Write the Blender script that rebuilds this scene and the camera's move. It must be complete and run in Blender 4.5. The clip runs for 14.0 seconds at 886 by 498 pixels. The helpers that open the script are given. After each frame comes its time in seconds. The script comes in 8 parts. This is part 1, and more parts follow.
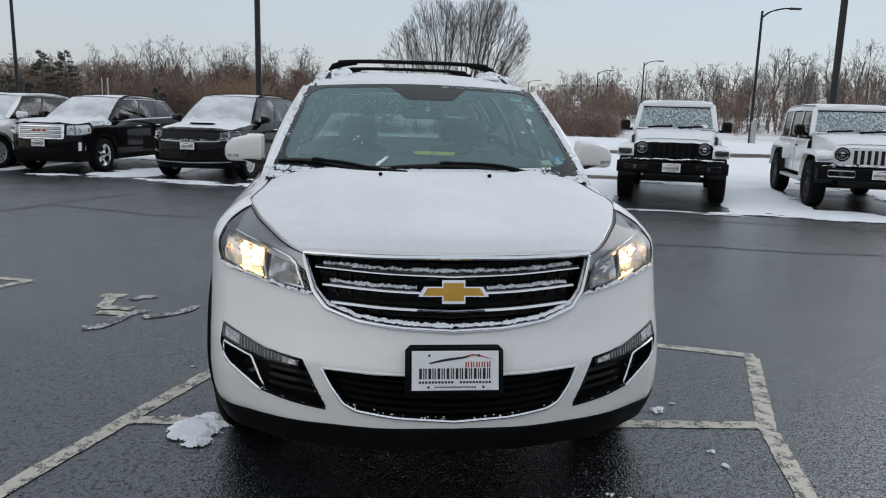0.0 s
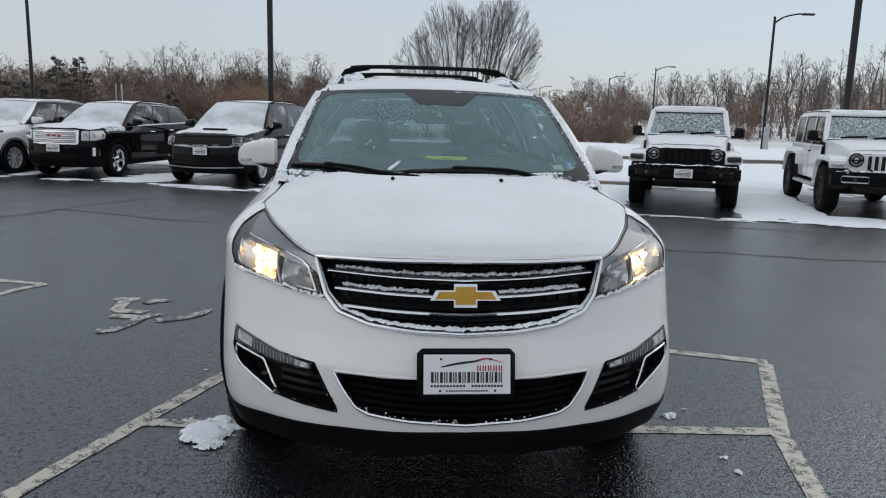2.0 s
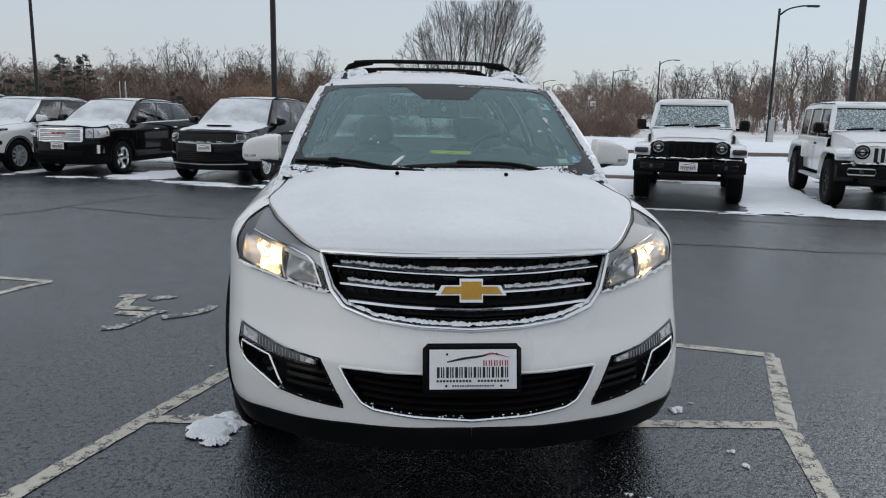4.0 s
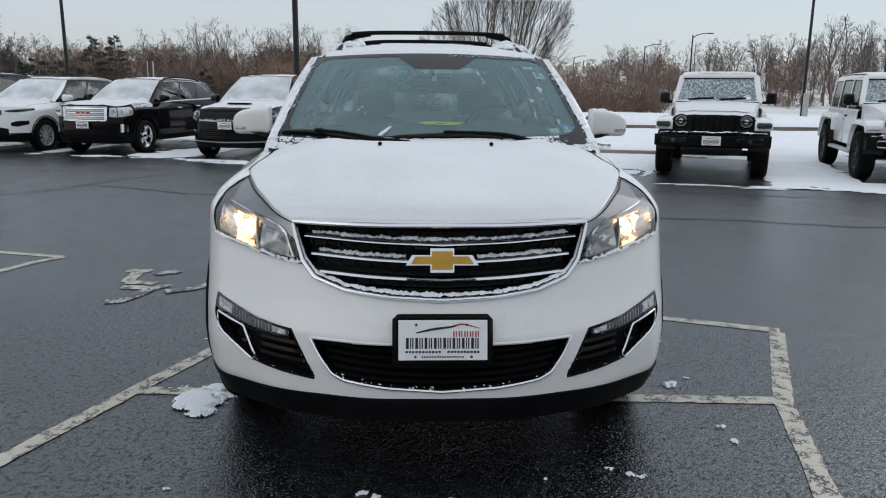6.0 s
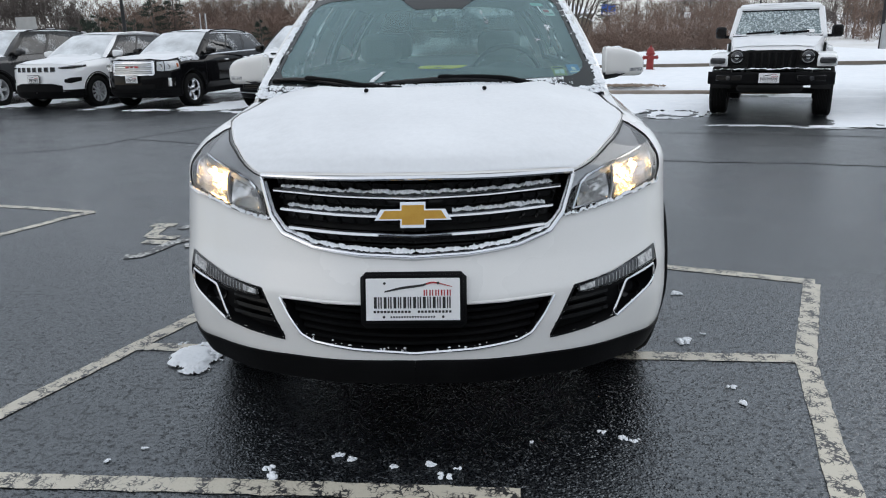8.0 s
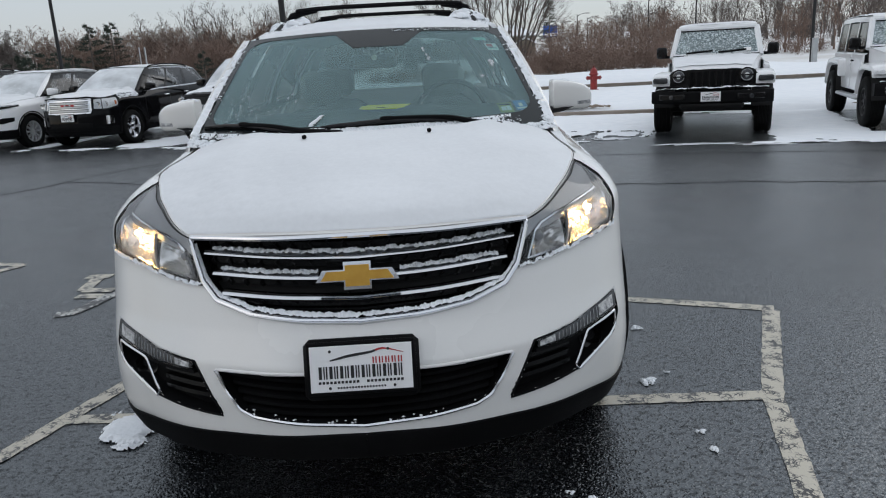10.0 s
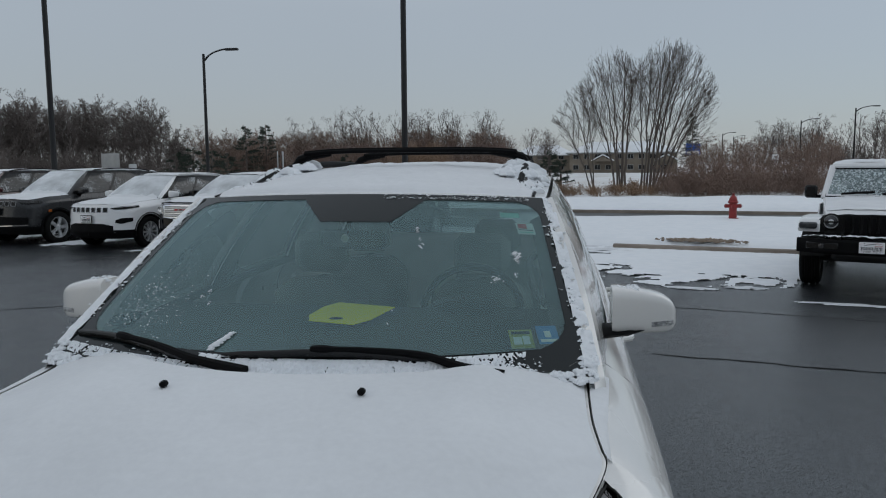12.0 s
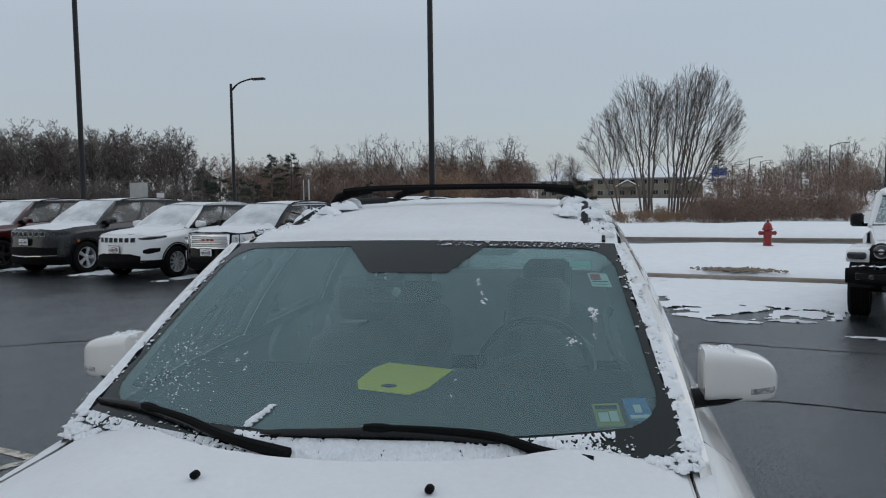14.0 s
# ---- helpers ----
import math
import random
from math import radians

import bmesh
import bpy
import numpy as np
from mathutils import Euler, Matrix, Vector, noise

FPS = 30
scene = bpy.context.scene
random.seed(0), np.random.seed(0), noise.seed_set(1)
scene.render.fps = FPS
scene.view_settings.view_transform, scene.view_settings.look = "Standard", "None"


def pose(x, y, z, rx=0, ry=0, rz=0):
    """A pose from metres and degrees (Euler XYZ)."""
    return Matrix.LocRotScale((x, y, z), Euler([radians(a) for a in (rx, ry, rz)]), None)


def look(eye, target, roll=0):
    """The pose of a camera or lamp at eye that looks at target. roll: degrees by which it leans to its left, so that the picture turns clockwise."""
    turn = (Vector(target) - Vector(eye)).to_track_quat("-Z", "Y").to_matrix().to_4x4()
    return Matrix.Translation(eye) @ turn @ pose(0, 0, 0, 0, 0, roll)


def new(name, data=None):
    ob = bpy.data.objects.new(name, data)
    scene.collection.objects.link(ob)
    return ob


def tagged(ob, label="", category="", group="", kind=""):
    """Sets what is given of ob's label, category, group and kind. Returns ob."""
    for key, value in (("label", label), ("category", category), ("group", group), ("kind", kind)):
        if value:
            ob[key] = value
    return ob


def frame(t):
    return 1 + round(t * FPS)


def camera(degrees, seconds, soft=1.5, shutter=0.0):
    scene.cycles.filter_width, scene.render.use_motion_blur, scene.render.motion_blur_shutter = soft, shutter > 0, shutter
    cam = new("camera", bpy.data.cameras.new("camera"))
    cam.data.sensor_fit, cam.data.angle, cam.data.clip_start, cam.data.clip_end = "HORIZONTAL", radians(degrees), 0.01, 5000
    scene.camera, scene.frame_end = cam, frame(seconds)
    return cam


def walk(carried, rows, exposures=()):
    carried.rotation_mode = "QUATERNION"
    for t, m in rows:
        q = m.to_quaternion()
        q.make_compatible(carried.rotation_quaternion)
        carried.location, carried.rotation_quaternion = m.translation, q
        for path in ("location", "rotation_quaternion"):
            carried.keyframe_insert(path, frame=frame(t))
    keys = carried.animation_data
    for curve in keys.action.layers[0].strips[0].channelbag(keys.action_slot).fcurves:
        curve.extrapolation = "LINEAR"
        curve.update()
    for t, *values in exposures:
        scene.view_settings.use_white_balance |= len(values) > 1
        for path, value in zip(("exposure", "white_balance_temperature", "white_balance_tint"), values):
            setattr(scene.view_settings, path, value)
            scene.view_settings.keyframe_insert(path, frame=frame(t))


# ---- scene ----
cam = camera(61.5, 14.0, 1.1)
PATH = [
    (0, (-0.263, -2.525, 1.518), (-0.093, -0.497, 1.140), 1.5),
    (0.5, (-0.265, -2.524, 1.514), (-0.101, -0.494, 1.144), 1.6),
    (1, (-0.265, -2.527, 1.514), (-0.111, -0.496, 1.149), 1.5),
    (1.5, (-0.266, -2.531, 1.513), (-0.119, -0.499, 1.152), 1.5),
    (2, (-0.268, -2.532, 1.512), (-0.128, -0.499, 1.149), 1.5),
    (2.5, (-0.269, -2.530, 1.510), (-0.142, -0.499, 1.136), 1.3),
    (3, (-0.271, -2.526, 1.509), (-0.151, -0.496, 1.126), 1.1),
    (5.3, (-0.262, -2.487, 1.497), (-0.123, -0.454, 1.131), 1.1),
    (5.5, (-0.236, -2.471, 1.483), (-0.114, -0.439, 1.110), 1.0),
    (6, (-0.054, -2.487, 1.469), (-0.010, -0.463, 1.033), 0.5),
    (6.5, (0.088, -2.448, 1.460), (0.059, -0.441, 0.952), -0.3),
    (7, (0.190, -2.348, 1.440), (0.106, -0.354, 0.892), -0.4),
    (7.2, (0.252, -2.323, 1.437), (0.139, -0.333, 0.879), -0.5),
    (9.3, (0.234, -2.313, 1.503), (0.150, -0.328, 0.922), -3.0),
    (9.5, (0.197, -2.246, 1.509), (0.140, -0.252, 0.952), -2.9),
    (10, (0.268, -2.118, 1.514), (0.269, -0.115, 0.994), -3.1),
    (10.5, (0.487, -1.871, 1.536), (0.473, 0.145, 1.066), -2.4),
    (11, (0.568, -1.518, 1.528), (0.428, 0.513, 1.153), -1.8),
    (11.5, (0.715, -1.006, 1.673), (0.439, 1.028, 1.408), -0.8),
    (12, (0.733, -0.730, 1.757), (0.382, 1.297, 1.532), -0.4),
    (12.5, (0.614, -0.552, 1.799), (0.228, 1.470, 1.588), -0.5),
    (13, (0.572, -0.486, 1.806), (0.170, 1.536, 1.620), -0.8),
    (13.5, (0.568, -0.463, 1.811), (0.162, 1.561, 1.651), -1.0),
    (14, (0.564, -0.464, 1.813), (0.149, 1.558, 1.660), -0.7),
]

# ---------------------------------------------------------------- light
EXPOSURES = [(0.0, 0.13, 6350, 10), (5.5, 0.11, 6350, 10), (6.5, 0.34, 6350, 10), (7.0, 0.45, 6350, 10), (9.5, 0.34, 6350, 10), (10.0, 0.14, 6350, 10), (10.5, 0.07, 6350, 10), (11.0, -0.03, 6300, 10), (11.5, -0.33, 6260, 9), (12.0, -0.45, 6200, 8), (13.0, -0.25, 6190, 8), (14.0, -0.21, 6190, 8)]
walk(cam, [(t, look(eye, target, roll)) for t, eye, target, roll in PATH], EXPOSURES)

SUN_UP, SUN_ROUND = 30.0, 236.0
world = bpy.data.worlds.new("overcast_sky")
scene.world = world
world.use_nodes = True
wn, wl = world.node_tree.nodes, world.node_tree.links
wn.clear()
w_out, w_bg = wn.new("ShaderNodeOutputWorld"), wn.new("ShaderNodeBackground")
w_sky = wn.new("ShaderNodeTexSky")
w_sky.sky_type, w_sky.sun_disc = "NISHITA", False
w_sky.sun_elevation, w_sky.sun_rotation = radians(SUN_UP), radians(SUN_ROUND)
w_co, w_sep, w_ramp = wn.new("ShaderNodeTexCoord"), wn.new("ShaderNodeSeparateXYZ"), wn.new("ShaderNodeValToRGB")
w_noise, w_add, w_mix = wn.new("ShaderNodeTexNoise"), wn.new("ShaderNodeMath"), wn.new("ShaderNodeMix")
w_ramp.color_ramp.elements[0].position, w_ramp.color_ramp.elements[0].color = 0.0, (0.378, 0.392, 0.418, 1)
w_ramp.color_ramp.elements[1].position, w_ramp.color_ramp.elements[1].color = 0.9, (0.63, 0.655, 0.68, 1)
e = w_ramp.color_ramp.elements.new(0.25)
e.color = (0.462, 0.487, 0.516, 1)
e = w_ramp.color_ramp.elements.new(0.42)
e.color = (0.61, 0.638, 0.665, 1)
w_noise.inputs["Scale"].default_value, w_noise.inputs["Detail"].default_value = 2.0, 4.0
w_add.operation = "MULTIPLY_ADD"
w_add.inputs[1].default_value = 0.10
w_mix.data_type = "RGBA"
w_mix.inputs["Factor"].default_value = 0.03
wl.new(w_co.outputs["Generated"], w_sep.inputs[0])
wl.new(w_co.outputs["Generated"], w_noise.inputs["Vector"])
wl.new(w_noise.outputs["Fac"], w_add.inputs[0])
wl.new(w_sep.outputs["Z"], w_add.inputs[2])
wl.new(w_add.outputs[0], w_ramp.inputs["Fac"])
wl.new(w_ramp.outputs["Color"], w_mix.inputs["A"])
wl.new(w_sky.outputs["Color"], w_mix.inputs["B"])
wl.new(w_mix.outputs["Result"], w_bg.inputs["Color"])
w_bg.inputs["Strength"].default_value = 1.0
wl.new(w_bg.outputs[0], w_out.inputs[0])

sun = new("sun", bpy.data.lights.new("sun", "SUN"))
sun.data.energy, sun.data.angle, sun.data.color = 0.42, radians(40), (1.0, 0.97, 0.93)
sun.matrix_basis = look((0, 0, 50), (0 + 30 * math.sin(radians(SUN_ROUND)), 30 * math.cos(radians(SUN_ROUND)), 50 - 30 * math.tan(radians(SUN_UP))))

# ---------------------------------------------------------------- materials


def mat(name, c1, c2=None, rough=(0.45, 0.6), metal=0.0, big=3.0, fine=60.0, bump=0.05, coat=0.0, spec=0.5, emit=None):
    """A surface with two scales of variation: broad patches between c1 and c2, and fine grain in gloss and relief."""
    m = bpy.data.materials.new(name)
    m.use_nodes = True
    n, l = m.node_tree.nodes, m.node_tree.links
    b = n["Principled BSDF"]
    co = n.new("ShaderNodeTexCoord")
    n1, n2 = n.new("ShaderNodeTexNoise"), n.new("ShaderNodeTexNoise")
    n1.inputs["Scale"].default_value, n1.inputs["Detail"].default_value = big, 6.0
    n2.inputs["Scale"].default_value, n2.inputs["Detail"].default_value = fine, 4.0
    l.new(co.outputs["Object"], n1.inputs["Vector"])
    l.new(co.outputs["Object"], n2.inputs["Vector"])
    mx = n.new("ShaderNodeMix")
    mx.data_type = "RGBA"
    c2 = c2 or tuple(v * 0.85 for v in c1)
    mx.inputs["A"].default_value, mx.inputs["B"].default_value = (*c1, 1), (*c2, 1)
    av = n.new("ShaderNodeMath")
    av.operation = "MULTIPLY_ADD"
    av.inputs[1].default_value, av.inputs[2].default_value = 0.4, -0.2
    l.new(n2.outputs["Fac"], av.inputs[0])
    sm = n.new("ShaderNodeMath")
    sm.use_clamp = True
    l.new(n1.outputs["Fac"], sm.inputs[0])
    l.new(av.outputs[0], sm.inputs[1])
    st = n.new("ShaderNodeMapRange")
    st.inputs["From Min"].default_value, st.inputs["From Max"].default_value = 0.3, 0.7
    l.new(sm.outputs[0], st.inputs["Value"])
    l.new(st.outputs["Result"], mx.inputs["Factor"])
    l.new(mx.outputs["Result"], b.inputs["Base Color"])
    rr = n.new("ShaderNodeMapRange")
    rr.inputs["To Min"].default_value, rr.inputs["To Max"].default_value = rough
    l.new(n1.outputs["Fac"], rr.inputs["Value"])
    l.new(rr.outputs["Result"], b.inputs["Roughness"])
    b.inputs["Metallic"].default_value = metal
    b.inputs["Coat Weight"].default_value = coat
    b.inputs["Coat Roughness"].default_value = 0.06
    b.inputs["Specular IOR Level"].default_value = spec
    if bump:
        bp = n.new("ShaderNodeBump")
        bp.inputs["Strength"].default_value, bp.inputs["Distance"].default_value = bump, 0.01
        l.new(n2.outputs["Fac"], bp.inputs["Height"])
        l.new(bp.outputs["Normal"], b.inputs["Normal"])
    if emit:
        b.inputs["Emission Color"].default_value, b.inputs["Emission Strength"].default_value = (*emit[0], 1), emit[1]
    return m


def glass(name, tint, rough=0.02, frost=0.0, ior=1.5, sheen=(1, 1, 1), haze=0.0, haze_tint=(0.55, 0.72, 0.70), grain=70.0):
    """Thin sheet glass: tinted see-through with a mirror layer, and frost or droplets scattered on it."""
    m = bpy.data.materials.new(name)
    m.use_nodes = True
    n, l = m.node_tree.nodes, m.node_tree.links
    n.clear()
    out, tr, gl = n.new("ShaderNodeOutputMaterial"), n.new("ShaderNodeBsdfTransparent"), n.new("ShaderNodeBsdfGlossy")
    mx, fr = n.new("ShaderNodeMixShader"), n.new("ShaderNodeFresnel")
    tr.inputs["Color"].default_value = (*tint, 1)
    gl.inputs["Roughness"].default_value = rough
    gl.inputs["Color"].default_value = (*sheen, 1)
    fr.inputs["IOR"].default_value = ior
    l.new(fr.outputs[0], mx.inputs[0])
    l.new(tr.outputs[0], mx.inputs[1])
    l.new(gl.outputs[0], mx.inputs[2])
    last = mx
    if haze:
        hz, m3 = n.new("ShaderNodeBsdfDiffuse"), n.new("ShaderNodeMixShader")
        hz.inputs["Color"].default_value = (*haze_tint, 1)
        cz, nz, mz = n.new("ShaderNodeTexCoord"), n.new("ShaderNodeTexNoise"), n.new("ShaderNodeMapRange")
        nz.inputs["Scale"].default_value, nz.inputs["Detail"].default_value = 2.5, 5.0
        l.new(cz.outputs["Object"], nz.inputs["Vector"])
        mz.inputs["From Min"].default_value, mz.inputs["From Max"].default_value = 0.3, 0.7
        mz.inputs["To Min"].default_value, mz.inputs["To Max"].default_value = haze * 0.75, haze * 1.25
        l.new(nz.outputs["Fac"], mz.inputs["Value"])
        l.new(mz.outputs["Result"], m3.inputs[0])
        l.new(mx.outputs[0], m3.inputs[1])
        l.new(hz.outputs[0], m3.inputs[2])
        last = mx = m3
    if frost:
        df, m2 = n.new("ShaderNodeBsdfDiffuse"), n.new("ShaderNodeMixShader")
        df.inputs["Color"].default_value = (0.8, 0.84, 0.86, 1) if grain > 50 else (0.62, 0.70, 0.72, 1)
        co, na, nb, mu, mp = n.new("ShaderNodeTexCoord"), n.new("ShaderNodeTexNoise"), n.new("ShaderNodeTexNoise"), n.new("ShaderNodeMath"), n.new("ShaderNodeMapRange")
        na.inputs["Scale"].default_value, na.inputs["Detail"].default_value = 1.6 if grain > 50 else 34.0, 3.0
        nb.inputs["Scale"].default_value, nb.inputs["Detail"].default_value = grain, 3.0
        nb.inputs["Distortion"].default_value = 1.2 if grain < 50 else 0.0
        l.new(co.outputs["Object"], na.inputs["Vector"])
        l.new(co.outputs["Object"], nb.inputs["Vector"])
        mu.operation = "MULTIPLY"
        l.new(na.outputs["Fac"], mu.inputs[0])
        l.new(nb.outputs["Fac"], mu.inputs[1])
        mp.inputs["From Min"].default_value, mp.inputs["From Max"].default_value = 0.42 - 0.25 * frost, 0.50 - 0.2 * frost
        mp.inputs["To Max"].default_value = 0.9
        l.new(mu.outputs[0], mp.inputs["Value"])
        l.new(mp.outputs["Result"], m2.inputs[0])
        l.new(mx.outputs[0], m2.inputs[1])
        l.new(df.outputs[0], m2.inputs[2])
        last = m2
    l.new(last.outputs[0], out.inputs[0])
    return m


def worn(name, under, over, scale, low, high, rough=(0.3, 0.5)):
    """Worn paint: the under colour shows where flakes are gone."""
    m = mat(name, under, rough=rough, bump=0.3, fine=90)
    n, l = m.node_tree.nodes, m.node_tree.links
    b = n["Principled BSDF"]
    co, vo, no, ad, mp, mx = (n.new("ShaderNodeTexCoord"), n.new("ShaderNodeTexVoronoi"), n.new("ShaderNodeTexNoise"), n.new("ShaderNodeMath"), n.new("ShaderNodeMapRange"), n.new("ShaderNodeMix"))
    vo.feature = "DISTANCE_TO_EDGE"
    vo.inputs["Scale"].default_value = scale
    no.inputs["Scale"].default_value, no.inputs["Detail"].default_value = scale * 0.35, 7.0
    l.new(co.outputs["Object"], no.inputs["Vector"])
    wob = n.new("ShaderNodeVectorMath")
    wob.operation = "MULTIPLY_ADD"
    wob.inputs[1].default_value = (0.12, 0.12, 0.12)
    l.new(no.outputs["Color"], wob.inputs[0])
    l.new(co.outputs["Object"], wob.inputs[2])
    l.new(wob.outputs[0], vo.inputs["Vector"])
    ad.operation = "MULTIPLY_ADD"
    ad.inputs[1].default_value = 0.9
    l.new(vo.outputs["Distance"], ad.inputs[0])
    l.new(no.outputs["Fac"], ad.inputs[2])
    mp.inputs["From Min"].default_value, mp.inputs["From Max"].default_value = low, high
    l.new(ad.outputs[0], mp.inputs["Value"])
    mx.data_type = "RGBA"
    mx.inputs["A"].default_value, mx.inputs["B"].default_value = (*under, 1), (*over, 1)
    l.new(mp.outputs["Result"], mx.inputs["Factor"])
    l.new(mx.outputs["Result"], b.inputs["Base Color"])
    return m


def asphalt_mat():
    """Wet worn asphalt: dark aggregate with damp films that come and go."""
    m = bpy.data.materials.new("wet_asphalt")
    m.use_nodes = True
    n, l = m.node_tree.nodes, m.node_tree.links
    b = n["Principled BSDF"]
    co = n.new("ShaderNodeTexCoord")

    def tex(kind, scale, detail=5.0):
        t = n.new(kind)
        t.inputs["Scale"].default_value = scale
        if kind == "ShaderNodeTexNoise":
            t.inputs["Detail"].default_value = detail
        l.new(co.outputs["Object"], t.inputs["Vector"])
        return t

    wet, stain, grit, stone = tex("ShaderNodeTexNoise", 0.35, 4.0), tex("ShaderNodeTexNoise", 2.2), tex("ShaderNodeTexNoise", 60.0), tex("ShaderNodeTexVoronoi", 85.0)
    cr = n.new("ShaderNodeValToRGB")
    cr.color_ramp.elements[0].position, cr.color_ramp.elements[0].color = 0.34, (0.001, 0.0012, 0.0016, 1)
    cr.color_ramp.elements[1].position, cr.color_ramp.elements[1].color = 0.74, (0.006, 0.007, 0.009, 1)
    ad = n.new("ShaderNodeMath")
    ad.operation = "MULTIPLY_ADD"
    ad.inputs[1].default_value = 0.55
    half = n.new("ShaderNodeMath")
    half.operation = "MULTIPLY"
    half.inputs[1].default_value = 0.5
    l.new(grit.outputs["Fac"], half.inputs[0])
    l.new(stain.outputs["Fac"], ad.inputs[0])
    l.new(half.outputs[0], ad.inputs[2])
    l.new(ad.outputs[0], cr.inputs["Fac"])
    speck, lit = n.new("ShaderNodeMapRange"), n.new("ShaderNodeMix")
    speck.inputs["From Min"].default_value, speck.inputs["From Max"].default_value = 0.06, 0.36
    speck.inputs["To Min"].default_value, speck.inputs["To Max"].default_value = 0.14, 0.0
    l.new(stone.outputs["Distance"], speck.inputs["Value"])
    lit.data_type = "RGBA"
    lit.inputs["B"].default_value = (0.035, 0.038, 0.044, 1)
    l.new(speck.outputs["Result"], lit.inputs["Factor"])
    l.new(cr.outputs["Color"], lit.inputs["A"])
    l.new(lit.outputs["Result"], b.inputs["Base Color"])
    rr = n.new("ShaderNodeMapRange")
    rr.inputs["From Min"].default_value, rr.inputs["From Max"].default_value = 0.35, 0.65
    rr.inputs["To Min"].default_value, rr.inputs["To Max"].default_value = 0.13, 0.33
    b.inputs["Specular Tint"].default_value = (0.88, 0.95, 1.0, 1)
    l.new(wet.outputs["Fac"], rr.inputs["Value"])
    pits, pr, sm = tex("ShaderNodeTexNoise", 130.0, 2.0), n.new("ShaderNodeMapRange"), n.new("ShaderNodeMath")
    pr.inputs["From Min"].default_value, pr.inputs["From Max"].default_value = 0.42, 0.66
    pr.inputs["To Min"].default_value, pr.inputs["To Max"].default_value = -0.05, 0.22
    l.new(pits.outputs["Fac"], pr.inputs["Value"])
    l.new(rr.outputs["Result"], sm.inputs[0])
    l.new(pr.outputs["Result"], sm.inputs[1])
    l.new(sm.outputs[0], b.inputs["Roughness"])
    gloss, patchy = n.new("ShaderNodeMapRange"), tex("ShaderNodeTexNoise", 36.0, 4.0)
    gloss.inputs["From Min"].default_value, gloss.inputs["From Max"].default_value = 0.37, 0.48
    gloss.inputs["To Min"].default_value, gloss.inputs["To Max"].default_value = 0.14, 0.5
    b.inputs["IOR"].default_value = 2.1
    l.new(patchy.outputs["Fac"], gloss.inputs["Value"])
    l.new(gloss.outputs["Result"], b.inputs["Specular IOR Level"])
    peb, pm, pk = tex("ShaderNodeTexVoronoi", 70.0), n.new("ShaderNodeMapRange"), n.new("ShaderNodeBump")
    pm.inputs["From Min"].default_value, pm.inputs["From Max"].default_value = 0.12, 0.42
    pm.inputs["To Min"].default_value, pm.inputs["To Max"].default_value = 1.0, 0.0
    l.new(peb.outputs["Distance"], pm.inputs["Value"])
    pk.inputs["Strength"].default_value, pk.inputs["Distance"].default_value = 0.75, 0.004
    l.new(pm.outputs["Result"], pk.inputs["Height"])
    bp, bq = n.new("ShaderNodeBump"), n.new("ShaderNodeBump")
    bp.inputs["Strength"].default_value, bp.inputs["Distance"].default_value = 0.35, 0.0016
    bq.inputs["Strength"].default_value, bq.inputs["Distance"].default_value = 0.75, 0.006
    l.new(stone.outputs["Distance"], bp.inputs["Height"])
    l.new(grit.outputs["Fac"], bq.inputs["Height"])
    l.new(pk.outputs["Normal"], bp.inputs["Normal"])
    l.new(bp.outputs["Normal"], bq.inputs["Normal"])
    l.new(bq.outputs["Normal"], b.inputs["Normal"])
    return m


M_ASPH = asphalt_mat()
M_ROAD = mat("road_asphalt", (0.06, 0.06, 0.063), (0.035, 0.035, 0.037), (0.35, 0.6), big=0.6, fine=40, bump=0.3)
M_LINE = worn("worn_white_line", (0.03, 0.03, 0.032), (0.54, 0.50, 0.41), 42.0, 0.49, 0.60)
M_FAINT = worn("faded_white_line", (0.03, 0.03, 0.032), (0.5, 0.5, 0.47), 22.0, 0.60, 0.72)
M_TAR = mat("crack_tar", (0.008, 0.008, 0.009), (0.014, 0.014, 0.014), (0.85, 0.95), fine=40, bump=0.4, spec=0.1)
M_SNOW = mat("snow", (0.86, 0.88, 0.90), (0.80, 0.83, 0.86), (0.55, 0.8), big=4.0, fine=45, bump=0.35, spec=0.2)
M_SNOWSM = mat("smooth_thin_snow", (0.79, 0.805, 0.82), (0.71, 0.725, 0.74), (0.45, 0.75), big=1.8, fine=55, bump=0.07, spec=0.2)
M_CRUST = mat("grey_snow_crust", (0.74, 0.76, 0.78), (0.52, 0.54, 0.56), (0.5, 0.75), big=60, fine=220, bump=0.5, spec=0.25)
M_RIBBED = mat("ribbed_clear_lamp", (0.82, 0.82, 0.82), (0.16, 0.165, 0.17), (0.08, 0.25), metal=0.2, big=38, fine=150, bump=0.7)
M_CLEARRIB = mat("clear_ribbed_reflector", (0.92, 0.92, 0.92), (0.70, 0.71, 0.72), (0.25, 0.5), metal=0.35, big=40, fine=120, bump=0.5)
M_OFFLAMP = mat("unlit_lamp", (0.10, 0.105, 0.11), (0.05, 0.05, 0.055), (0.08, 0.2), metal=0.6, big=20, fine=90, bump=0.2)
M_SLUSH = mat("slushy_snow", (0.78, 0.80, 0.82), (0.55, 0.57, 0.6), (0.3, 0.6), big=6.0, fine=50, bump=0.5, spec=0.3)
M_FIELD = mat("snowy_field", (0.84, 0.86, 0.88), (0.62, 0.60, 0.56), (0.6, 0.9), big=0.12, fine=2.0, bump=0.3, spec=0.2)
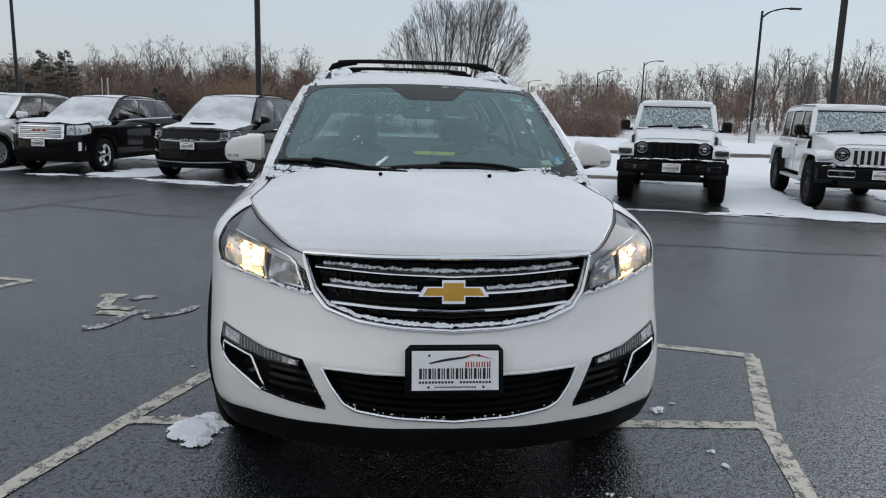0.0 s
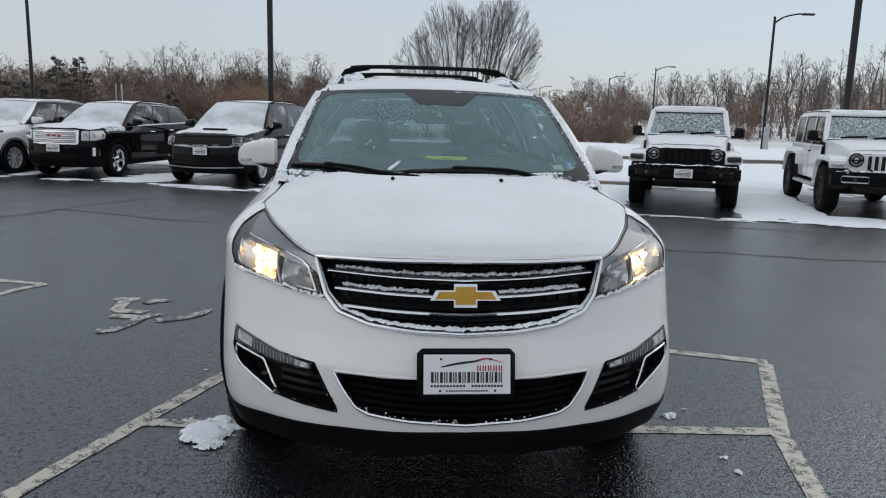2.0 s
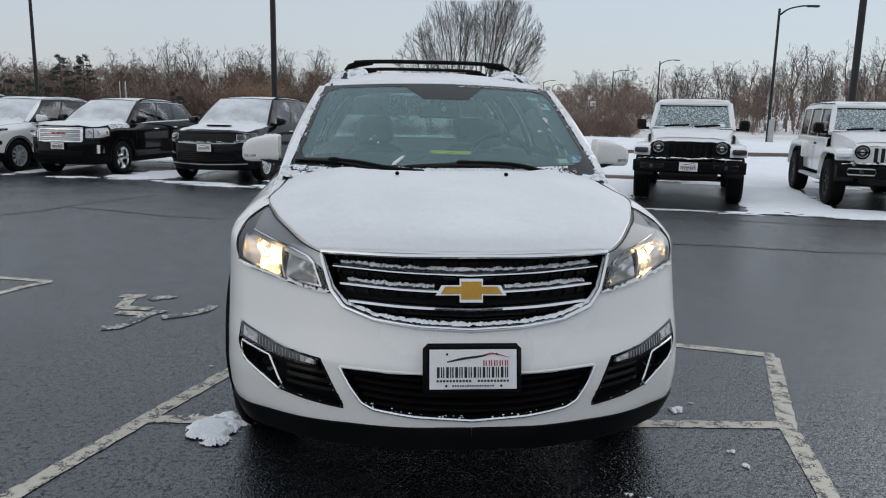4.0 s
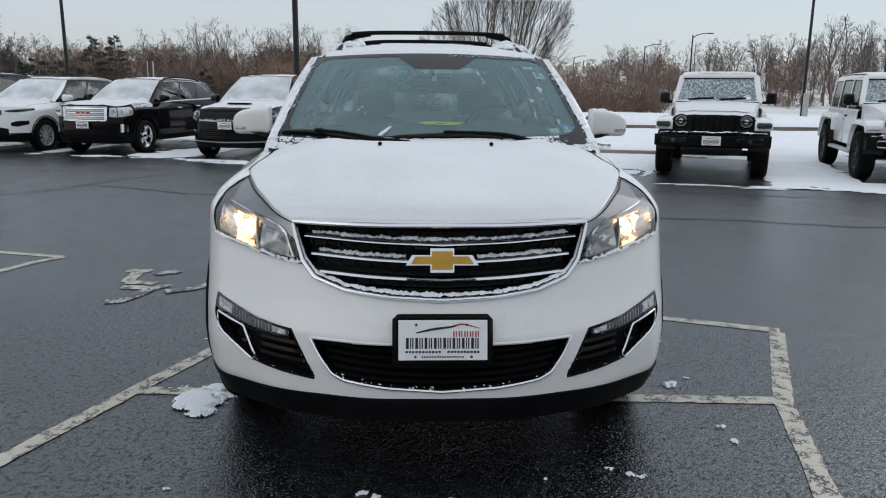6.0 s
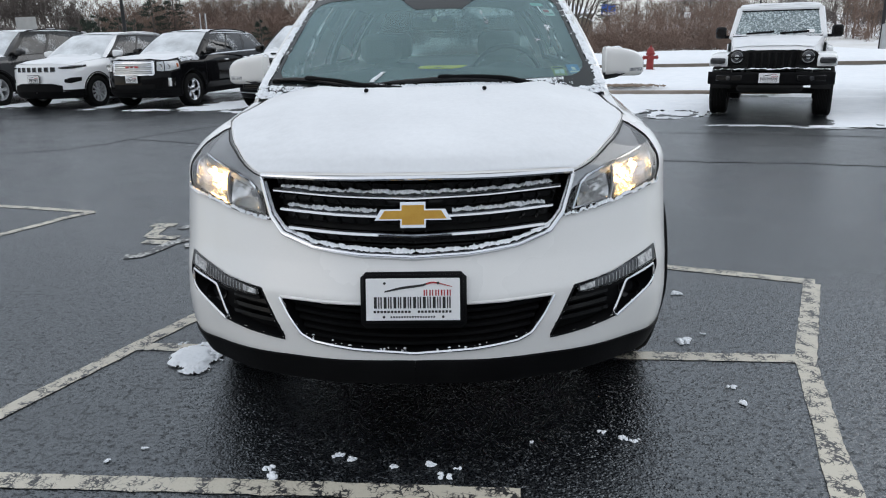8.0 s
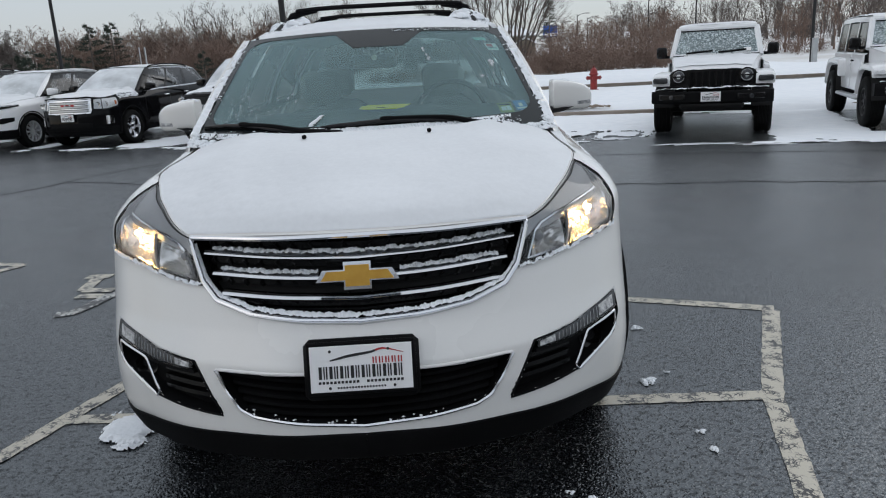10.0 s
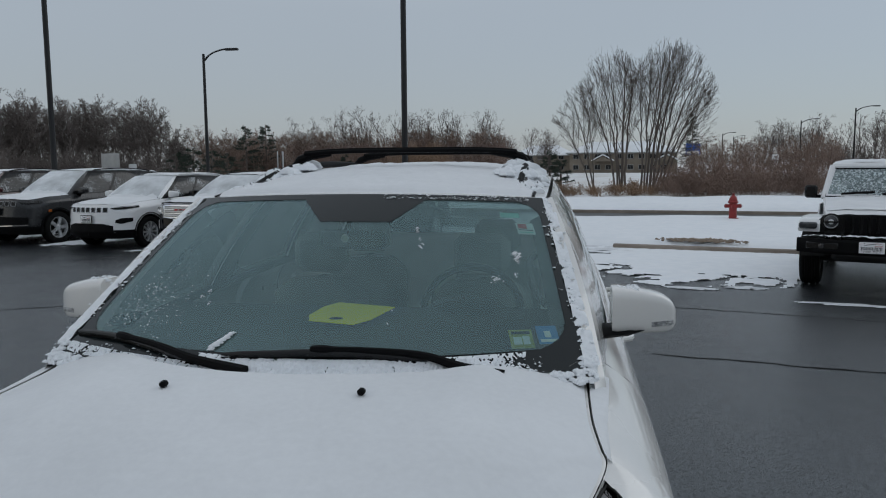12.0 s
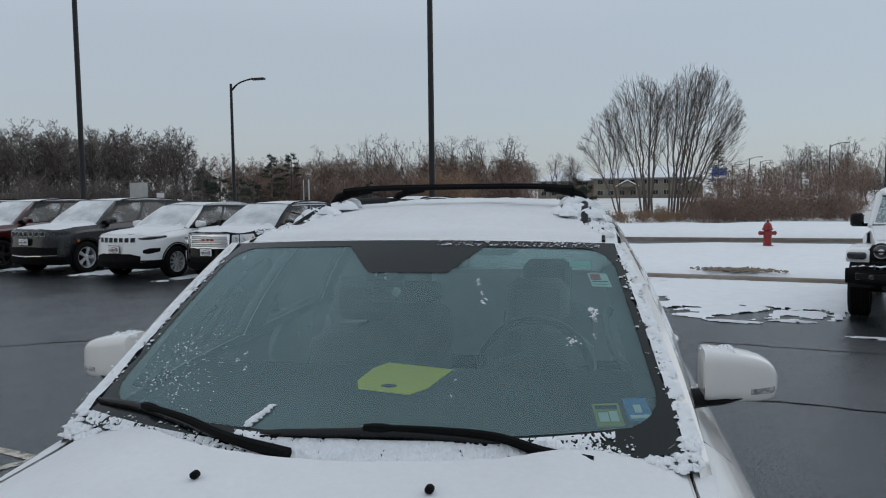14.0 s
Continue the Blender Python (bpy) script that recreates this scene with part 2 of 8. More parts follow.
M_KERB = mat("kerb_concrete", (0.28, 0.24, 0.20), (0.17, 0.14, 0.11), (0.6, 0.8), big=2.0, fine=60, bump=0.3)
M_PAINT = mat("white_car_paint", (0.80, 0.79, 0.765), (0.77, 0.76, 0.735), (0.22, 0.32), big=1.2, fine=150, bump=0.0, coat=0.9)
M_WHITE2 = mat("white_paint_wet", (0.84, 0.845, 0.85), (0.78, 0.785, 0.79), (0.25, 0.4), big=2.0, fine=60, bump=0.01, coat=0.7)
M_BLACKP = mat("black_car_paint", (0.004, 0.004, 0.0045), (0.007, 0.007, 0.008), (0.03, 0.07), big=2.0, fine=60, bump=0.003, coat=0.0, spec=0.15)
M_GREYP = mat("charcoal_car_paint", (0.018, 0.019, 0.021), (0.028, 0.029, 0.031), (0.2, 0.35), metal=0.2, big=2.0, fine=60, bump=0.01, coat=0.3)
M_REDP = mat("maroon_car_paint", (0.06, 0.008, 0.010), (0.045, 0.006, 0.008), (0.15, 0.3), big=2.0, fine=60, bump=0.01, coat=0.9)
M_PLAS = mat("black_plastic", (0.0045, 0.0045, 0.005), (0.008, 0.008, 0.0085), (0.45, 0.65), big=5, fine=180, bump=0.08, spec=0.06)
M_GLOSSBLK = mat("gloss_black_trim", (0.004, 0.004, 0.0045), (0.007, 0.007, 0.007), (0.10, 0.2), big=5, fine=90, bump=0.01, spec=0.28)
M_GREYPL = mat("grey_plastic", (0.035, 0.036, 0.038), (0.055, 0.056, 0.058), (0.5, 0.7), big=12, fine=140, bump=0.15, spec=0.25)
M_DARK = mat("dark_cavity", (0.006, 0.006, 0.006), (0.01, 0.01, 0.01), (0.7, 0.9), bump=0.0)
M_CHROME = mat("chrome", (0.72, 0.73, 0.75), (0.66, 0.67, 0.69), (0.05, 0.14), metal=1.0, big=8, fine=60, bump=0.01)
M_SATIN = mat("satin_silver", (0.50, 0.51, 0.52), (0.42, 0.43, 0.44), (0.3, 0.4), metal=0.8, big=8, fine=90, bump=0.02)
M_RUBBER = mat("tyre_rubber", (0.004, 0.004, 0.004), (0.008, 0.008, 0.0078), (0.6, 0.85), big=6, fine=60, bump=0.3, spec=0.12)
M_ALLOY = mat("alloy_rim", (0.62, 0.63, 0.64), (0.50, 0.51, 0.52), (0.22, 0.35), metal=0.45, big=8, fine=60, bump=0.02)
M_DARKRIM = mat("dark_rim", (0.012, 0.012, 0.013), (0.03, 0.03, 0.03), (0.3, 0.5), metal=0.5, big=8, fine=60, bump=0.02)
M_GOLD = mat("gold_badge", (0.62, 0.36, 0.06), (0.55, 0.30, 0.045), (0.25, 0.4), metal=0.45, big=20, fine=260, bump=0.12)
M_PLATE = mat("plate_white", (0.88, 0.88, 0.88), (0.84, 0.84, 0.84), (0.4, 0.5), big=8, fine=90, bump=0.01)
M_INK = mat("black_print", (0.012, 0.012, 0.013), (0.02, 0.02, 0.02), (0.4, 0.5), bump=0.0)
M_REDINK = mat("red_print", (0.42, 0.03, 0.03), (0.36, 0.025, 0.025), (0.4, 0.5), bump=0.0)
M_FRIT = mat("black_glass_print", (0.006, 0.010, 0.0115), (0.010, 0.014, 0.015), (0.12, 0.22), big=5, fine=120, bump=0.0, spec=0.40)
M_FRONTGL = glass("misted_door_glass", (0.84, 0.95, 0.92), frost=0.12, haze=0.12, haze_tint=(0.70, 0.84, 0.82))
M_SEAT = mat("seat_cloth", (0.22, 0.225, 0.22), (0.17, 0.175, 0.17), (0.7, 0.9), big=6, fine=220, bump=0.2)
M_DASH = mat("dash_plastic", (0.06, 0.062, 0.062), (0.08, 0.08, 0.08), (0.5, 0.7), big=6, fine=220, bump=0.15)
M_LINER = mat("grey_lining", (0.13, 0.13, 0.125), (0.10, 0.10, 0.095), (0.7, 0.9), big=5, fine=150, bump=0.1)
M_YELLOW = mat("yellow_tag_card", (0.98, 0.90, 0.03), (0.95, 0.86, 0.03), (0.5, 0.6), bump=0.0)
M_AMBER = mat("amber_reflector", (0.5, 0.14, 0.02), (0.4, 0.10, 0.02), (0.2, 0.3), bump=0.02)
M_RED = mat("red_lens", (0.35, 0.01, 0.01), (0.28, 0.01, 0.01), (0.15, 0.25), bump=0.02)
M_LAMP = mat("lit_bulb_and_glints", (1, 0.8, 0.5), (1, 0.8, 0.5), (0.4, 0.5), bump=0.0, emit=((1.0, 0.56, 0.18), 58.0))
M_REFL = mat("lamp_reflector", (0.80, 0.79, 0.77), (0.72, 0.71, 0.69), (0.10, 0.30), metal=0.95, big=10, fine=170, bump=0.15)
# The haze stands in for reflected sky and cabin light, put in as colour.
M_GLASS = glass("windscreen_glass", (0.78, 0.94, 0.92), ior=1.9, sheen=(0.72, 0.96, 1.0), haze=0.105, haze_tint=(0.44, 0.68, 0.70))
M_LENS = glass("lamp_lens", (0.93, 0.94, 0.95), rough=0.03)
M_SMOKE = glass("smoked_lens", (0.45, 0.46, 0.48), rough=0.15, frost=0.1)
M_SIDEGL = glass("side_glass", (0.20, 0.24, 0.24), frost=0.33)
M_FROSTED = glass("frosted_windscreen", (0.34, 0.37, 0.38), frost=0.55, haze=0.74, haze_tint=(0.82, 0.85, 0.87))
M_ICED = glass("iced_windscreen", (0.40, 0.52, 0.52), frost=0.80, haze=0.22, rough=0.12, haze_tint=(0.50, 0.64, 0.66), grain=30.0)
M_PARKGL = glass("tinted_snowy_side_glass", (0.07, 0.085, 0.088), frost=0.36)
M_DARKGL = glass("dark_side_glass", (0.05, 0.06, 0.062), frost=0.15)
M_TREE = mat("grey_bark", (0.125, 0.103, 0.089), (0.082, 0.068, 0.058), (0.8, 0.95), big=1.5, fine=30, bump=0.3)
M_BROWN = mat("brown_twigs", (0.235, 0.164, 0.130), (0.160, 0.112, 0.090), (0.85, 0.95), big=0.3, fine=10, bump=0.0)
M_GREYTW = mat("grey_twigs", (0.15, 0.126, 0.114), (0.10, 0.084, 0.076), (0.85, 0.95), big=0.3, fine=10, bump=0.0)
M_TAN = mat("tan_brush", (0.30, 0.20, 0.13), (0.20, 0.135, 0.09), (0.85, 0.95), big=0.4, fine=10, bump=0.0)
M_PINE = mat("pine_needles", (0.018, 0.030, 0.020), (0.030, 0.042, 0.028), (0.7, 0.9), big=1.0, fine=20, bump=0.0)
M_POLE = mat("black_pole_paint", (0.005, 0.005, 0.006), (0.010, 0.010, 0.011), (0.5, 0.7), big=1, fine=60, bump=0.03)
M_HYD = mat("red_hydrant_paint", (0.28, 0.022, 0.02), (0.20, 0.018, 0.017), (0.4, 0.6), big=6, fine=60, bump=0.1)
M_SIGN = mat("sign_back_aluminium", (0.42, 0.43, 0.43), (0.34, 0.35, 0.35), (0.4, 0.55), metal=0.4, big=3, fine=60, bump=0.02)
M_BLUE = mat("blue_sign_face", (0.03, 0.10, 0.42), (0.04, 0.13, 0.48), (0.4, 0.5), bump=0.0)
M_WALLB = mat("tan_brick_wall", (0.22, 0.185, 0.145), (0.16, 0.135, 0.105), (0.7, 0.9), big=0.8, fine=8, bump=0.1)
M_WINDOWD = mat("dark_window", (0.02, 0.022, 0.025), (0.03, 0.03, 0.03), (0.08, 0.2), bump=0.0)
M_ROOFS = mat("snowy_roof", (0.82, 0.84, 0.86), (0.7, 0.72, 0.74), (0.6, 0.8), big=0.5, fine=6, bump=0.1)
M_BACK = mat("unseen_brown_wall", (0.27, 0.25, 0.23), (0.20, 0.185, 0.17), (0.7, 0.9), big=0.4, fine=8, bump=0.2)
M_GRAVEL = mat("brown_gravel", (0.30, 0.24, 0.18), (0.16, 0.12, 0.09), (0.7, 0.9), big=6, fine=20, bump=0.6)
M_STKR_W = mat("sticker_white", (0.6, 0.66, 0.62), (0.55, 0.6, 0.57), (0.4, 0.5), bump=0.0)
M_STKR_G = mat("sticker_green", (0.22, 0.55, 0.46), (0.2, 0.5, 0.42), (0.4, 0.5), bump=0.0)
M_STKR_Y = mat("sticker_olive", (0.30, 0.33, 0.08), (0.26, 0.29, 0.07), (0.4, 0.5), bump=0.0)
M_STKR_B = mat("sticker_blue", (0.08, 0.24, 0.48), (0.07, 0.2, 0.42), (0.4, 0.5), bump=0.0)

# ---------------------------------------------------------------- mesh tools


def spl(pts, n):
    """n points of a smooth curve through pts."""
    p = np.array(pts, float)
    k = np.concatenate([[0], np.cumsum(np.linalg.norm(np.diff(p, axis=0), axis=1) ** 0.5)])
    t = np.linspace(0, k[-1], n)
    q = np.concatenate([[2 * p[0] - p[1]], p, [2 * p[-1] - p[-2]]])
    i = np.clip(np.searchsorted(k, t, side="right") - 1, 0, len(p) - 2)
    u = ((t - k[i]) / (k[i + 1] - k[i]))[:, None]
    a, b, c, d = q[i], q[i + 1], q[i + 2], q[i + 3]
    h = (k[i + 1] - k[i])[:, None]
    hp = np.where(i > 0, k[i] - k[np.maximum(i - 1, 0)], h[:, 0])[:, None]
    hn = np.where(i < len(p) - 2, k[np.minimum(i + 2, len(p) - 1)] - k[i + 1], h[:, 0])[:, None]
    m1, m2 = h * ((c - a) / (hp + h)), h * ((d - b) / (h + hn))
    return (2 * u**3 - 3 * u**2 + 1) * b + (u**3 - 2 * u**2 + u) * m1 + (-2 * u**3 + 3 * u**2) * c + (u**3 - u**2) * m2


def smooth(v, a, b):
    v = np.clip((v - a) / (b - a), 0, 1)
    return v * v * (3 - 2 * v)


class Mesh:
    """Gathers points and faces, to become one mesh object."""

    def __init__(self):
        self.v, self.f = [], []

    def add(self, v, f):
        o = len(self.v)
        self.v.extend([tuple(p) for p in v])
        self.f.extend([tuple(i + o for i in q) for q in f])
        return self

    def grid(self, g, flip=False, keep=None):
        g = np.asarray(g, float)
        a, b = g.shape[:2]
        f = []
        for i in range(a - 1):
            for j in range(b - 1):
                if keep is None or keep[i][j]:
                    q = (i * b + j, i * b + j + 1, (i + 1) * b + j + 1, (i + 1) * b + j)
                    f.append(q[::-1] if flip else q)
        return self.add(g.reshape(-1, 3), f)

    def box(self, x0, x1, y0, y1, z0, z1, b=0.0):
        """A box with chamfered edges."""
        b = min(b, (x1 - x0) / 2.2, (y1 - y0) / 2.2, (z1 - z0) / 2.2)
        if b <= 0:
            v = [(x, y, z) for x in (x0, x1) for y in (y0, y1) for z in (z0, z1)]
            return self.add(v, [(0, 1, 3, 2), (4, 6, 7, 5), (0, 4, 5, 1), (2, 3, 7, 6), (0, 2, 6, 4), (1, 5, 7, 3)])
        lo, hi, bm = (x0, y0, z0), (x1, y1, z1), bmesh.new()
        pts = []
        for sx in (0, 1):
            for sy in (0, 1):
                for sz in (0, 1):
                    c = [(lo, hi)[s][k] for k, s in enumerate((sx, sy, sz))]
                    d = [b if s == 0 else -b for s in (sx, sy, sz)]
                    for k in range(3):
                        q = [c[m] + (0 if m == k else d[m]) for m in range(3)]
                        pts.append(bm.verts.new(q))
        bmesh.ops.convex_hull(bm, input=pts)
        bm.verts.index_update()
        self.add([v.co for v in bm.verts], [[v.index for v in f.verts] for f in bm.faces])
        bm.free()
        return self

    def tube(self, pts, r, n=8, close=False, cap=True):
        """A round bar along pts; r: one radius or one for each point."""
        p = np.array(pts, float)
        r = np.broadcast_to(np.array(r, float), (len(p),))
        t = np.gradient(p, axis=0)
        if close:
            t = np.roll(p, -1, 0) - np.roll(p, 1, 0)
        t /= np.linalg.norm(t, axis=1)[:, None] + 1e-9
        up = np.array([0, 0, 1.0]) if abs(t[:, 2]).mean() < 0.8 else np.array([1.0, 0, 0])
        a = np.cross(t, up)
        a /= np.linalg.norm(a, axis=1)[:, None] + 1e-9
        b = np.cross(a, t)
        ang = np.linspace(0, 2 * np.pi, n, endpoint=False)
        v = (p[:, None] + r[:, None, None] * (np.cos(ang)[None, :, None] * a[:, None] + np.sin(ang)[None, :, None] * b[:, None])).reshape(-1, 3)
        m, f = len(p), []
        for i in range(m if close else m - 1):
            for j in range(n):
                k = (i + 1) % m
                f.append((i * n + j, k * n + j, k * n + (j + 1) % n, i * n + (j + 1) % n))
        if cap and not close:
            f += [tuple(range(n)), tuple((m - 1) * n + j for j in reversed(range(n)))]
        return self.add(v, f)

    def lathe(self, prof, axis="z", n=24, at=(0, 0, 0)):
        """A turned body: prof holds (radius, height)."""
        ang = np.linspace(0, 2 * np.pi, n, endpoint=False)
        v = []
        for r, h in prof:
            for a in ang:
                c, s = r * math.cos(a), r * math.sin(a)
                p = {"z": (c, s, h), "x": (h, c, s), "y": (s, h, c)}[axis]
                v.append((p[0] + at[0], p[1] + at[1], p[2] + at[2]))
        f = []
        for i in range(len(prof) - 1):
            for j in range(n):
                f.append((i * n + j, i * n + (j + 1) % n, (i + 1) * n + (j + 1) % n, (i + 1) * n + j))
        return self.add(v, f)

    def prism(self, poly, d, along="y"):
        """A flat shape with thickness: poly in the plane across the axis, from d[0] to d[1]."""
        n = len(poly)
        put = {"y": lambda a, b, c: (a, c, b), "z": lambda a, b, c: (a, b, c), "x": lambda a, b, c: (c, a, b)}[along]
        v = [put(a, b, d[0]) for a, b in poly] + [put(a, b, d[1]) for a, b in poly]
        f = [tuple(range(n)), tuple(reversed(range(n, 2 * n)))] + [(i, i + n, (i + 1) % n + n, (i + 1) % n) for i in range(n)]
        return self.add(v, f)

    def moved(self, m):
        self.v = [tuple(m @ Vector(p)) for p in self.v]
        return self

    def mirror(self):
        """Adds the same on the other side of x = 0."""
        v, f = [(-a, b, c) for a, b, c in self.v], [q[::-1] for q in self.f]
        return self.add(v, f)


def link(name, mesh, material, parent=None, label="", flat=False):
    data = bpy.data.meshes.new(name)
    data.from_pydata(mesh.v, [], mesh.f)
    bm = bmesh.new()
    bm.from_mesh(data)
    bmesh.ops.remove_doubles(bm, verts=bm.verts, dist=0.0002)
    bmesh.ops.recalc_face_normals(bm, faces=bm.faces)
    for e in bm.edges:
        e.smooth = not (len(e.link_faces) == 2 and e.calc_face_angle(0) > radians(38))
    for f in bm.faces:
        f.smooth = not flat
    bm.to_mesh(data)
    bm.free()
    data.materials.append(material)
    ob = new(name, data)
    if parent:
        ob.parent = parent
    if label:
        ob["label"] = label
    return ob


def quick(name, v, f, material, parent=None):
    """A large mesh straight from arrays."""
    data = bpy.data.meshes.new(name)
    data.from_pydata(v, [], f)
    data.materials.append(material)
    ob = new(name, data)
    if parent:
        ob.parent = parent
    return ob


def thing(name, label, category, m=None, group=""):
    ob = new(name)
    ob.empty_display_size = 0.2
    if m is not None:
        ob.matrix_basis = m
    return tagged(ob, label, category, group)


def shape(ob, m):
    ob.matrix_basis = m
    return ob

# ---------------------------------------------------------------- vehicles: shared builders


def inside(poly, x, y):
    """Which of the points lie in the polygon."""
    p = np.array(poly, float)
    x, y = np.asarray(x, float), np.asarray(y, float)
    hit = np.zeros(x.shape, bool)
    for (ax, ay), (bx, by) in zip(p, np.roll(p, -1, 0)):
        cut = (ay > y) != (by > y)
        hit ^= cut & (x < (bx - ax) * (y - ay) / ((by - ay) + 1e-12) + ax)
    return hit


class Shell:
    """The skin of a car's lower body: a plan curve from the front's middle round to the rear's, whose sections lean and round in."""

    def __init__(self, plan, rake, rake_out, fade, ramp, shrink, arches, sill, tuck=0.03, rear=0.12):
        self.q = spl(plan, 900)
        d = np.linalg.norm(np.diff(self.q[:, :2], axis=0), axis=1)
        self.a = np.concatenate([[0], np.cumsum(d)])
        self.rz, self.ry, self.fade, self.ramp, self.shrink = rake, rake_out, fade, ramp, shrink
        self.arches, self.sill, self.tuck, self.rear = arches, sill, tuck, rear
        self.long = self.q[-1, 1]
        self.wide = self.q[:, 0].max()
        self.nose = int(np.argmax(self.q[:, 0] > self.wide * 0.985))

    def plan(self, u):
        return [np.interp(u, self.a, self.q[:, k]) for k in range(3)]

    def at_x(self, x):
        """The length along the plan at which the nose is x wide."""
        n = self.nose + 1
        return np.interp(np.abs(x), np.maximum.accumulate(self.q[:n, 0]), self.a[:n])

    def at_y(self, y):
        n = np.argmax(self.q[:, 0] > self.wide * 0.9)
        return np.interp(y, self.q[n:, 1], self.a[n:])

    def top(self, u):
        return self.plan(u)[2]

    def low(self, u):
        x, y, _ = self.plan(u)
        z = np.interp(y, [0, 0.45, 1.0, self.long], [self.sill[0], self.sill[-1] if len(self.sill) > 2 else self.sill[0], self.sill[1], self.sill[1]])
        for yc, zc, r in self.arches:
            dy = np.clip(r * r - (y - yc) ** 2, 0, None)
            z = np.where((dy > 0) & (x > self.wide * 0.85), np.maximum(z, zc + np.sqrt(dy)), z)
        return z

    def s(self, u, z, side=1, out=0.0):
        u, z = np.broadcast_arrays(np.asarray(u, float), np.asarray(z, float))
        x, y, zt = self.plan(u)
        k = np.clip((z / zt - 0.86) / 0.14, 0, 1.1)
        ramp = np.where(y > 0.6, 1.0, smooth(x, *self.ramp))
        sh = np.interp(y, [p[0] for p in self.shrink], [p[1] for p in self.shrink])
        low = np.clip((0.5 - z) / 0.25, 0, 1)
        x2 = x * (1 - sh * ramp * k**2) * (1 - self.tuck * low * low * smooth(x, 0.3, 0.9))
        y2 = y + np.interp(z, self.rz, self.ry) * (1 - smooth(y, *self.fade))
        y2 = y2 - self.rear * np.clip((z - 0.6) / 0.6, 0, 1) ** 2 * smooth(y, self.long - 0.7, self.long)
        p = np.stack([x2, y2, z], -1)
        if out:
            n = np.stack([np.interp(u, self.a, np.gradient(self.q[:, 1])), -np.interp(u, self.a, np.gradient(self.q[:, 0])), 0 * u], -1)
            n /= np.linalg.norm(n, axis=-1, keepdims=True) + 1e-9
            p = p + out * n
        return p * (side, 1, 1)

    def panel(self, mesh, u0, u1, z0, z1, side, step=0.03, nz=14, holes=(), out=0.0):
        us = np.linspace(u0, u1, max(2, int((u1 - u0) / step) + 1))
        lo = z0(us) if callable(z0) else np.full(us.shape, z0)
        hi = z1(us) if callable(z1) else np.full(us.shape, z1)
        v = np.linspace(0, 1, nz + 1)
        zz = lo[:, None] + (hi - lo)[:, None] * v
        uu = us[:, None] + 0 * zz
        keep = None
        if holes:
            um, zm = (uu[1:, 1:] + uu[:-1, :-1]) / 2, (zz[1:, 1:] + zz[:-1, :-1]) / 2
            xm = self.plan(um)[0]
            cut = np.zeros(xm.shape, bool)
            for poly in holes:
                cut |= inside(poly, xm, zm) & (um < self.a[self.nose])
            keep = ~cut
        mesh.grid(self.s(uu, zz, side, out), flip=side > 0, keep=keep)
        return mesh

    def patch(self, mesh, rows, side=1, out=0.01, back=0.03, nz=5, step=0.02):
        """A solid piece that follows the nose: rows of (x, lower z, upper z); it stands out from the skin and reaches back into it."""
        x0, x1 = rows[0][0], rows[-1][0]
        xs = np.linspace(x0, x1, max(3, int(abs(x1 - x0) / step) + 1))
        lo = np.interp(xs, [r[0] for r in rows], [r[1] for r in rows])
        hi = np.interp(xs, [r[0] for r in rows], [r[2] for r in rows])
        v = np.linspace(0, 1, nz + 1)
        zz = lo[:, None] + (hi - lo)[:, None] * v
        uu = self.at_x(xs)[:, None] + 0 * zz
        sg = np.where(xs < 0, -1, 1)[:, None, None] * np.array([1, 0, 0]) + np.array([0, 1, 1])
        f = self.s(uu, zz, 1, out) * sg * (side, 1, 1)
        b = self.s(uu, zz, 1, out - back) * sg * (side, 1, 1)
        mesh.grid(f)
        mesh.grid(np.stack([f[0], b[0]]))
        mesh.grid(np.stack([f[-1], b[-1]]))
        mesh.grid(np.stack([f[:, 0], b[:, 0]]))
        mesh.grid(np.stack([f[:, -1], b[:, -1]]))
        return mesh

    def line(self, poly, side=1, out=0.0, n=60, closed=True):
        """Points of an outline on the nose, given as (x, z)."""
        p = np.array(list(poly) + ([poly[0]] if closed else []), float)
        k = np.concatenate([[0], np.cumsum(np.linalg.norm(np.diff(p, axis=0), axis=1))])
        t = np.linspace(0, k[-1], n, endpoint=not closed)
        x, z = np.interp(t, k, p[:, 0]), np.interp(t, k, p[:, 1])
        g = self.s(self.at_x(x), z, 1, out)
        g[:, 0] *= np.where(x < 0, -1, 1)
        return g * (side, 1, 1)


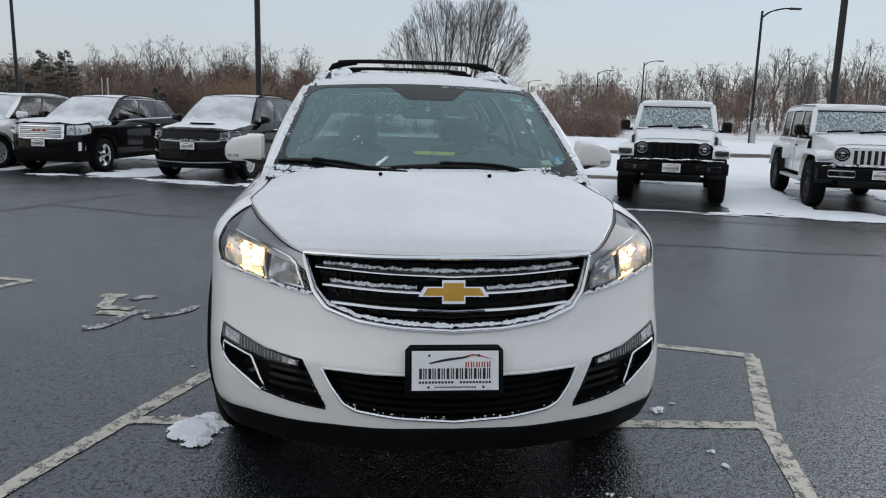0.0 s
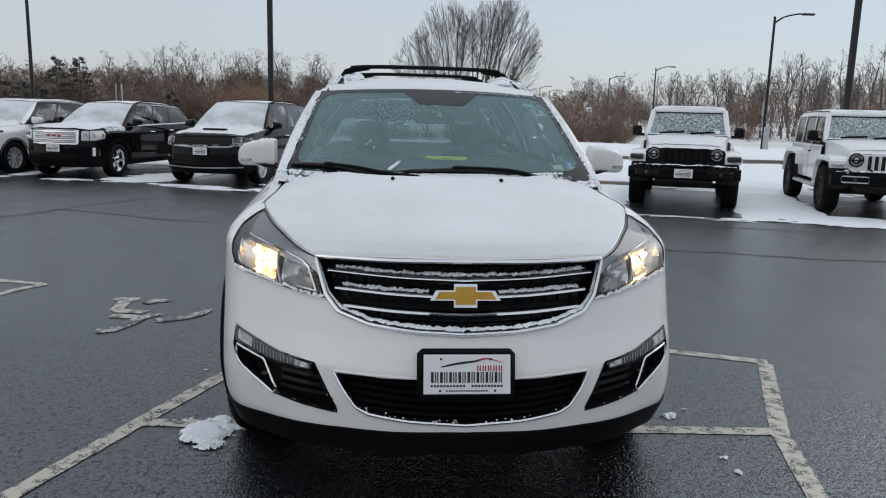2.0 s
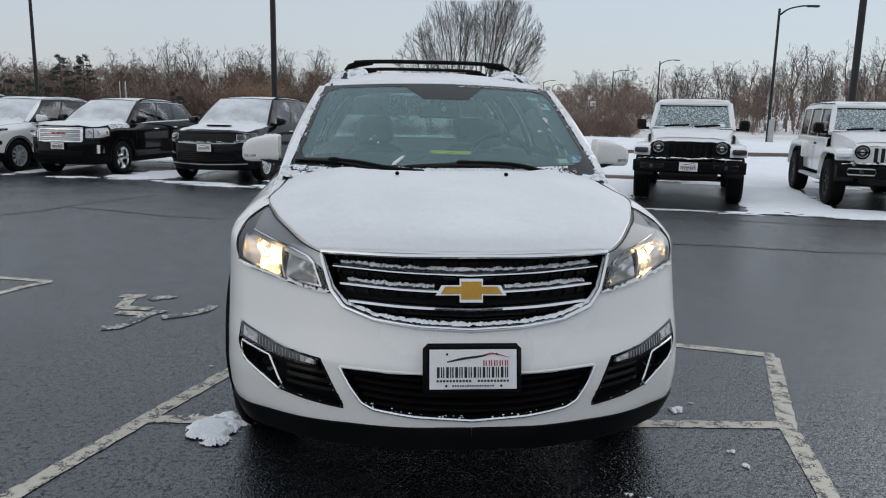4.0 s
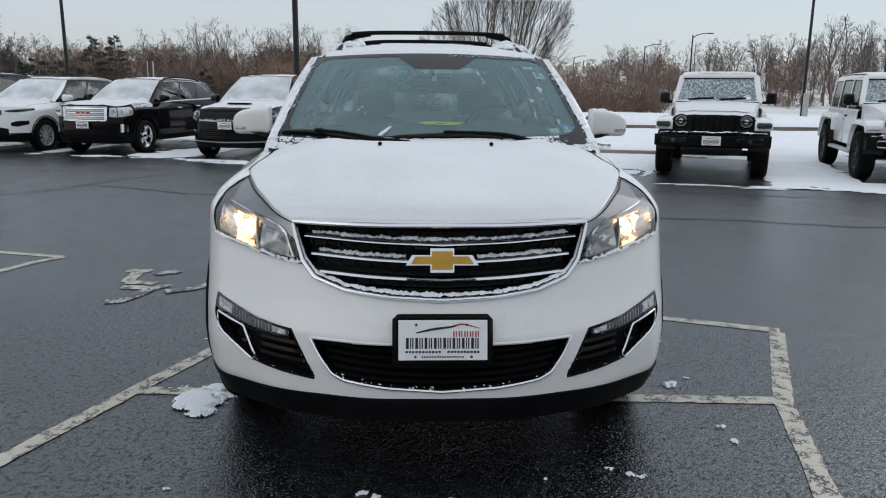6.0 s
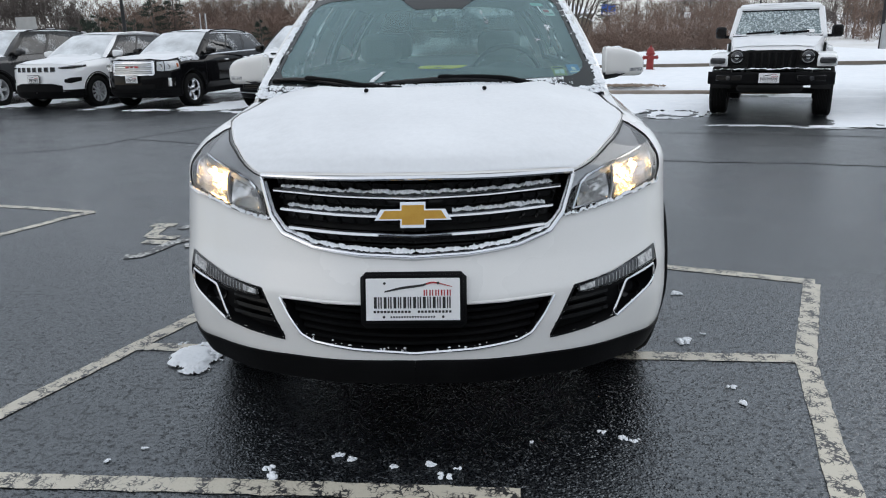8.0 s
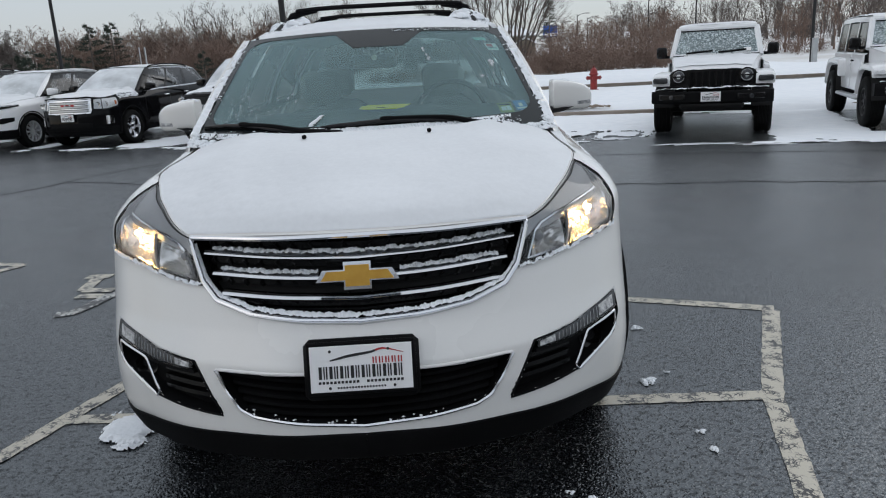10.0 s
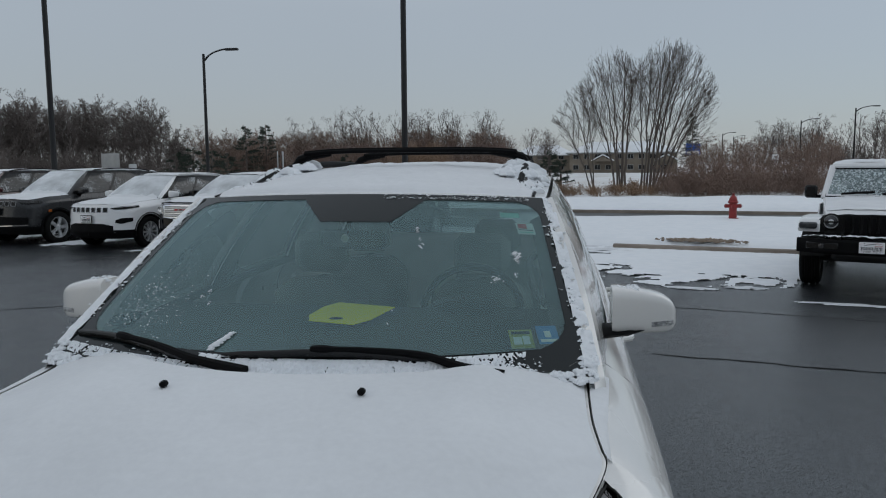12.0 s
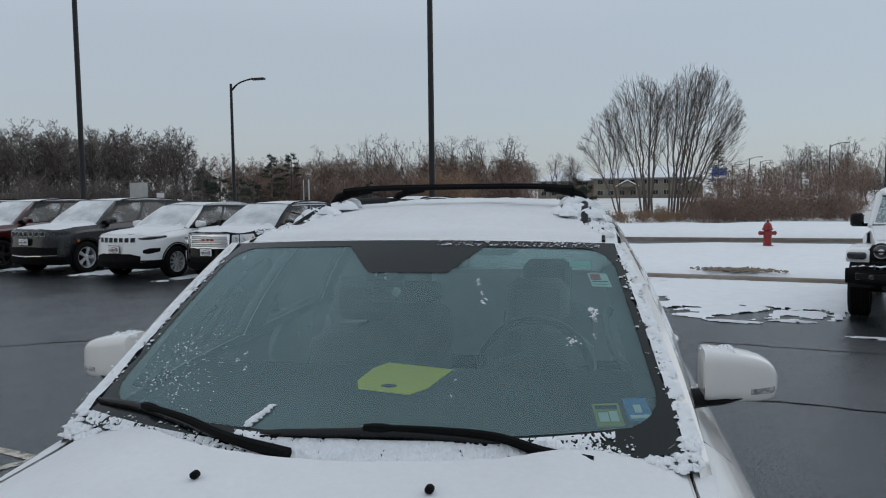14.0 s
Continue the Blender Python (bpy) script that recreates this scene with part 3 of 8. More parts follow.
def wheel(parent, x, y, r, w, rim, side, spokes=10, rimr=0.66, twist=0.0):
    """A wheel: hub, tyre with tread grooves, and a spoked rim."""
    hub = Mesh().lathe([(0.0, side * w * 0.36), (0.035, side * w * 0.36), (0.06, side * w * 0.30), (0.06, side * w * 0.0), (0.0, 0)], "x", 16)
    hub.lathe([(0.02, -0.01), (r * 0.42, -0.01), (r * 0.42, 0.012), (0.02, 0.012)], "x", 24)
    h = link("wheel", hub, M_DARKRIM, parent)
    h.matrix_basis = pose(x, y, r)
    a, b = w / 2, r * rimr
    prof = [(b, -a * 0.86), (b + 0.02, -a * 0.98), (r * 0.90, -a), (r * 0.97, -a * 0.86), (r, -a * 0.70)]
    for k in range(4):
        c = -a * 0.5 + k * a / 3
        prof += [(r, c - a * 0.10), (r - 0.010, c - a * 0.07), (r - 0.010, c + a * 0.07), (r, c + a * 0.10)]
    prof += [(r, a * 0.70), (r * 0.97, a * 0.86), (r * 0.90, a), (b + 0.02, a * 0.98), (b, a * 0.86)]
    link("tyre", Mesh().lathe(prof, "x", 40), M_RUBBER, h)
    m = Mesh().lathe([(b, side * a * 0.9), (b - 0.012, side * a * 0.86), (b - 0.025, side * a * 0.55), (b - 0.02, -side * a * 0.8), (b, -side * a * 0.86)], "x", 36)
    for k in range(spokes):
        t = 2 * math.pi * k / spokes
        d = 0.11 if spokes <= 6 else 0.075
        n = 5
        g = []
        for j in range(n + 1):
            q = 0.05 + (b - 0.06) * j / n
            hw = d * (0.5 + 0.25 * (j / n)) * (0.5 if spokes > 6 else 0.62)
            xx = side * a * (0.62 + 0.16 * math.sin(math.pi * j / n))
            tt = t + twist * j / n
            row = []
            for sgn, dx in ((-1, -0.03), (-0.75, 0), (0.75, 0), (1, -0.03)):
                row.append((xx + side * dx, q * math.cos(tt) - sgn * hw * math.sin(tt), q * math.sin(tt) + sgn * hw * math.cos(tt)))
            g.append(row)
        m.grid(g)
    m.lathe([(0.0, side * a * 0.80), (0.055, side * a * 0.78), (0.075, side * a * 0.66)], "x", 18)
    link("rim", m, rim, h)
    return h


def lerp(a, b, t):
    return np.asarray(a, float) * (1 - t) + np.asarray(b, float) * t


class Cabin:
    """Windscreen, roof and side windows over a shell."""

    def __init__(self, sh, wsb, wst, roof, belt, bulge=0.05):
        # wsb, wst: the screen's foot and head as (half width, y at the edge, z at the edge, y in the middle, z in the middle)
        # roof: (half width at the rear, y of its end, z of its end, crown, half width in the middle); belt: y of the side windows' foot, front and rear
        self.sh, self.wsb, self.wst, self.roof, self.belt, self.bulge = sh, wsb, wst, roof, belt, bulge

    @staticmethod
    def _arc(c, s):
        s = np.asarray(s, float)
        return np.stack([c[0] * s, c[3] + (c[1] - c[3]) * s * s, c[4] + (c[2] - c[4]) * s * s], -1)

    def screen(self, s, t, out=0.0):
        s, t = np.broadcast_arrays(np.asarray(s, float), np.asarray(t, float))
        p = self._arc(self.wsb, s) * (1 - t)[..., None] + self._arc(self.wst, s) * t[..., None]
        h = self.bulge * 4 * t * (1 - t) * (1 - 0.4 * s * s) + out
        return p + h[..., None] * np.array([0, -0.5, 0.85])

    def top(self, s, t, out=0.0):
        s, t = np.broadcast_arrays(np.asarray(s, float), np.asarray(t, float))
        rw, ye, ze, crown, mid = self.roof
        a = self._arc(self.wst, s)
        b = np.stack([rw * s, ye + 0 * s - 0.05 * s * s, ze - 0.05 * s**4], -1)
        p = a * (1 - t)[..., None] + b * t[..., None]
        w = 4 * t * (1 - t)
        p[..., 0] += s * (mid - (self.wst[0] + rw) / 2) * w
        p[..., 2] += crown * w * (1 - 0.35 * np.abs(s) ** 3) + out
        return p

    def side(self, t, w, sgn=1, out=0.0):
        t, w = np.broadcast_arrays(np.asarray(t, float), np.asarray(w, float))
        yb = self.belt[0] + (self.belt[1] - self.belt[0]) * t
        u = self.sh.at_y(yb)
        b = self.sh.s(u, self.sh.top(u))
        r = self.top(np.ones_like(t), np.clip(t * 1.0, 0, 1)) + np.array([0.02, 0.03, -0.015])
        p = b * (1 - w)[..., None] + r * w[..., None]
        p[..., 0] += 0.035 * 4 * w * (1 - w) + out
        return p * (sgn, 1, 1)


def panel_grid(fn, a, b, na, nb):
    A, B = np.meshgrid(np.linspace(*a, na + 1), np.linspace(*b, nb + 1), indexing="ij")
    return fn(A, B)


def cabin_parts(car, cb, paint, side_glass, screen_glass, panes, pillar=M_GLOSSBLK, front_glass=None, foot_drop=0.0):
    """Roof, screens, side panes with their pillars; panes: stretches of t that are glass."""
    link("roof", Mesh().grid(panel_grid(cb.top, (-1, 1), (0, 1), 20, 24)), paint, car)
    ws = link("windscreen", Mesh().grid(panel_grid(cb.screen, (-1, 1), (0, 1), 24, 16)), screen_glass, car)
    ws.visible_shadow = False
    for sgn in (-1, 1):
        m = Mesh()
        e0 = cb.screen(np.full(15, 1.0), np.linspace(-foot_drop, 1, 15)) * (sgn, 1, 1)
        e1 = cb.side(np.zeros(15), np.linspace(-foot_drop, 1, 15), sgn)
        mid = (e0 + e1) / 2 + np.array([sgn * 0.012, -0.012, 0.014])
        m.grid(np.stack([e0 + (0, 0.03, -0.03), e0, mid, e1, e1 + (-sgn * 0.05, 0.02, 0)]))
        if foot_drop:
            edge = np.stack([e0[0], mid[0], e1[0]])
            m.grid(np.stack([edge + k * np.array([sgn * 0.012, -0.07, -0.10]) + (0, 0, 0.012 * math.sin(math.pi * k)) for k in np.linspace(0, 1, 6)]))
        link("a_pillar", m, paint, car)
        ends = [0.0] + [v for p in panes for v in p] + [1.0]
        m = Mesh()
        for k in range(0, len(ends), 2):
            if ends[k + 1] - ends[k] > 0.002:
                m.grid(panel_grid(lambda a, b: cb.side(a, b, sgn), (ends[k], ends[k + 1]), (0, 1), 3, 8))
        m.grid(panel_grid(lambda a, b: cb.side(a, b, sgn), (0, 1), (-0.01, 0.05), 30, 1))
        m.grid(panel_grid(lambda a, b: cb.side(a, b, sgn), (0, 1), (0.93, 1.02), 30, 1))
        link("window_frame", m, pillar, car)
        for a, b in panes:
            g = link("side_window", Mesh().grid(panel_grid(lambda q, w: cb.side(q, w, sgn, -0.006), (a, b), (0.04, 0.94), 8, 8)), front_glass if front_glass and a < 0.2 else side_glass, car)
            g.visible_shadow = False
    s = np.linspace(-1, 1, 13)
    r1 = cb.top(s, np.ones(13))
    u = cb.sh.at_y(cb.belt[1])
    foot = cb.sh.s(u, cb.sh.top(u))
    r0 = np.stack([foot[0] * s, cb.sh.long - cb.sh.rear * 0.9 - 0.35 * (1 - np.sqrt(1 - 0.75 * s * s)), foot[2] + 0 * s], -1)
    g = link("rear_window", Mesh().grid(np.stack([lerp(r0, r1, t) for t in np.linspace(0.06, 0.94, 6)])), side_glass, car)
    g.visible_shadow = False
    m = Mesh().grid(np.stack([lerp(r0, r1, t) for t in (-0.02, 0.06)]))
    m.grid(np.stack([lerp(r0, r1, t) for t in (0.94, 1.0)]))
    for sgn in (-1, 1):
        a, b = r0[6 + 6 * sgn], r1[6 + 6 * sgn]
        e = cb.side(np.ones(7), np.linspace(0, 1, 7), sgn)
        m.grid(np.stack([np.stack([lerp(a, b, t) for t in np.linspace(0, 1, 7)]) + (-sgn * 0.06, 0.0, 0), np.stack([lerp(a, b, t) for t in np.linspace(0, 1, 7)]), e]))
    link("tailgate_frame", m, paint, car)


def lower_parts(car, sh, paint, clad, doors, holes=(), step=0.05, nz=12, nose_step=None):
    """The painted lower body: nose with wings, doors with handles, rear quarters, sills, arch lips and dark wells."""
    cuts = [0.0] + [float(sh.at_y(y)) for y in doors] + [float(sh.a[-1])]
    m = Mesh()
    for side in (-1, 1):
        sh.panel(m, 0, cuts[1] - 0.004, sh.low, sh.top, side, nose_step or step, nz if not holes else 56, holes)
    link("body", m, paint, car)
    for side in (-1, 1):
        for k in range(1, len(cuts) - 2):
            d = Mesh()
            sh.panel(d, cuts[k] + 0.004, cuts[k + 1] - 0.004, sh.low, sh.top, side, step, nz)
            door = link("door", d, paint, car)
            yh = sh.plan(cuts[k + 1])[1] - 0.24
            p = sh.s(sh.at_y(yh), sh.top(sh.at_y(yh)) - 0.15, 1, 0.0)
            hm = Mesh().tube(spl([(p[0] - 0.015, yh, p[2]), (p[0] + 0.035, yh + 0.02, p[2]), (p[0] + 0.035, yh + 0.15, p[2]), (p[0] - 0.015, yh + 0.18, p[2])], 9), 0.012, 8)
            if side < 0:
                hm.moved(Matrix.Diagonal((-1, 1, 1, 1)))
            link("handle", hm, paint if paint is not M_BLACKP else M_CHROME, door)
        m = Mesh()
        sh.panel(m, cuts[-2] + 0.004, cuts[-1], sh.low, sh.top, side, step, nz)
        link("rear_quarter", m, paint, car)
        for yc, zc, r in sh.arches:
            a = np.linspace(0.0 - 0.15, math.pi + 0.15, 26)
            ys, zs = yc + (r + 0.012) * np.cos(a), zc + (r + 0.012) * np.sin(a)
            u = sh.at_y(np.clip(ys, 0.05, sh.long - 0.05))
            p = sh.s(u, np.clip(zs, 0.2, 2), side, 0.006)
            p[:, 1] = ys
            q = p - np.array([side * 0.05, 0, 0])
            mid = (p + q) / 2 + np.stack([0 * a + side * 0.03, 0.025 * np.cos(a), 0.025 * np.sin(a)], -1)
            link("arch_trim", Mesh().grid(np.stack([q, p, mid, mid * 1.0 - np.array([side * 0.03, 0, 0])])), clad, car)
            well = np.stack([np.stack([0 * a + side * xx, yc + r * np.cos(a), zc + r * np.sin(a)], -1) for xx in (sh.wide - 0.03, sh.wide - 0.36)])
            w = Mesh().grid(well)
            c = np.stack([0 * a + side * (sh.wide - 0.36), yc + 0 * a, zc + 0 * a - 0.1], -1)
            w.grid(np.stack([well[1], c]))
            link("wheel_well", w, M_DARK, car)
        y0, y1 = sh.arches[0][0] + sh.arches[0][2], sh.arches[1][0] - sh.arches[1][2]
        us = np.linspace(float(sh.at_y(y0)), float(sh.at_y(y1)), 16)
        f = sh.s(us, np.full(16, sh.sill[1] + 0.03), side, 0.012)
        g = sh.s(us, np.full(16, sh.sill[1] - 0.09), side, -0.03)
        link("sill", Mesh().grid(np.stack([f - (side * 0.05, 0, 0), f, g, g - (side * 0.1, 0, 0)])), clad, car)
    # the dark underside
    p = [(sh.wide - 0.38, 0.25), (sh.wide - 0.1, 1.6), (sh.wide - 0.1, 3.2), (sh.wide - 0.36, sh.long - 0.3)]
    link("underbody", Mesh().box(-sh.wide + 0.38, sh.wide - 0.38, 0.25, sh.long - 0.2, sh.sill[1] - 0.06, sh.sill[1] + 0.28, 0.04), M_DARK, car)
    link("axle_beam", Mesh().tube([(-sh.wide + 0.2, sh.arches[0][0], 0.34), (sh.wide - 0.2, sh.arches[0][0], 0.34)], 0.05), M_DARK, car)


def door_mirror(car, x, y, z, paint, side, w=0.21, h=0.16, d=0.20):
    """A door mirror: a rounded shell on a black foot, with its glass and a turn lamp."""
    m = Mesh()
    rings = []
    for t, k, sh in ((0.0, 0.55, 0.0), (0.06, 0.86, -0.01), (0.3, 1.0, -0.005), (0.7, 0.98, 0.0), (1.0, 0.92, 0.0)):
        row = []
        for a in np.linspace(0, 2 * np.pi, 24, endpoint=False):
            ca, sa = math.cos(a), math.sin(a)
            e = 0.42
            px = w / 2 * k * np.sign(ca) * abs(ca) ** e
            pz = h / 2 * k * np.sign(sa) * abs(sa) ** e * (1.0 - 0.22 * (px / (w / 2)))
            row.append((px, t * d + 0.25 * px * 0.6, pz))
        rings.append(row + [row[0]])
    m.grid(rings)
    m.add(rings[0][:-1], [tuple(range(24))])
    if side < 0:
        m.moved(Matrix.Diagonal((-1, 1, 1, 1)))
    part = link("door_mirror", m, paint, car)
    part.matrix_basis = pose(side * x, y, z)
    g = Mesh().add([(p[0] * side * 0.96, d * 0.97 + 0.15 * p[0], p[2] * 0.96) for p in rings[4][:-1]], [tuple(range(24))])
    link("mirror_glass", g, M_CHROME, part)
    f = Mesh().grid(np.array([[(side * (-0.02), 0.03, -h * 0.50), (side * (-0.02), 0.13, -h * 0.50)], [(side * (-w * 0.5), 0.01, -h * 0.62), (side * (-w * 0.5), 0.13, -h * 0.62)], [(side * (-w * 0.5 - 0.09), 0.02, -h * 0.60), (side * (-w * 0.5 - 0.09), 0.11, -h * 0.60)]]))
    f.grid(np.array([[(side * (-0.02), 0.03, -h * 0.40), (side * (-0.02), 0.13, -h * 0.40)], [(side * (-w * 0.5), 0.01, -h * 0.34), (side * (-w * 0.5), 0.13, -h * 0.34)], [(side * (-w * 0.5 - 0.09), 0.02, -h * 0.30), (side * (-w * 0.5 - 0.09), 0.11, -h * 0.30)]]))
    f.box(min(side * (-0.03), side * (-w * 0.5 - 0.09)), max(side * (-0.03), side * (-w * 0.5 - 0.09)), 0.02, 0.11, -h * 0.60, -h * 0.36, 0.01)
    link("mirror_foot", f, M_PLAS, part)
    return part


def dealer_plate(car, y, z, w=0.30, h=0.15, x=0.0, framed=False, tilt=0.0):
    """A dealer's plate: a white sheet with a swoosh and bars of print, in a dark frame."""
    fr = Mesh().box(-w / 2 - 0.012, w / 2 + 0.012, 0.0, 0.016, -h / 2 - 0.012, h / 2 + 0.012, 0.005)
    part = link("plate_frame", fr, M_PLAS, car)
    part.matrix_basis = pose(x, y, z, tilt)
    link("plate", Mesh().box(-w / 2, w / 2, -0.004, 0.004, -h / 2, h / 2, 0.001), M_PLATE, part)

    def bar(x0, x1, z0, z1, mt):
        link("print_bar", Mesh().box(w * x0, w * x1, -0.0055, -0.002, h * z0, h * z1), mt, part)

    # the print as plain strokes: three uprights a character in the large line, two in the red line
    for k in range(8):
        a = -0.415 + 0.1045 * k
        bar(a, a + 0.030, -0.21, 0.06, M_INK)
        bar(a + 0.046, a + 0.058, -0.21, 0.06, M_INK)
        bar(a + 0.070, a + 0.084, -0.21, 0.06, M_INK)
    for k in range(5):
        a = 0.115 + 0.062 * k
        bar(a, a + 0.014, 0.085, 0.225, M_REDINK)
        bar(a + 0.028, a + 0.040, 0.085, 0.225, M_REDINK)
    for k in range(11):
        bar(-0.42 + 0.037 * k, -0.395 + 0.037 * k, -0.32, -0.265, M_INK)
    for k in range(10):
        bar(0.05 + 0.037 * k, 0.075 + 0.037 * k, -0.32, -0.265, M_INK)
    for k in range(17):
        bar(-0.24 + 0.0285 * k, -0.222 + 0.0285 * k, -0.435, -0.395, M_INK)
    for x0, z0 in ((-0.30, 0.385), (0.27, 0.385), (-0.31, -0.415), (0.32, -0.415)):
        link("screw", Mesh().prism([(w * x0 + 0.0045 * math.cos(a), h * z0 + 0.0045 * math.sin(a)) for a in np.linspace(0, 2 * np.pi, 10, endpoint=False)], (-0.006, -0.002)), M_INK, part)
    top = spl([(-0.30 * w, 0.20 * h), (-0.12 * w, 0.30 * h), (0.10 * w, 0.36 * h), (0.22 * w, 0.42 * h), (0.42 * w, 0.30 * h)], 16)
    low = spl([(-0.30 * w, 0.17 * h), (-0.12 * w, 0.24 * h), (0.10 * w, 0.31 * h), (0.22 * w, 0.38 * h), (0.42 * w, 0.29 * h)], 16)
    for name, a, b, mt in (("print_swoosh", 0, 10, M_INK), ("print_swoosh", 9, 16, M_REDINK)):
        link(name, Mesh().prism([tuple(p) for p in top[a:b]] + [tuple(p) for p in low[a:b][::-1]], (-0.0055, -0.002)), mt, part)
    return part


def snow_sheet(name, fn, a, b, na, nb, cover, thick, seed, label, at=None, material=None):
    """Snow lying on a surface fn(a, b, lift): it is thickest in the middle and ends in a ragged edge where cover fails."""
    A, B = np.meshgrid(np.linspace(*a, na + 1), np.linspace(*b, nb + 1), indexing="ij")
    base = fn(A, B, 0.0)
    h = np.zeros(A.shape)
    for i in range(na + 1):
        for j in range(nb + 1):
            p = Vector(base[i, j])
            c = cover(A[i, j], B[i, j]) + 0.30 * noise.noise(p * 5 + Vector((seed, 0, 0))) + 0.15 * noise.noise(p * 17 + Vector((0, seed, 0)))
            h[i, j] = min(max(c, -0.2), 1.0) * thick * (0.8 + 0.35 * noise.noise(p * 30))
    g = fn(A, B, 0.0)
    g[..., 2] += np.maximum(h, -0.004)
    k = (h[:-1, :-1] > 0) | (h[1:, 1:] > 0) | (h[1:, :-1] > 0) | (h[:-1, 1:] > 0)
    ob = link(name, Mesh().grid(g, keep=k), material or M_SNOWSM)
    if at is not None:
        ob.matrix_basis = at
    return tagged(ob, label, "snow", kind="stuff")


def clumps(name, places, label, seed, at=None, material=None, n=7):
    """Loose lumps of snow at (place, size) pairs, each a small uneven mound."""
    r = random.Random(seed)
    m = Mesh()
    for (x, y, z), s in places:
        ph = [r.uniform(0, 6) for _ in range(3)]
        rows = []
        for k in range(4):
            t = k / 3
            row = []
            for j in range(n):
                a = 2 * math.pi * j / n
                q = s * (1 + 0.35 * math.sin(2 * a + ph[0]) + 0.2 * math.sin(3 * a + ph[1])) * math.cos(t * 1.5)
                row.append((x + q * math.cos(a), y + q * math.sin(a), z - s * 0.1 + s * 0.7 * math.sin(t * 1.5) * (1 + 0.2 * math.sin(a + ph[2]))))
            rows.append(row + [row[0]])
        m.grid(rows)
    ob = link(name, m, material or M_SNOW)
    if at is not None:
        ob.matrix_basis = at
    return tagged(ob, label, "snow", kind="stuff")

# ---------------------------------------------------------------- ground, lot, kerb, road
LOT = radians(-14)


def lot(u, v, z=0.0):
    """A place on the lot: u along the kerb to the right, v away from the near car."""
    return (u * math.cos(LOT) - v * math.sin(LOT), u * math.sin(LOT) + v * math.cos(LOT), z)


def far_rise(x, y):
    d = math.hypot(x, y)
    return -0.03 + (0.006 + 0.016 * min(1, max(0, x / (d + 1) - 0.18) / 0.2)) * max(0.0, d - 55) * (1 - 0.5 * min(1, max(0, d - 60) / 400)) + (0.25 * noise.noise(Vector((x * 0.02, y * 0.02, 3))) if d > 45 else 0)


rows = []
for r in list(np.linspace(0.5, 60, 12)) + [70, 85, 100, 120, 150, 200, 300, 500, 900, 1500]:
    rows.append([(r * math.cos(a), r * math.sin(a), far_rise(r * math.cos(a), r * math.sin(a)) - 0.03) for a in np.linspace(0, 2 * np.pi, 97)])
tagged(link("ground", Mesh().grid(rows), M_FIELD), "snow-covered field with dead grass showing through", "ground", kind="structure")

nx, ny = 60, 40
g = [[lot(-45 + 90 * i / nx, -30 + 45.55 * j / ny) for j in range(ny + 1)] for i in range(nx + 1)]
tagged(link("parking_lot", Mesh().grid(g), M_ASPH), "wet dark asphalt car park with cracks", "pavement", kind="structure")
tagged(link("parking_lot_rear", Mesh().grid([[lot(-60 + 58 * i / 20, 15.5 + 8 * j / 6, 0.0) for j in range(7)] for i in range(21)]), M_ASPH), "wet asphalt under the row of parked cars", "pavement", kind="structure")


def ribbon(name, pts, w, z, material, label, category, seed=0, jitter=0.0, kind="structure", step=0.05):
    """A flat painted or tarred strip along pts, with slightly uneven edges."""
    p = np.array(pts, float)
    d = np.linalg.norm(np.diff(p, axis=0), axis=1)
    k = np.concatenate([[0], np.cumsum(d)])
    n = max(2, int(k[-1] / step))
    t = np.linspace(0, k[-1], n + 1)
    q = np.stack([np.interp(t, k, p[:, 0]), np.interp(t, k, p[:, 1])], -1)
    tn = np.gradient(q, axis=0)
    tn /= np.linalg.norm(tn, axis=1)[:, None]
    nn = np.stack([-tn[:, 1], tn[:, 0]], -1)
    r = random.Random(seed)
    a = [w / 2 * (1 + jitter * r.uniform(-1, 1)) for _ in t]
    b = [w / 2 * (1 + jitter * r.uniform(-1, 1)) for _ in t]
    L = [(*(q[i] + nn[i] * a[i]), z) for i in range(n + 1)]
    R = [(*(q[i] - nn[i] * b[i]), z) for i in range(n + 1)]
    return tagged(link(name, Mesh().grid([L, R]), material), label, category, kind=kind)


LN = "worn white parking line painted on wet asphalt"
ribbon("parking_line", [(-2.05, -0.55), (-1.75, 0.29), (-1.45, 1.10), (-1.02, 2.2), (0.05, 5.0)], 0.092, 0.004, M_LINE, LN, "line", 1, 0.08)
ribbon("parking_line", [(1.22, -0.75), (1.53, 0.33), (1.67, 0.84), (2.13, 1.90)], 0.092, 0.004, M_LINE, LN, "line", 2, 0.08)
ribbon("parking_line", [(-1.46, 0.985), (0, 0.93), (1.66, 0.86)], 0.086, 0.0035, M_LINE, LN, "line", 3, 0.08)
ribbon("parking_line", [(-2.6, -0.10), (-1.5, -0.155), (-0.30, -0.185), (0.35, -0.21)], 0.086, 0.0035, M_LINE, LN, "line", 4, 0.10)
ribbon("parking_line", [(2.16, 1.93), (1.55, 2.17), (0.8, 2.45)], 0.09, 0.0035, M_LINE, LN, "line", 5, 0.08)
ribbon("parking_line", [(1.53, 0.33), (1.45, 0.02), (1.40, -0.2)], 0.086, 0.0036, M_LINE, LN, "line", 6, 0.10)
ribbon("parking_line", [(-3.75, 2.85), (-3.47, 3.48), (-3.38, 3.73), (-3.24, 3.93)], 0.088, 0.004, M_LINE, LN, "line", 7, 0.1)
ribbon("parking_line", [(-4.9, 4.38), (-3.79, 4.09), (-3.51, 4.01), (-3.24, 3.93)], 0.086, 0.0035, M_LINE, LN, "line", 8, 0.1)
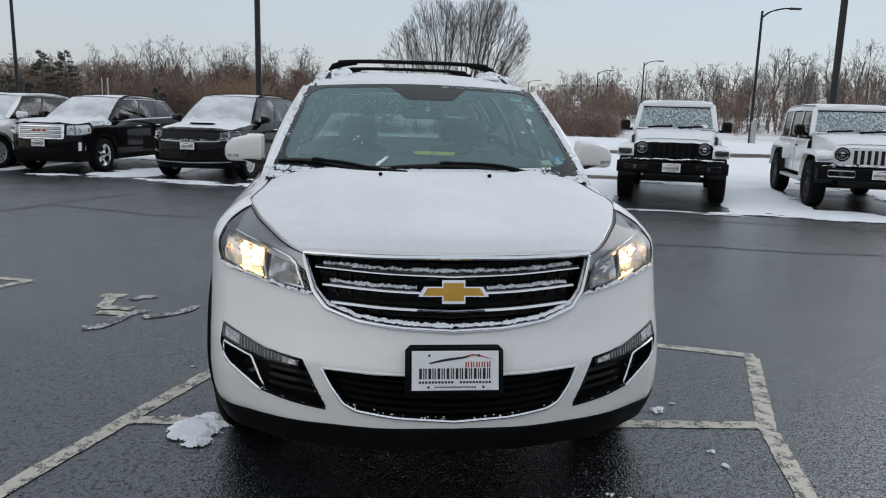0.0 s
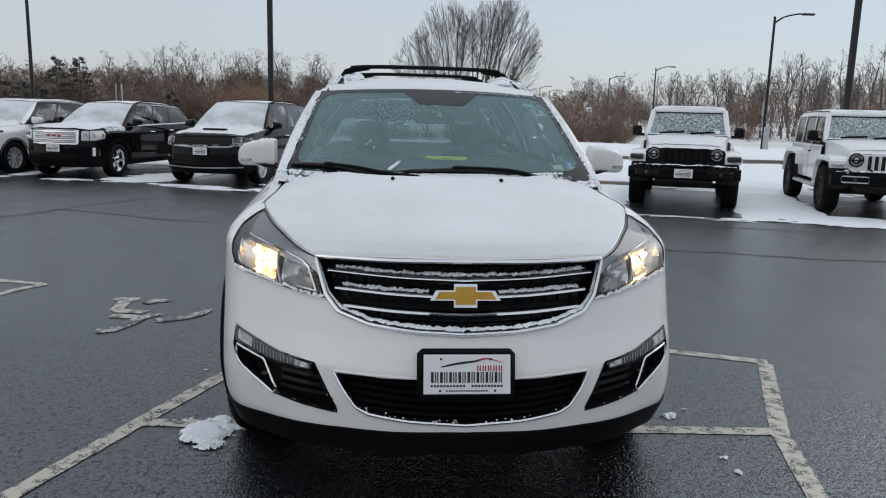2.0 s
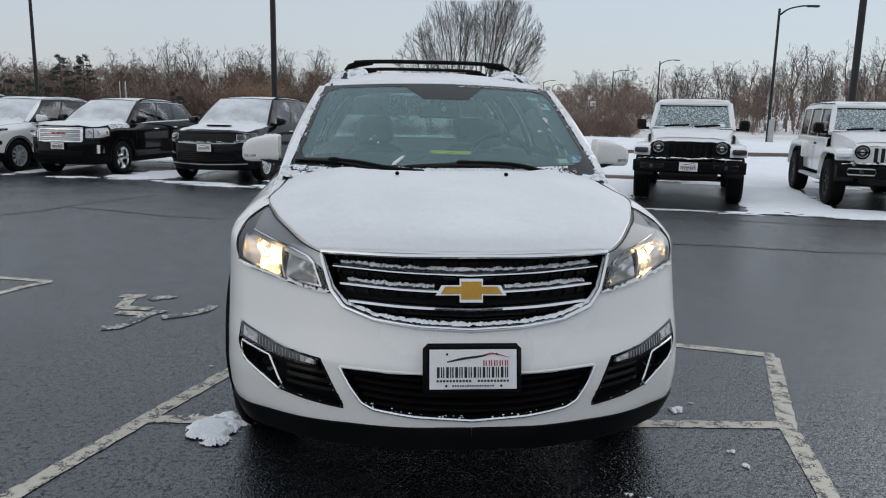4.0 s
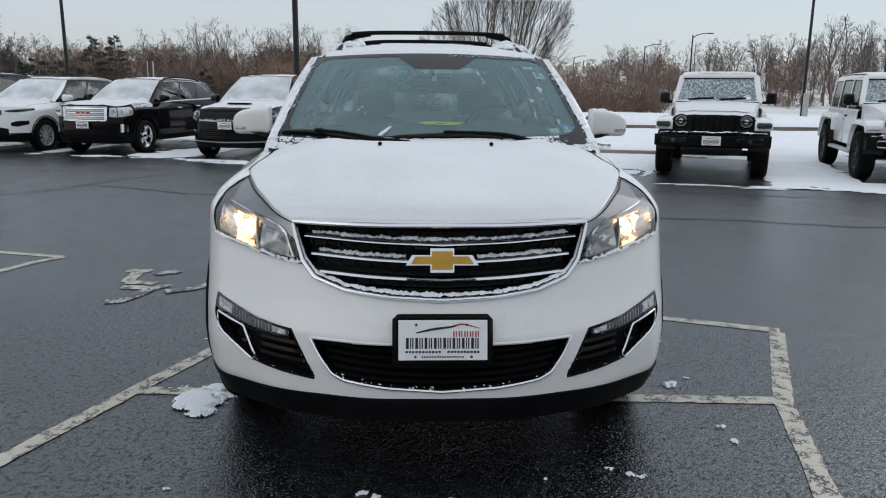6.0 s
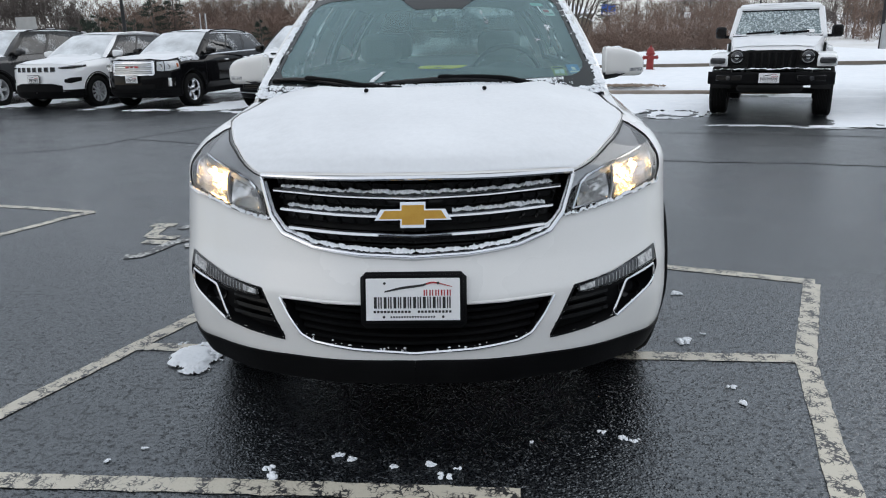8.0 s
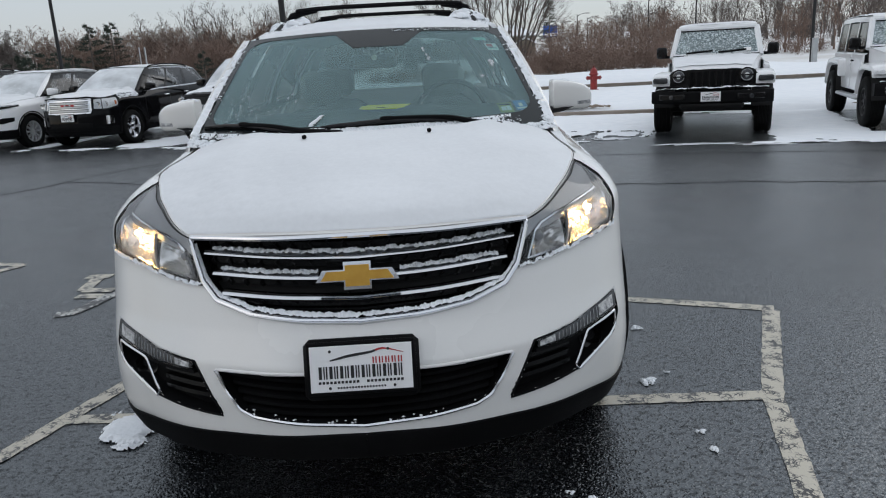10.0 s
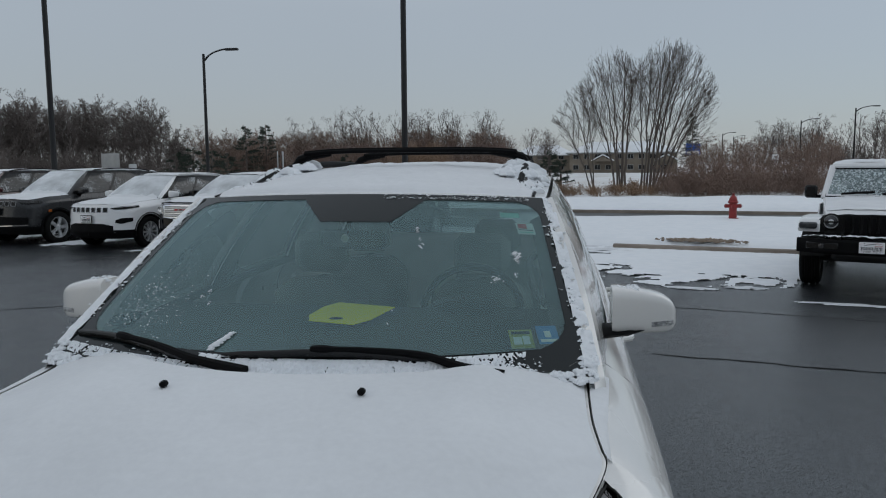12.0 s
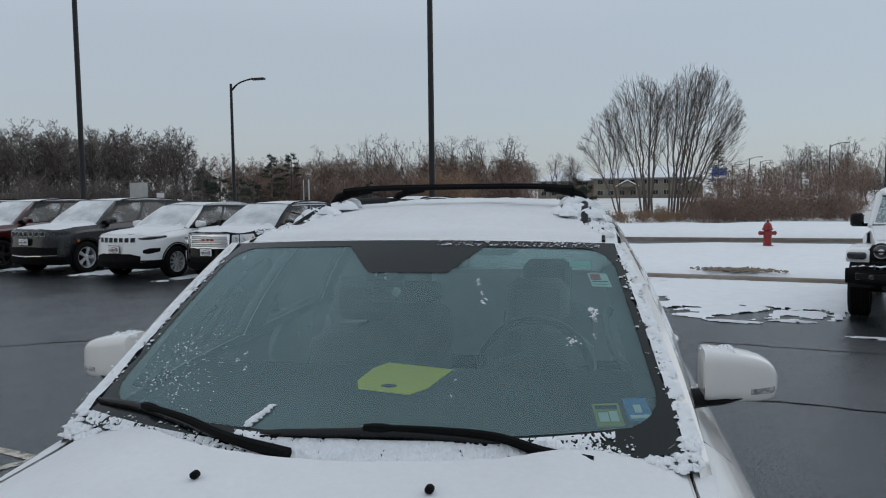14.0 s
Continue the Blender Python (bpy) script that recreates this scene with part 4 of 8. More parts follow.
# faded access mark: a few thick strokes
SYM = "faded white access mark painted on the asphalt"
MARK = ([(-2.49, 3.44), (-2.29, 3.43)], [(-2.38, 3.39), (-2.35, 3.07)], [(-2.35, 3.07), (-2.11, 3.04)], [(-2.33, 2.93), (-2.14, 2.90)], [(-2.29, 2.53), (-2.19, 2.55), (-2.13, 2.72), (-2.09, 2.90), (-2.00, 3.00)], [(-2.21, 3.30), (-2.12, 3.41), (-2.05, 3.37)], [(-1.97, 2.80), (-1.82, 2.87), (-1.70, 3.00), (-1.69, 3.13)])
for k, pts in enumerate(MARK):
    ribbon("access_mark", pts, 0.10, 0.004 + 0.0004 * k, M_FAINT if k > 3 else M_LINE, SYM, "marking", 20 + k, 0.06)
# cracks and seams


def crack(bends, w, wob, seed, label="dark crack across the asphalt"):
    """A wavering crack through the given bends."""
    r = random.Random(seed)
    pts = []
    off = 0
    for a, b in zip(bends[:-1], bends[1:]):
        dx, dy = b[0] - a[0], b[1] - a[1]
        l = math.hypot(dx, dy)
        n = max(3, int(l / 0.2))
        for i in range(n):
            off = 0.75 * off + r.uniform(-wob, wob)
            pts.append((a[0] + dx * i / n - dy / l * off, a[1] + dy * i / n + dx / l * off))
    pts.append(bends[-1])
    ribbon("crack", pts, w, 0.0032, M_TAR, label, "crack", seed, 0.5, step=0.08)


crack([(-9.5, 5.6), (-7.4, 6.9), (-5.72, 7.86), (-5.39, 8.29), (-5.22, 8.82), (-4.90, 9.48), (-4.34, 10.51)], 0.028, 0.03, 31)
crack([(-5.22, 8.82), (-4.45, 8.50), (-3.49, 7.98), (-2.65, 7.72)], 0.025, 0.03, 38)
crack([(1.5, 6.4), (14, 3.3)], 0.03, 0.04, 32)
crack([(1.8, 8.8), (16, 5.0)], 0.025, 0.04, 35)

# kerb, verge, road
m = Mesh()
prof = [(15.50, 0.0), (15.52, 0.085), (15.55, 0.10), (15.66, 0.10), (15.68, 0.0)]
m.grid([[lot(u, v, z) for u in np.linspace(-2.2, 45, 40)] for v, z in prof])
tagged(link("kerb", m, M_KERB), "weathered concrete kerb at the edge of the car park", "kerb", kind="structure")


def road_v(x):
    return 25.6 - 0.13 * x


def verge(name, f0, f1, x0, x1, nx, ny, h, seed, label, soft=0.9):
    """A bank of snow between two lines, with a rounded lip on both sides."""
    g = []
    for x in np.linspace(x0, x1, nx + 1):
        a, b = f0(x), f1(x)
        row = []
        for k in range(ny + 1):
            t = k / ny
            y = a + (b - a) * t
            e = min(1.0, min(t, 1 - t) * (b - a) / soft)
            z = h * (1 - (1 - e) ** 2) * (0.8 + 0.35 * noise.noise(Vector((x * 0.35, y * 0.35, seed)))) + 0.03 * noise.noise(Vector((x * 2, y * 2, seed)))
            row.append((x, y + 0.25 * noise.noise(Vector((x * 0.5, seed, 0))) * (1 - e), max(z, -0.01) if 0 < k < ny else -0.02))
        g.append(row)
    return tagged(link(name, Mesh().grid(g), M_SNOW), label, "snow", kind="stuff")


def kerb_y(x):
    return lot(0, 15.68)[1] + (x - lot(0, 15.68)[0]) * math.tan(LOT)


verge("snow_verge", kerb_y, lambda x: road_v(x) - 0.1, -1.6, 40, 90, 30, 0.20, 2.0, "smooth snow lying on the verge behind the kerb")
g = [[(x, road_v(x) + w, 0.02) for w in np.linspace(-0.3, 3.6, 5)] for x in np.linspace(-60, 60, 41)]
tagged(link("road", Mesh().grid(g), M_ROAD), "bare dark road beyond the verge", "road", kind="structure")
verge("snow_bank", lambda x: road_v(x) + 2.7, lambda x: road_v(x) + 12, -60, 60, 150, 22, 0.42, 6.0, "low ploughed bank of snow along the road", 1.2)
m = Mesh().grid([[(x, road_v(x) + w, z) for x in np.linspace(-60, 60, 30)] for w, z in ((2.55, 0.0), (2.57, 0.13), (2.7, 0.13))])
tagged(link("road_kerb", m, M_KERB), "concrete kerb of the road", "kerb", kind="structure")
# gravel patch by the kerb
rg = random.Random(3)
pl = []
for _ in range(260):
    u, v = rg.gauss(-0.45, 0.42), 16.25 + rg.gauss(0, 0.16)
    x, y, _z = lot(u, v)
    pl.append(((x, y, 0.165), rg.uniform(0.025, 0.05)))
tagged(clumps("gravel", pl, "patch of brown stones showing through the snow", 2, None, M_GRAVEL, 5), "", "gravel", kind="stuff")


PARKED = [(-4.15, 12.85, -12, -0.2), (-7.45, 13.85, -12, -0.2), (-9.80, 14.10, -12, -0.2), (-12.65, 14.75, -12, -0.2), (-15.5, 15.25, -12, -0.2), (-18.3, 15.9, -12, -0.2), (4.72, 10.05, -22, -0.75), (7.95, 9.25, -18, -0.1)]


def sheltered(x, y):
    """How far a place lies under a parked car, where no snow fell: 0 outside to 1 well inside."""
    best = 0.0
    for cx, cy, turn, front in PARKED:
        c, s = math.cos(radians(turn)), math.sin(radians(turn))
        a, b = (x - cx) * c + (y - cy) * s, -(x - cx) * s + (y - cy) * c
        best = max(best, min(1.0, max(0.0, min((1.0 - abs(a)) / 0.3, (b - front) / 0.5, (4.6 - b) / 0.5))))
    return best


def drift(u0, u1, seed):
    """Snow blown over the kerb, with ragged ends."""
    g = []
    for u in np.linspace(u0, u1, 80):
        k = smooth(min(u - u0, u1 - u), 0.0, 1.2) * (0.85 + 0.5 * noise.noise(Vector((u * 0.9, seed, 0))))
        g.append([lot(u, v + 0.12 * noise.noise(Vector((u * 1.3, v, seed))), max(-0.01, z * k)) for v, z in ((15.0, -0.02), (15.2, 0.03), (15.4, 0.09), (15.5, 0.125), (15.62, 0.14), (15.8, 0.15), (16.2, 0.10))])
    tagged(link("snow_drift", Mesh().grid(g), M_SNOW), "snow drifted over the kerb", "snow", kind="stuff")


def snow_patch(cx, cy, rx, ry, yaw, seed, h, label, cell=0.06, freq=1.1, bias=0.0, name="snow_patch", material=None, cap=None, amp=1.0):
    """A thin sheet of snow on the ground with a ragged outline and bare spots."""
    nx, ny = int(2 * rx / cell) + 1, int(2 * ry / cell) + 1
    c, s = math.cos(yaw), math.sin(yaw)
    H, P = np.zeros((nx + 1, ny + 1)), np.zeros((nx + 1, ny + 1, 3))
    for i in range(nx + 1):
        for j in range(ny + 1):
            a, b = -rx + 2 * rx * i / nx, -ry + 2 * ry * j / ny
            x, y = cx + a * c - b * s, cy + a * s + b * c
            e = 1 - math.sqrt((a / rx) ** 2 + (b / ry) ** 2) if cap is None else cap(a, b)
            f = e * 1.3 + bias - 1.5 * sheltered(x, y) + 0.62 * amp * noise.noise(Vector((x * freq * (0.6 if amp == 1 else 0.9), y * freq * (1.6 if amp == 1 else 1.2), seed))) + 0.30 * amp * noise.noise(Vector((x * freq * 2.0, y * freq * 4.2, seed + 9))) + 0.22 * noise.noise(Vector((x * freq * 9, y * freq * 9, seed + 4)))
            if amp > 1:
                f -= 0.9 * max(0.0, 1 - abs(noise.noise(Vector((x * 0.75, y * 1.1, seed + 2))) + 0.4 * noise.noise(Vector((x * 2.6, y * 2.6, seed + 5)))) / 0.10) * (1 - smooth(b, -0.6, 0.6))
            H[i, j] = f
            P[i, j] = (x, y, 0.003 + h * min(1, max(0, f * 2.2)) * (0.8 + 0.3 * noise.noise(Vector((x * 6, y * 6, seed)))))
    k = (H[:-1, :-1] > 0) & (H[1:, 1:] > 0) & (H[1:, :-1] > 0) & (H[:-1, 1:] > 0)
    if k.any():
        tagged(link(name, Mesh().grid(P, keep=k), material or M_SLUSH), label, "snow", kind="stuff")


drift(2.6, 6.4, 1.0)
drift(7.0, 14.0, 4.0)
SP = "thin ragged sheet of old snow on the asphalt"
x, y, _ = lot(6.0, 13.1)
snow_patch(x, y, 9.5, 2.7, LOT, 1.0, 0.03, SP, 0.05, 1.1, 0.10, cap=lambda a, b: min(1, (b + 2.9) / 2.4, (a + 9.5) / 2) * 0.80 - 0.24, material=M_SNOW, amp=1.25)
for cu, cv, ru, rv, sd in ((-5.6, 13.2, 0.9, 1.6, 3), (-8.75, 12.9, 0.9, 1.7, 4), (-11.8, 12.8, 0.85, 1.6, 5), (-14.7, 12.9, 0.85, 1.6, 6), (-17.7, 12.9, 0.85, 1.5, 7), (-7.3, 11.35, 1.0, 0.42, 8), (-10.1, 11.5, 0.7, 0.3, 9), (-5.2, 11.1, 0.8, 0.4, 14), (-13.1, 11.6, 0.9, 0.3, 15), (-16.3, 11.6, 0.8, 0.3, 16), (-4.0, 12.6, 1.3, 0.8, 17), (-9.2, 12.0, 1.1, 0.4, 18), (-6.6, 10.9, 0.8, 0.16, 19)):
    x, y, _ = lot(cu, cv)
    snow_patch(x, y, ru, rv, LOT + 0.12 * math.sin(sd * 2.3), sd, 0.02, SP, 0.04, 2.0, -0.10, material=M_SNOW)
for cu, cv, ru, rv, sd in ((1.9, 9.95, 0.75, 0.14, 21), (2.9, 9.75, 0.5, 0.10, 22), (-0.2, 10.6, 0.45, 0.16, 23), (0.6, 10.9, 0.3, 0.12, 24)):
    x, y, _ = lot(cu, cv)
    snow_patch(x, y, ru, rv, LOT, sd, 0.015, SP, 0.05, 1.4, 0.0)
for cu in np.arange(-18, -1, 2.2):
    x, y, _ = lot(cu, 17.3)
    snow_patch(x, y, 1.3, 2.4, LOT, 40 + cu, 0.03, SP, 0.10, 0.8, 0.25)
for cx, cy, rx, ry, sd in ((6.55, 10.9, 1.5, 2.3, 61), (7.2, 9.0, 0.9, 0.8, 62), (5.9, 12.2, 2.0, 1.6, 64)):
    snow_patch(cx, cy, rx, ry, LOT, sd, 0.025, SP, 0.05, 1.1, 0.12, material=M_SNOW)
snow_patch(-1.125, 0.86, 0.15, 0.20, -0.2, 51, 0.028, "small heap of fallen snow on the parking line", 0.007, 10.0, -0.22, "snow_heap", M_SNOW)
LUMPS = [((1.18, 1.05), 0.030), ((1.21, 1.07), 0.018), ((1.16, 1.03), 0.016), ((1.32, 1.74), 0.022), ((1.29, 1.73), 0.016), ((1.26, 0.57), 0.014), ((1.26, 0.43), 0.016), ((0.67, 0.20), 0.012), ((0.75, 0.15), 0.017), ((0.79, 0.14), 0.012), ((-0.52, -0.07), 0.022), ((-0.49, -0.11), 0.020), ((-0.29, 0.02), 0.018), ((-0.24, 0.0), 0.016), ((0.04, -0.03), 0.014), ((0.10, -0.10), 0.018), ((0.14, -0.06), 0.010), ((-0.08, -0.05), 0.012), ((-1.02, 0.06), 0.010), ((-1.12, -0.03), 0.010), ((-1.30, 1.5), 0.012), ((-1.36, 1.75), 0.010), ((1.30, 1.15), 0.010), ((0.40, 0.12), 0.008), ((-1.26, 1.02), 0.018), ((-1.05, 1.12), 0.018)]
lp = []
for (x, y), s in LUMPS:
    for _ in range(5):
        lp.append(((x + random.uniform(-1, 1) * s, y + random.uniform(-0.8, 0.8) * s, 0.004), s * random.uniform(0.35, 0.8)))
clumps("snow_crumbs", lp, "crumbs of snow scattered on the asphalt", 21)

# plain unseen wall, added to close the place and darken car-front reflections
back = Mesh().box(-40, 40, -24.6, -24.0, -0.1, 6.0, 0.02)
tagged(link("unseen_wall_south", back, M_BACK), "plain unseen brown wall added behind the camera to darken reflections", "wall", kind="structure")

# ---------------------------------------------------------------- the white crossover
before_car = set(scene.objects)
car = thing("crossover_car", "white crossover with lit headlamps and thin snow, parked on wet asphalt", "car")

BODY = Shell(
    plan=[(0, 0, 0.985), (0.25, 0.022, 0.985), (0.47, 0.095, 0.984), (0.565, 0.135, 0.982), (0.66, 0.190, 1.005), (0.76, 0.265, 1.035), (0.88, 0.370, 1.065), (0.955, 0.520, 1.092), (0.988, 0.74, 1.112), (0.996, 1.02, 1.132), (0.998, 1.4, 1.155), (0.995, 2.2, 1.185), (0.995, 3.4, 1.21), (0.975, 4.4, 1.22), (0.92, 4.85, 1.22), (0.72, 5.08, 1.22), (0.35, 5.15, 1.22), (0, 5.16, 1.22)],
    rake=[0.2, 0.3, 0.38, 0.5, 0.6, 0.7, 0.85, 0.985, 1.05, 1.11],
    rake_out=[0.05, 0.0, -0.02, -0.012, 0.012, 0.060, 0.116, 0.160, 0.26, 0.40],
    fade=(0.35, 1.0), ramp=(0.5, 0.93), shrink=[(0, 0.10), (0.58, 0.145), (0.82, 0.165), (1.05, 0.165), (1.4, 0.14), (2.0, 0.09), (5.2, 0.08)],
    arches=[(1.02, 0.37, 0.42), (4.04, 0.37, 0.42)], sill=(0.388, 0.34, 0.335), tuck=0.055)
CAB = Cabin(BODY, wsb=(0.815, 1.320, 1.200, 1.135, 1.180), wst=(0.675, 2.05, 1.64, 1.89, 1.662), roof=(0.62, 4.75, 1.70, 0.090, 0.68), belt=(1.42, 4.75), bulge=0.018)

GRILLE = [(0, 0.984), (0.556, 0.978), (0.510, 0.842), (0.465, 0.790), (0.35, 0.756), (0.18, 0.739), (0, 0.732)]
LOWER = [(0, 0.582), (0.475, 0.582), (0.440, 0.525), (0.395, 0.466), (0.35, 0.446), (0.20, 0.430), (0, 0.420)]
LAMP = [(0.50, 0.830), (0.560, 0.974), (0.66, 1.000), (0.76, 1.030), (0.88, 1.060), (0.955, 1.088), (0.955, 1.04), (0.920, 0.935), (0.895, 0.890), (0.80, 0.872), (0.65, 0.848)]
FOG = [(0.552, 0.602), (0.68, 0.613), (0.80, 0.640), (0.878, 0.668), (0.888, 0.600), (0.862, 0.538), (0.72, 0.466), (0.60, 0.449), (0.460, 0.437)]
LAMP_LO = ([0.50, 0.65, 0.80, 0.895, 0.945], [0.830, 0.848, 0.872, 0.890, 1.030])
LAMP_HI = ([0.50, 0.560, 0.66, 0.76, 0.88, 0.955], [0.832, 0.974, 1.000, 1.030, 1.060, 1.088])
lower_parts(car, BODY, M_PAINT, M_PLAS, doors=[1.52, 2.62, 3.62], holes=[GRILLE, LOWER, LAMP, FOG], step=0.03, nz=16, nose_step=0.012)
cabin_parts(car, CAB, M_PAINT, M_SIDEGL, M_GLASS, pillar=M_PAINT, front_glass=M_FRONTGL, foot_drop=0.03, panes=[(0.10, 0.33), (0.36, 0.63), (0.67, 0.95)])
for x in (-1, 1):
    for y in (1.02, 4.04):
        wheel(car, x * 0.862, y, 0.375, 0.245, M_ALLOY, x, 5, 0.68)

# bonnet
EDGE_U = np.linspace(float(BODY.at_x(0.55)), float(BODY.at_y(1.40)), 40)
WING = BODY.s(EDGE_U, BODY.top(EDGE_U))
EDGE = WING * np.stack([1 - 0.055 * smooth(np.linspace(0, 1, 40), 0.5, 1.0), np.ones(40), np.ones(40)], -1)
MID = spl([(0, 0.160, 0.990), (0, 0.23, 1.050), (0, 0.36, 1.098), (0, 0.60, 1.155), (0, 0.90, 1.202), (0, 1.070, 1.216)], 40)


def bonnet(s, t, out=0.0):
    s, t = np.broadcast_arrays(np.asarray(s, float), np.asarray(t, float))
    k = np.linspace(0, 1, 40)
    e = np.stack([np.interp(t, k, EDGE[:, j]) for j in range(3)], -1)
    m = np.stack([np.interp(t, k, MID[:, j]) for j in range(3)], -1)
    q = np.abs(s)
    x = s * (e[..., 0] - 0.003)
    y = m[..., 1] + (e[..., 1] - m[..., 1]) * q**2.0
    crease = 0.012 * np.exp(-(((q - 0.62) / 0.10) ** 2)) * smooth(t, 0.1, 0.5)
    z = m[..., 2] + (e[..., 2] - m[..., 2]) * q ** (2.6 + 2.4 * smooth(t, 0.45, 1.0)) + crease + out + 0.003
    return np.stack([x, y, z], -1)


hood = Mesh().grid(panel_grid(bonnet, (-1, 1), (0, 1), 48, 40))
rim = bonnet(np.linspace(-1, 1, 49), np.zeros(49))
hood.grid(np.stack([rim, rim + (0, 0.012, -0.018), rim + (0, 0.05, -0.02)]))
link("bonnet", hood, M_PAINT, car)
for sgn in (-1, 1):
    link("wing_top", Mesh().grid(np.stack([(EDGE + (0.002, 0, -0.006)) * (sgn, 1, 1), (lerp(EDGE, WING, 0.5) + (0, 0, 0.004)) * (sgn, 1, 1), WING * (sgn, 1, 1)])), M_PAINT, car)
gap = EDGE + np.array([-0.001, 0.0, 0.0015])
for sgn in (-1, 1):
    link("panel_gap", Mesh().tube(gap[14:] * (sgn, 1, 1), 0.0012, 6), M_DARK, car)
cs = np.linspace(-0.955, 0.955, 33)
c0, c1 = bonnet(cs, np.full(33, 1.0)), CAB.screen(cs, np.full(33, 0.02))
link("cowl", Mesh().grid(np.stack([c0 + (0, -0.03, -0.012), c0 + (0, 0.012, -0.03), lerp(c0, c1, 0.6) + (0, 0, -0.022), c1 + (0, 0.02, -0.012)])), M_PLAS, car, "black plastic cowl under the windscreen")

for sgn in (-1, 1):
    inner = [bonnet(np.array(q), np.array(1.0)) for q in (0.88, 0.92, 0.96, 1.0)] + [WING[-1]]
    outer = [CAB.screen(np.array(q), np.array(t), 0.003) for q, t in ((0.93, 0.015), (0.96, 0.03), (0.98, 0.045), (1.0, 0.06))] + [CAB.side(np.array(0.0), np.array(0.06))]
    a, b = np.array(inner), np.array(outer)
    link("wing_corner", Mesh().grid(np.stack([a + (0, 0.0, -0.012), a + (0, 0.008, 0.0), lerp(a, b, 0.5) + (0, 0, 0.004), b]) * (sgn, 1, 1)), M_PAINT, car)

# upper grille
g = Mesh()
xs = np.linspace(-0.58, 0.58, 41)
g.grid(np.stack([np.stack([xs, 0.15 + 0.42 * xs**2 + (z - 0.72) * 0.42, 0 * xs + z], -1) for z in np.linspace(0.72, 1.0, 6)]))
grille = link("grille", g, M_DARK, car, "black grille with chrome bars and snow on them")


def front_y(x, z):
    return BODY.s(BODY.at_x(abs(x)), z)[1]


def grille_bar(half, z, rz, ry, sag, material, name, push=0.0):
    rows = []
    for x in np.linspace(-half, half, 49):
        zz = z - sag * (1 - abs(x) / half)
        y = front_y(x, zz) + push
        rows.append([(x, y + 0.03, zz - rz), (x, y - ry * 0.5, zz - rz), (x, y - ry, zz - rz * 0.75), (x, y - ry * 0.35, zz + rz * 0.7), (x, y + ry * 0.1, zz + rz), (x, y + 0.03, zz + rz)])
    return link(name, Mesh().grid(rows), material, grille)


for half, z in ((0.508, 0.928), (0.480, 0.866), (0.448, 0.806)):
    grille_bar(half, z + 0.004, 0.0055, 0.014, 0.014, M_CHROME, "grille_bar", 0.012)
for z in (0.957, 0.902, 0.842, 0.782, 0.758):
    half = 0.50 - 0.45 * max(0, 0.93 - z)
    grille_bar(half, z, 0.010, 0.0, 0.012, M_GLOSSBLK, "grille_slat", 0.045)
for sgn in (-1, 1):
    ribs = Mesh()
    for k in range(9):
        x = 0.035 + k * 0.055
        for z in (0.957, 0.902, 0.842, 0.79):
            if x < 0.52 - 0.45 * max(0, 0.95 - z):
                y = front_y(x, z) + 0.04
                ribs.tube([(sgn * x, y, z + 0.016), (sgn * (x + 0.014), y, z), (sgn * x, y, z - 0.016)], 0.004, 5)
    tagged(link("grille_mesh", ribs, M_GLOSSBLK, grille), kind="stuff")
full = GRILLE + [(-x, z) for x, z in GRILLE[-2:0:-1]]
ring = BODY.line(full, 1, 0.004, 220)
lip_x = np.linspace(-0.465, 0.465, 49)
lip_lo = np.interp(np.abs(lip_x), [0, 0.18, 0.35, 0.465], [0.705, 0.713, 0.735, 0.775])
lip_hi = np.interp(np.abs(lip_x), [0, 0.18, 0.35, 0.465], [0.732, 0.739, 0.756, 0.790])
lip = []
for frac, o in ((1.0, -0.03), (1.0, 0.006), (0.85, 0.012), (0.15, -0.010), (0.0, -0.022)):
    g = BODY.s(BODY.at_x(lip_x), lip_lo + (lip_hi - lip_lo) * frac, 1, o)
    g[:, 0] *= np.sign(lip_x)
    lip.append(g)
link("grille_lip", Mesh().grid(np.stack(lip)), M_CHROME, grille, "wide chrome lip under the grille")
link("grille_surround", Mesh().tube(ring, 0.0085, 8, close=True), M_CHROME, grille, "chrome grille surround")
link("grille_liner", Mesh().grid(np.stack([np.vstack([ring, ring[:1]]), np.vstack([ring, ring[:1]]) * (0.985, 1, 1) + (0, 0.10, 0.0)])), M_GLOSSBLK, grille)

# badge: a plain gold cross with a chrome rim
cross = [(-0.145, -0.018), (-0.052, -0.018), (-0.052, -0.046), (0.052, -0.046), (0.052, -0.018), (0.158, -0.018), (0.132, 0.022), (0.052, 0.022), (0.052, 0.048), (-0.052, 0.048), (-0.052, 0.022), (-0.120, 0.022)]
cross = [(-0.158, -0.018)] + cross[1:11] + [(-0.132, 0.022)]
badge = link("badge", Mesh().prism(cross, (0.0, 0.03)), M_CHROME, car, "gold cross badge with a chrome rim")
badge.matrix_basis = pose(0, front_y(0, 0.87) - 0.028, 0.870, -14) @ Matrix.Diagonal((0.82, 1, 0.92, 1))
link("badge_face", Mesh().prism([(x * 0.875, z * 0.76) for x, z in cross], (-0.006, 0.01)), M_GOLD, badge)

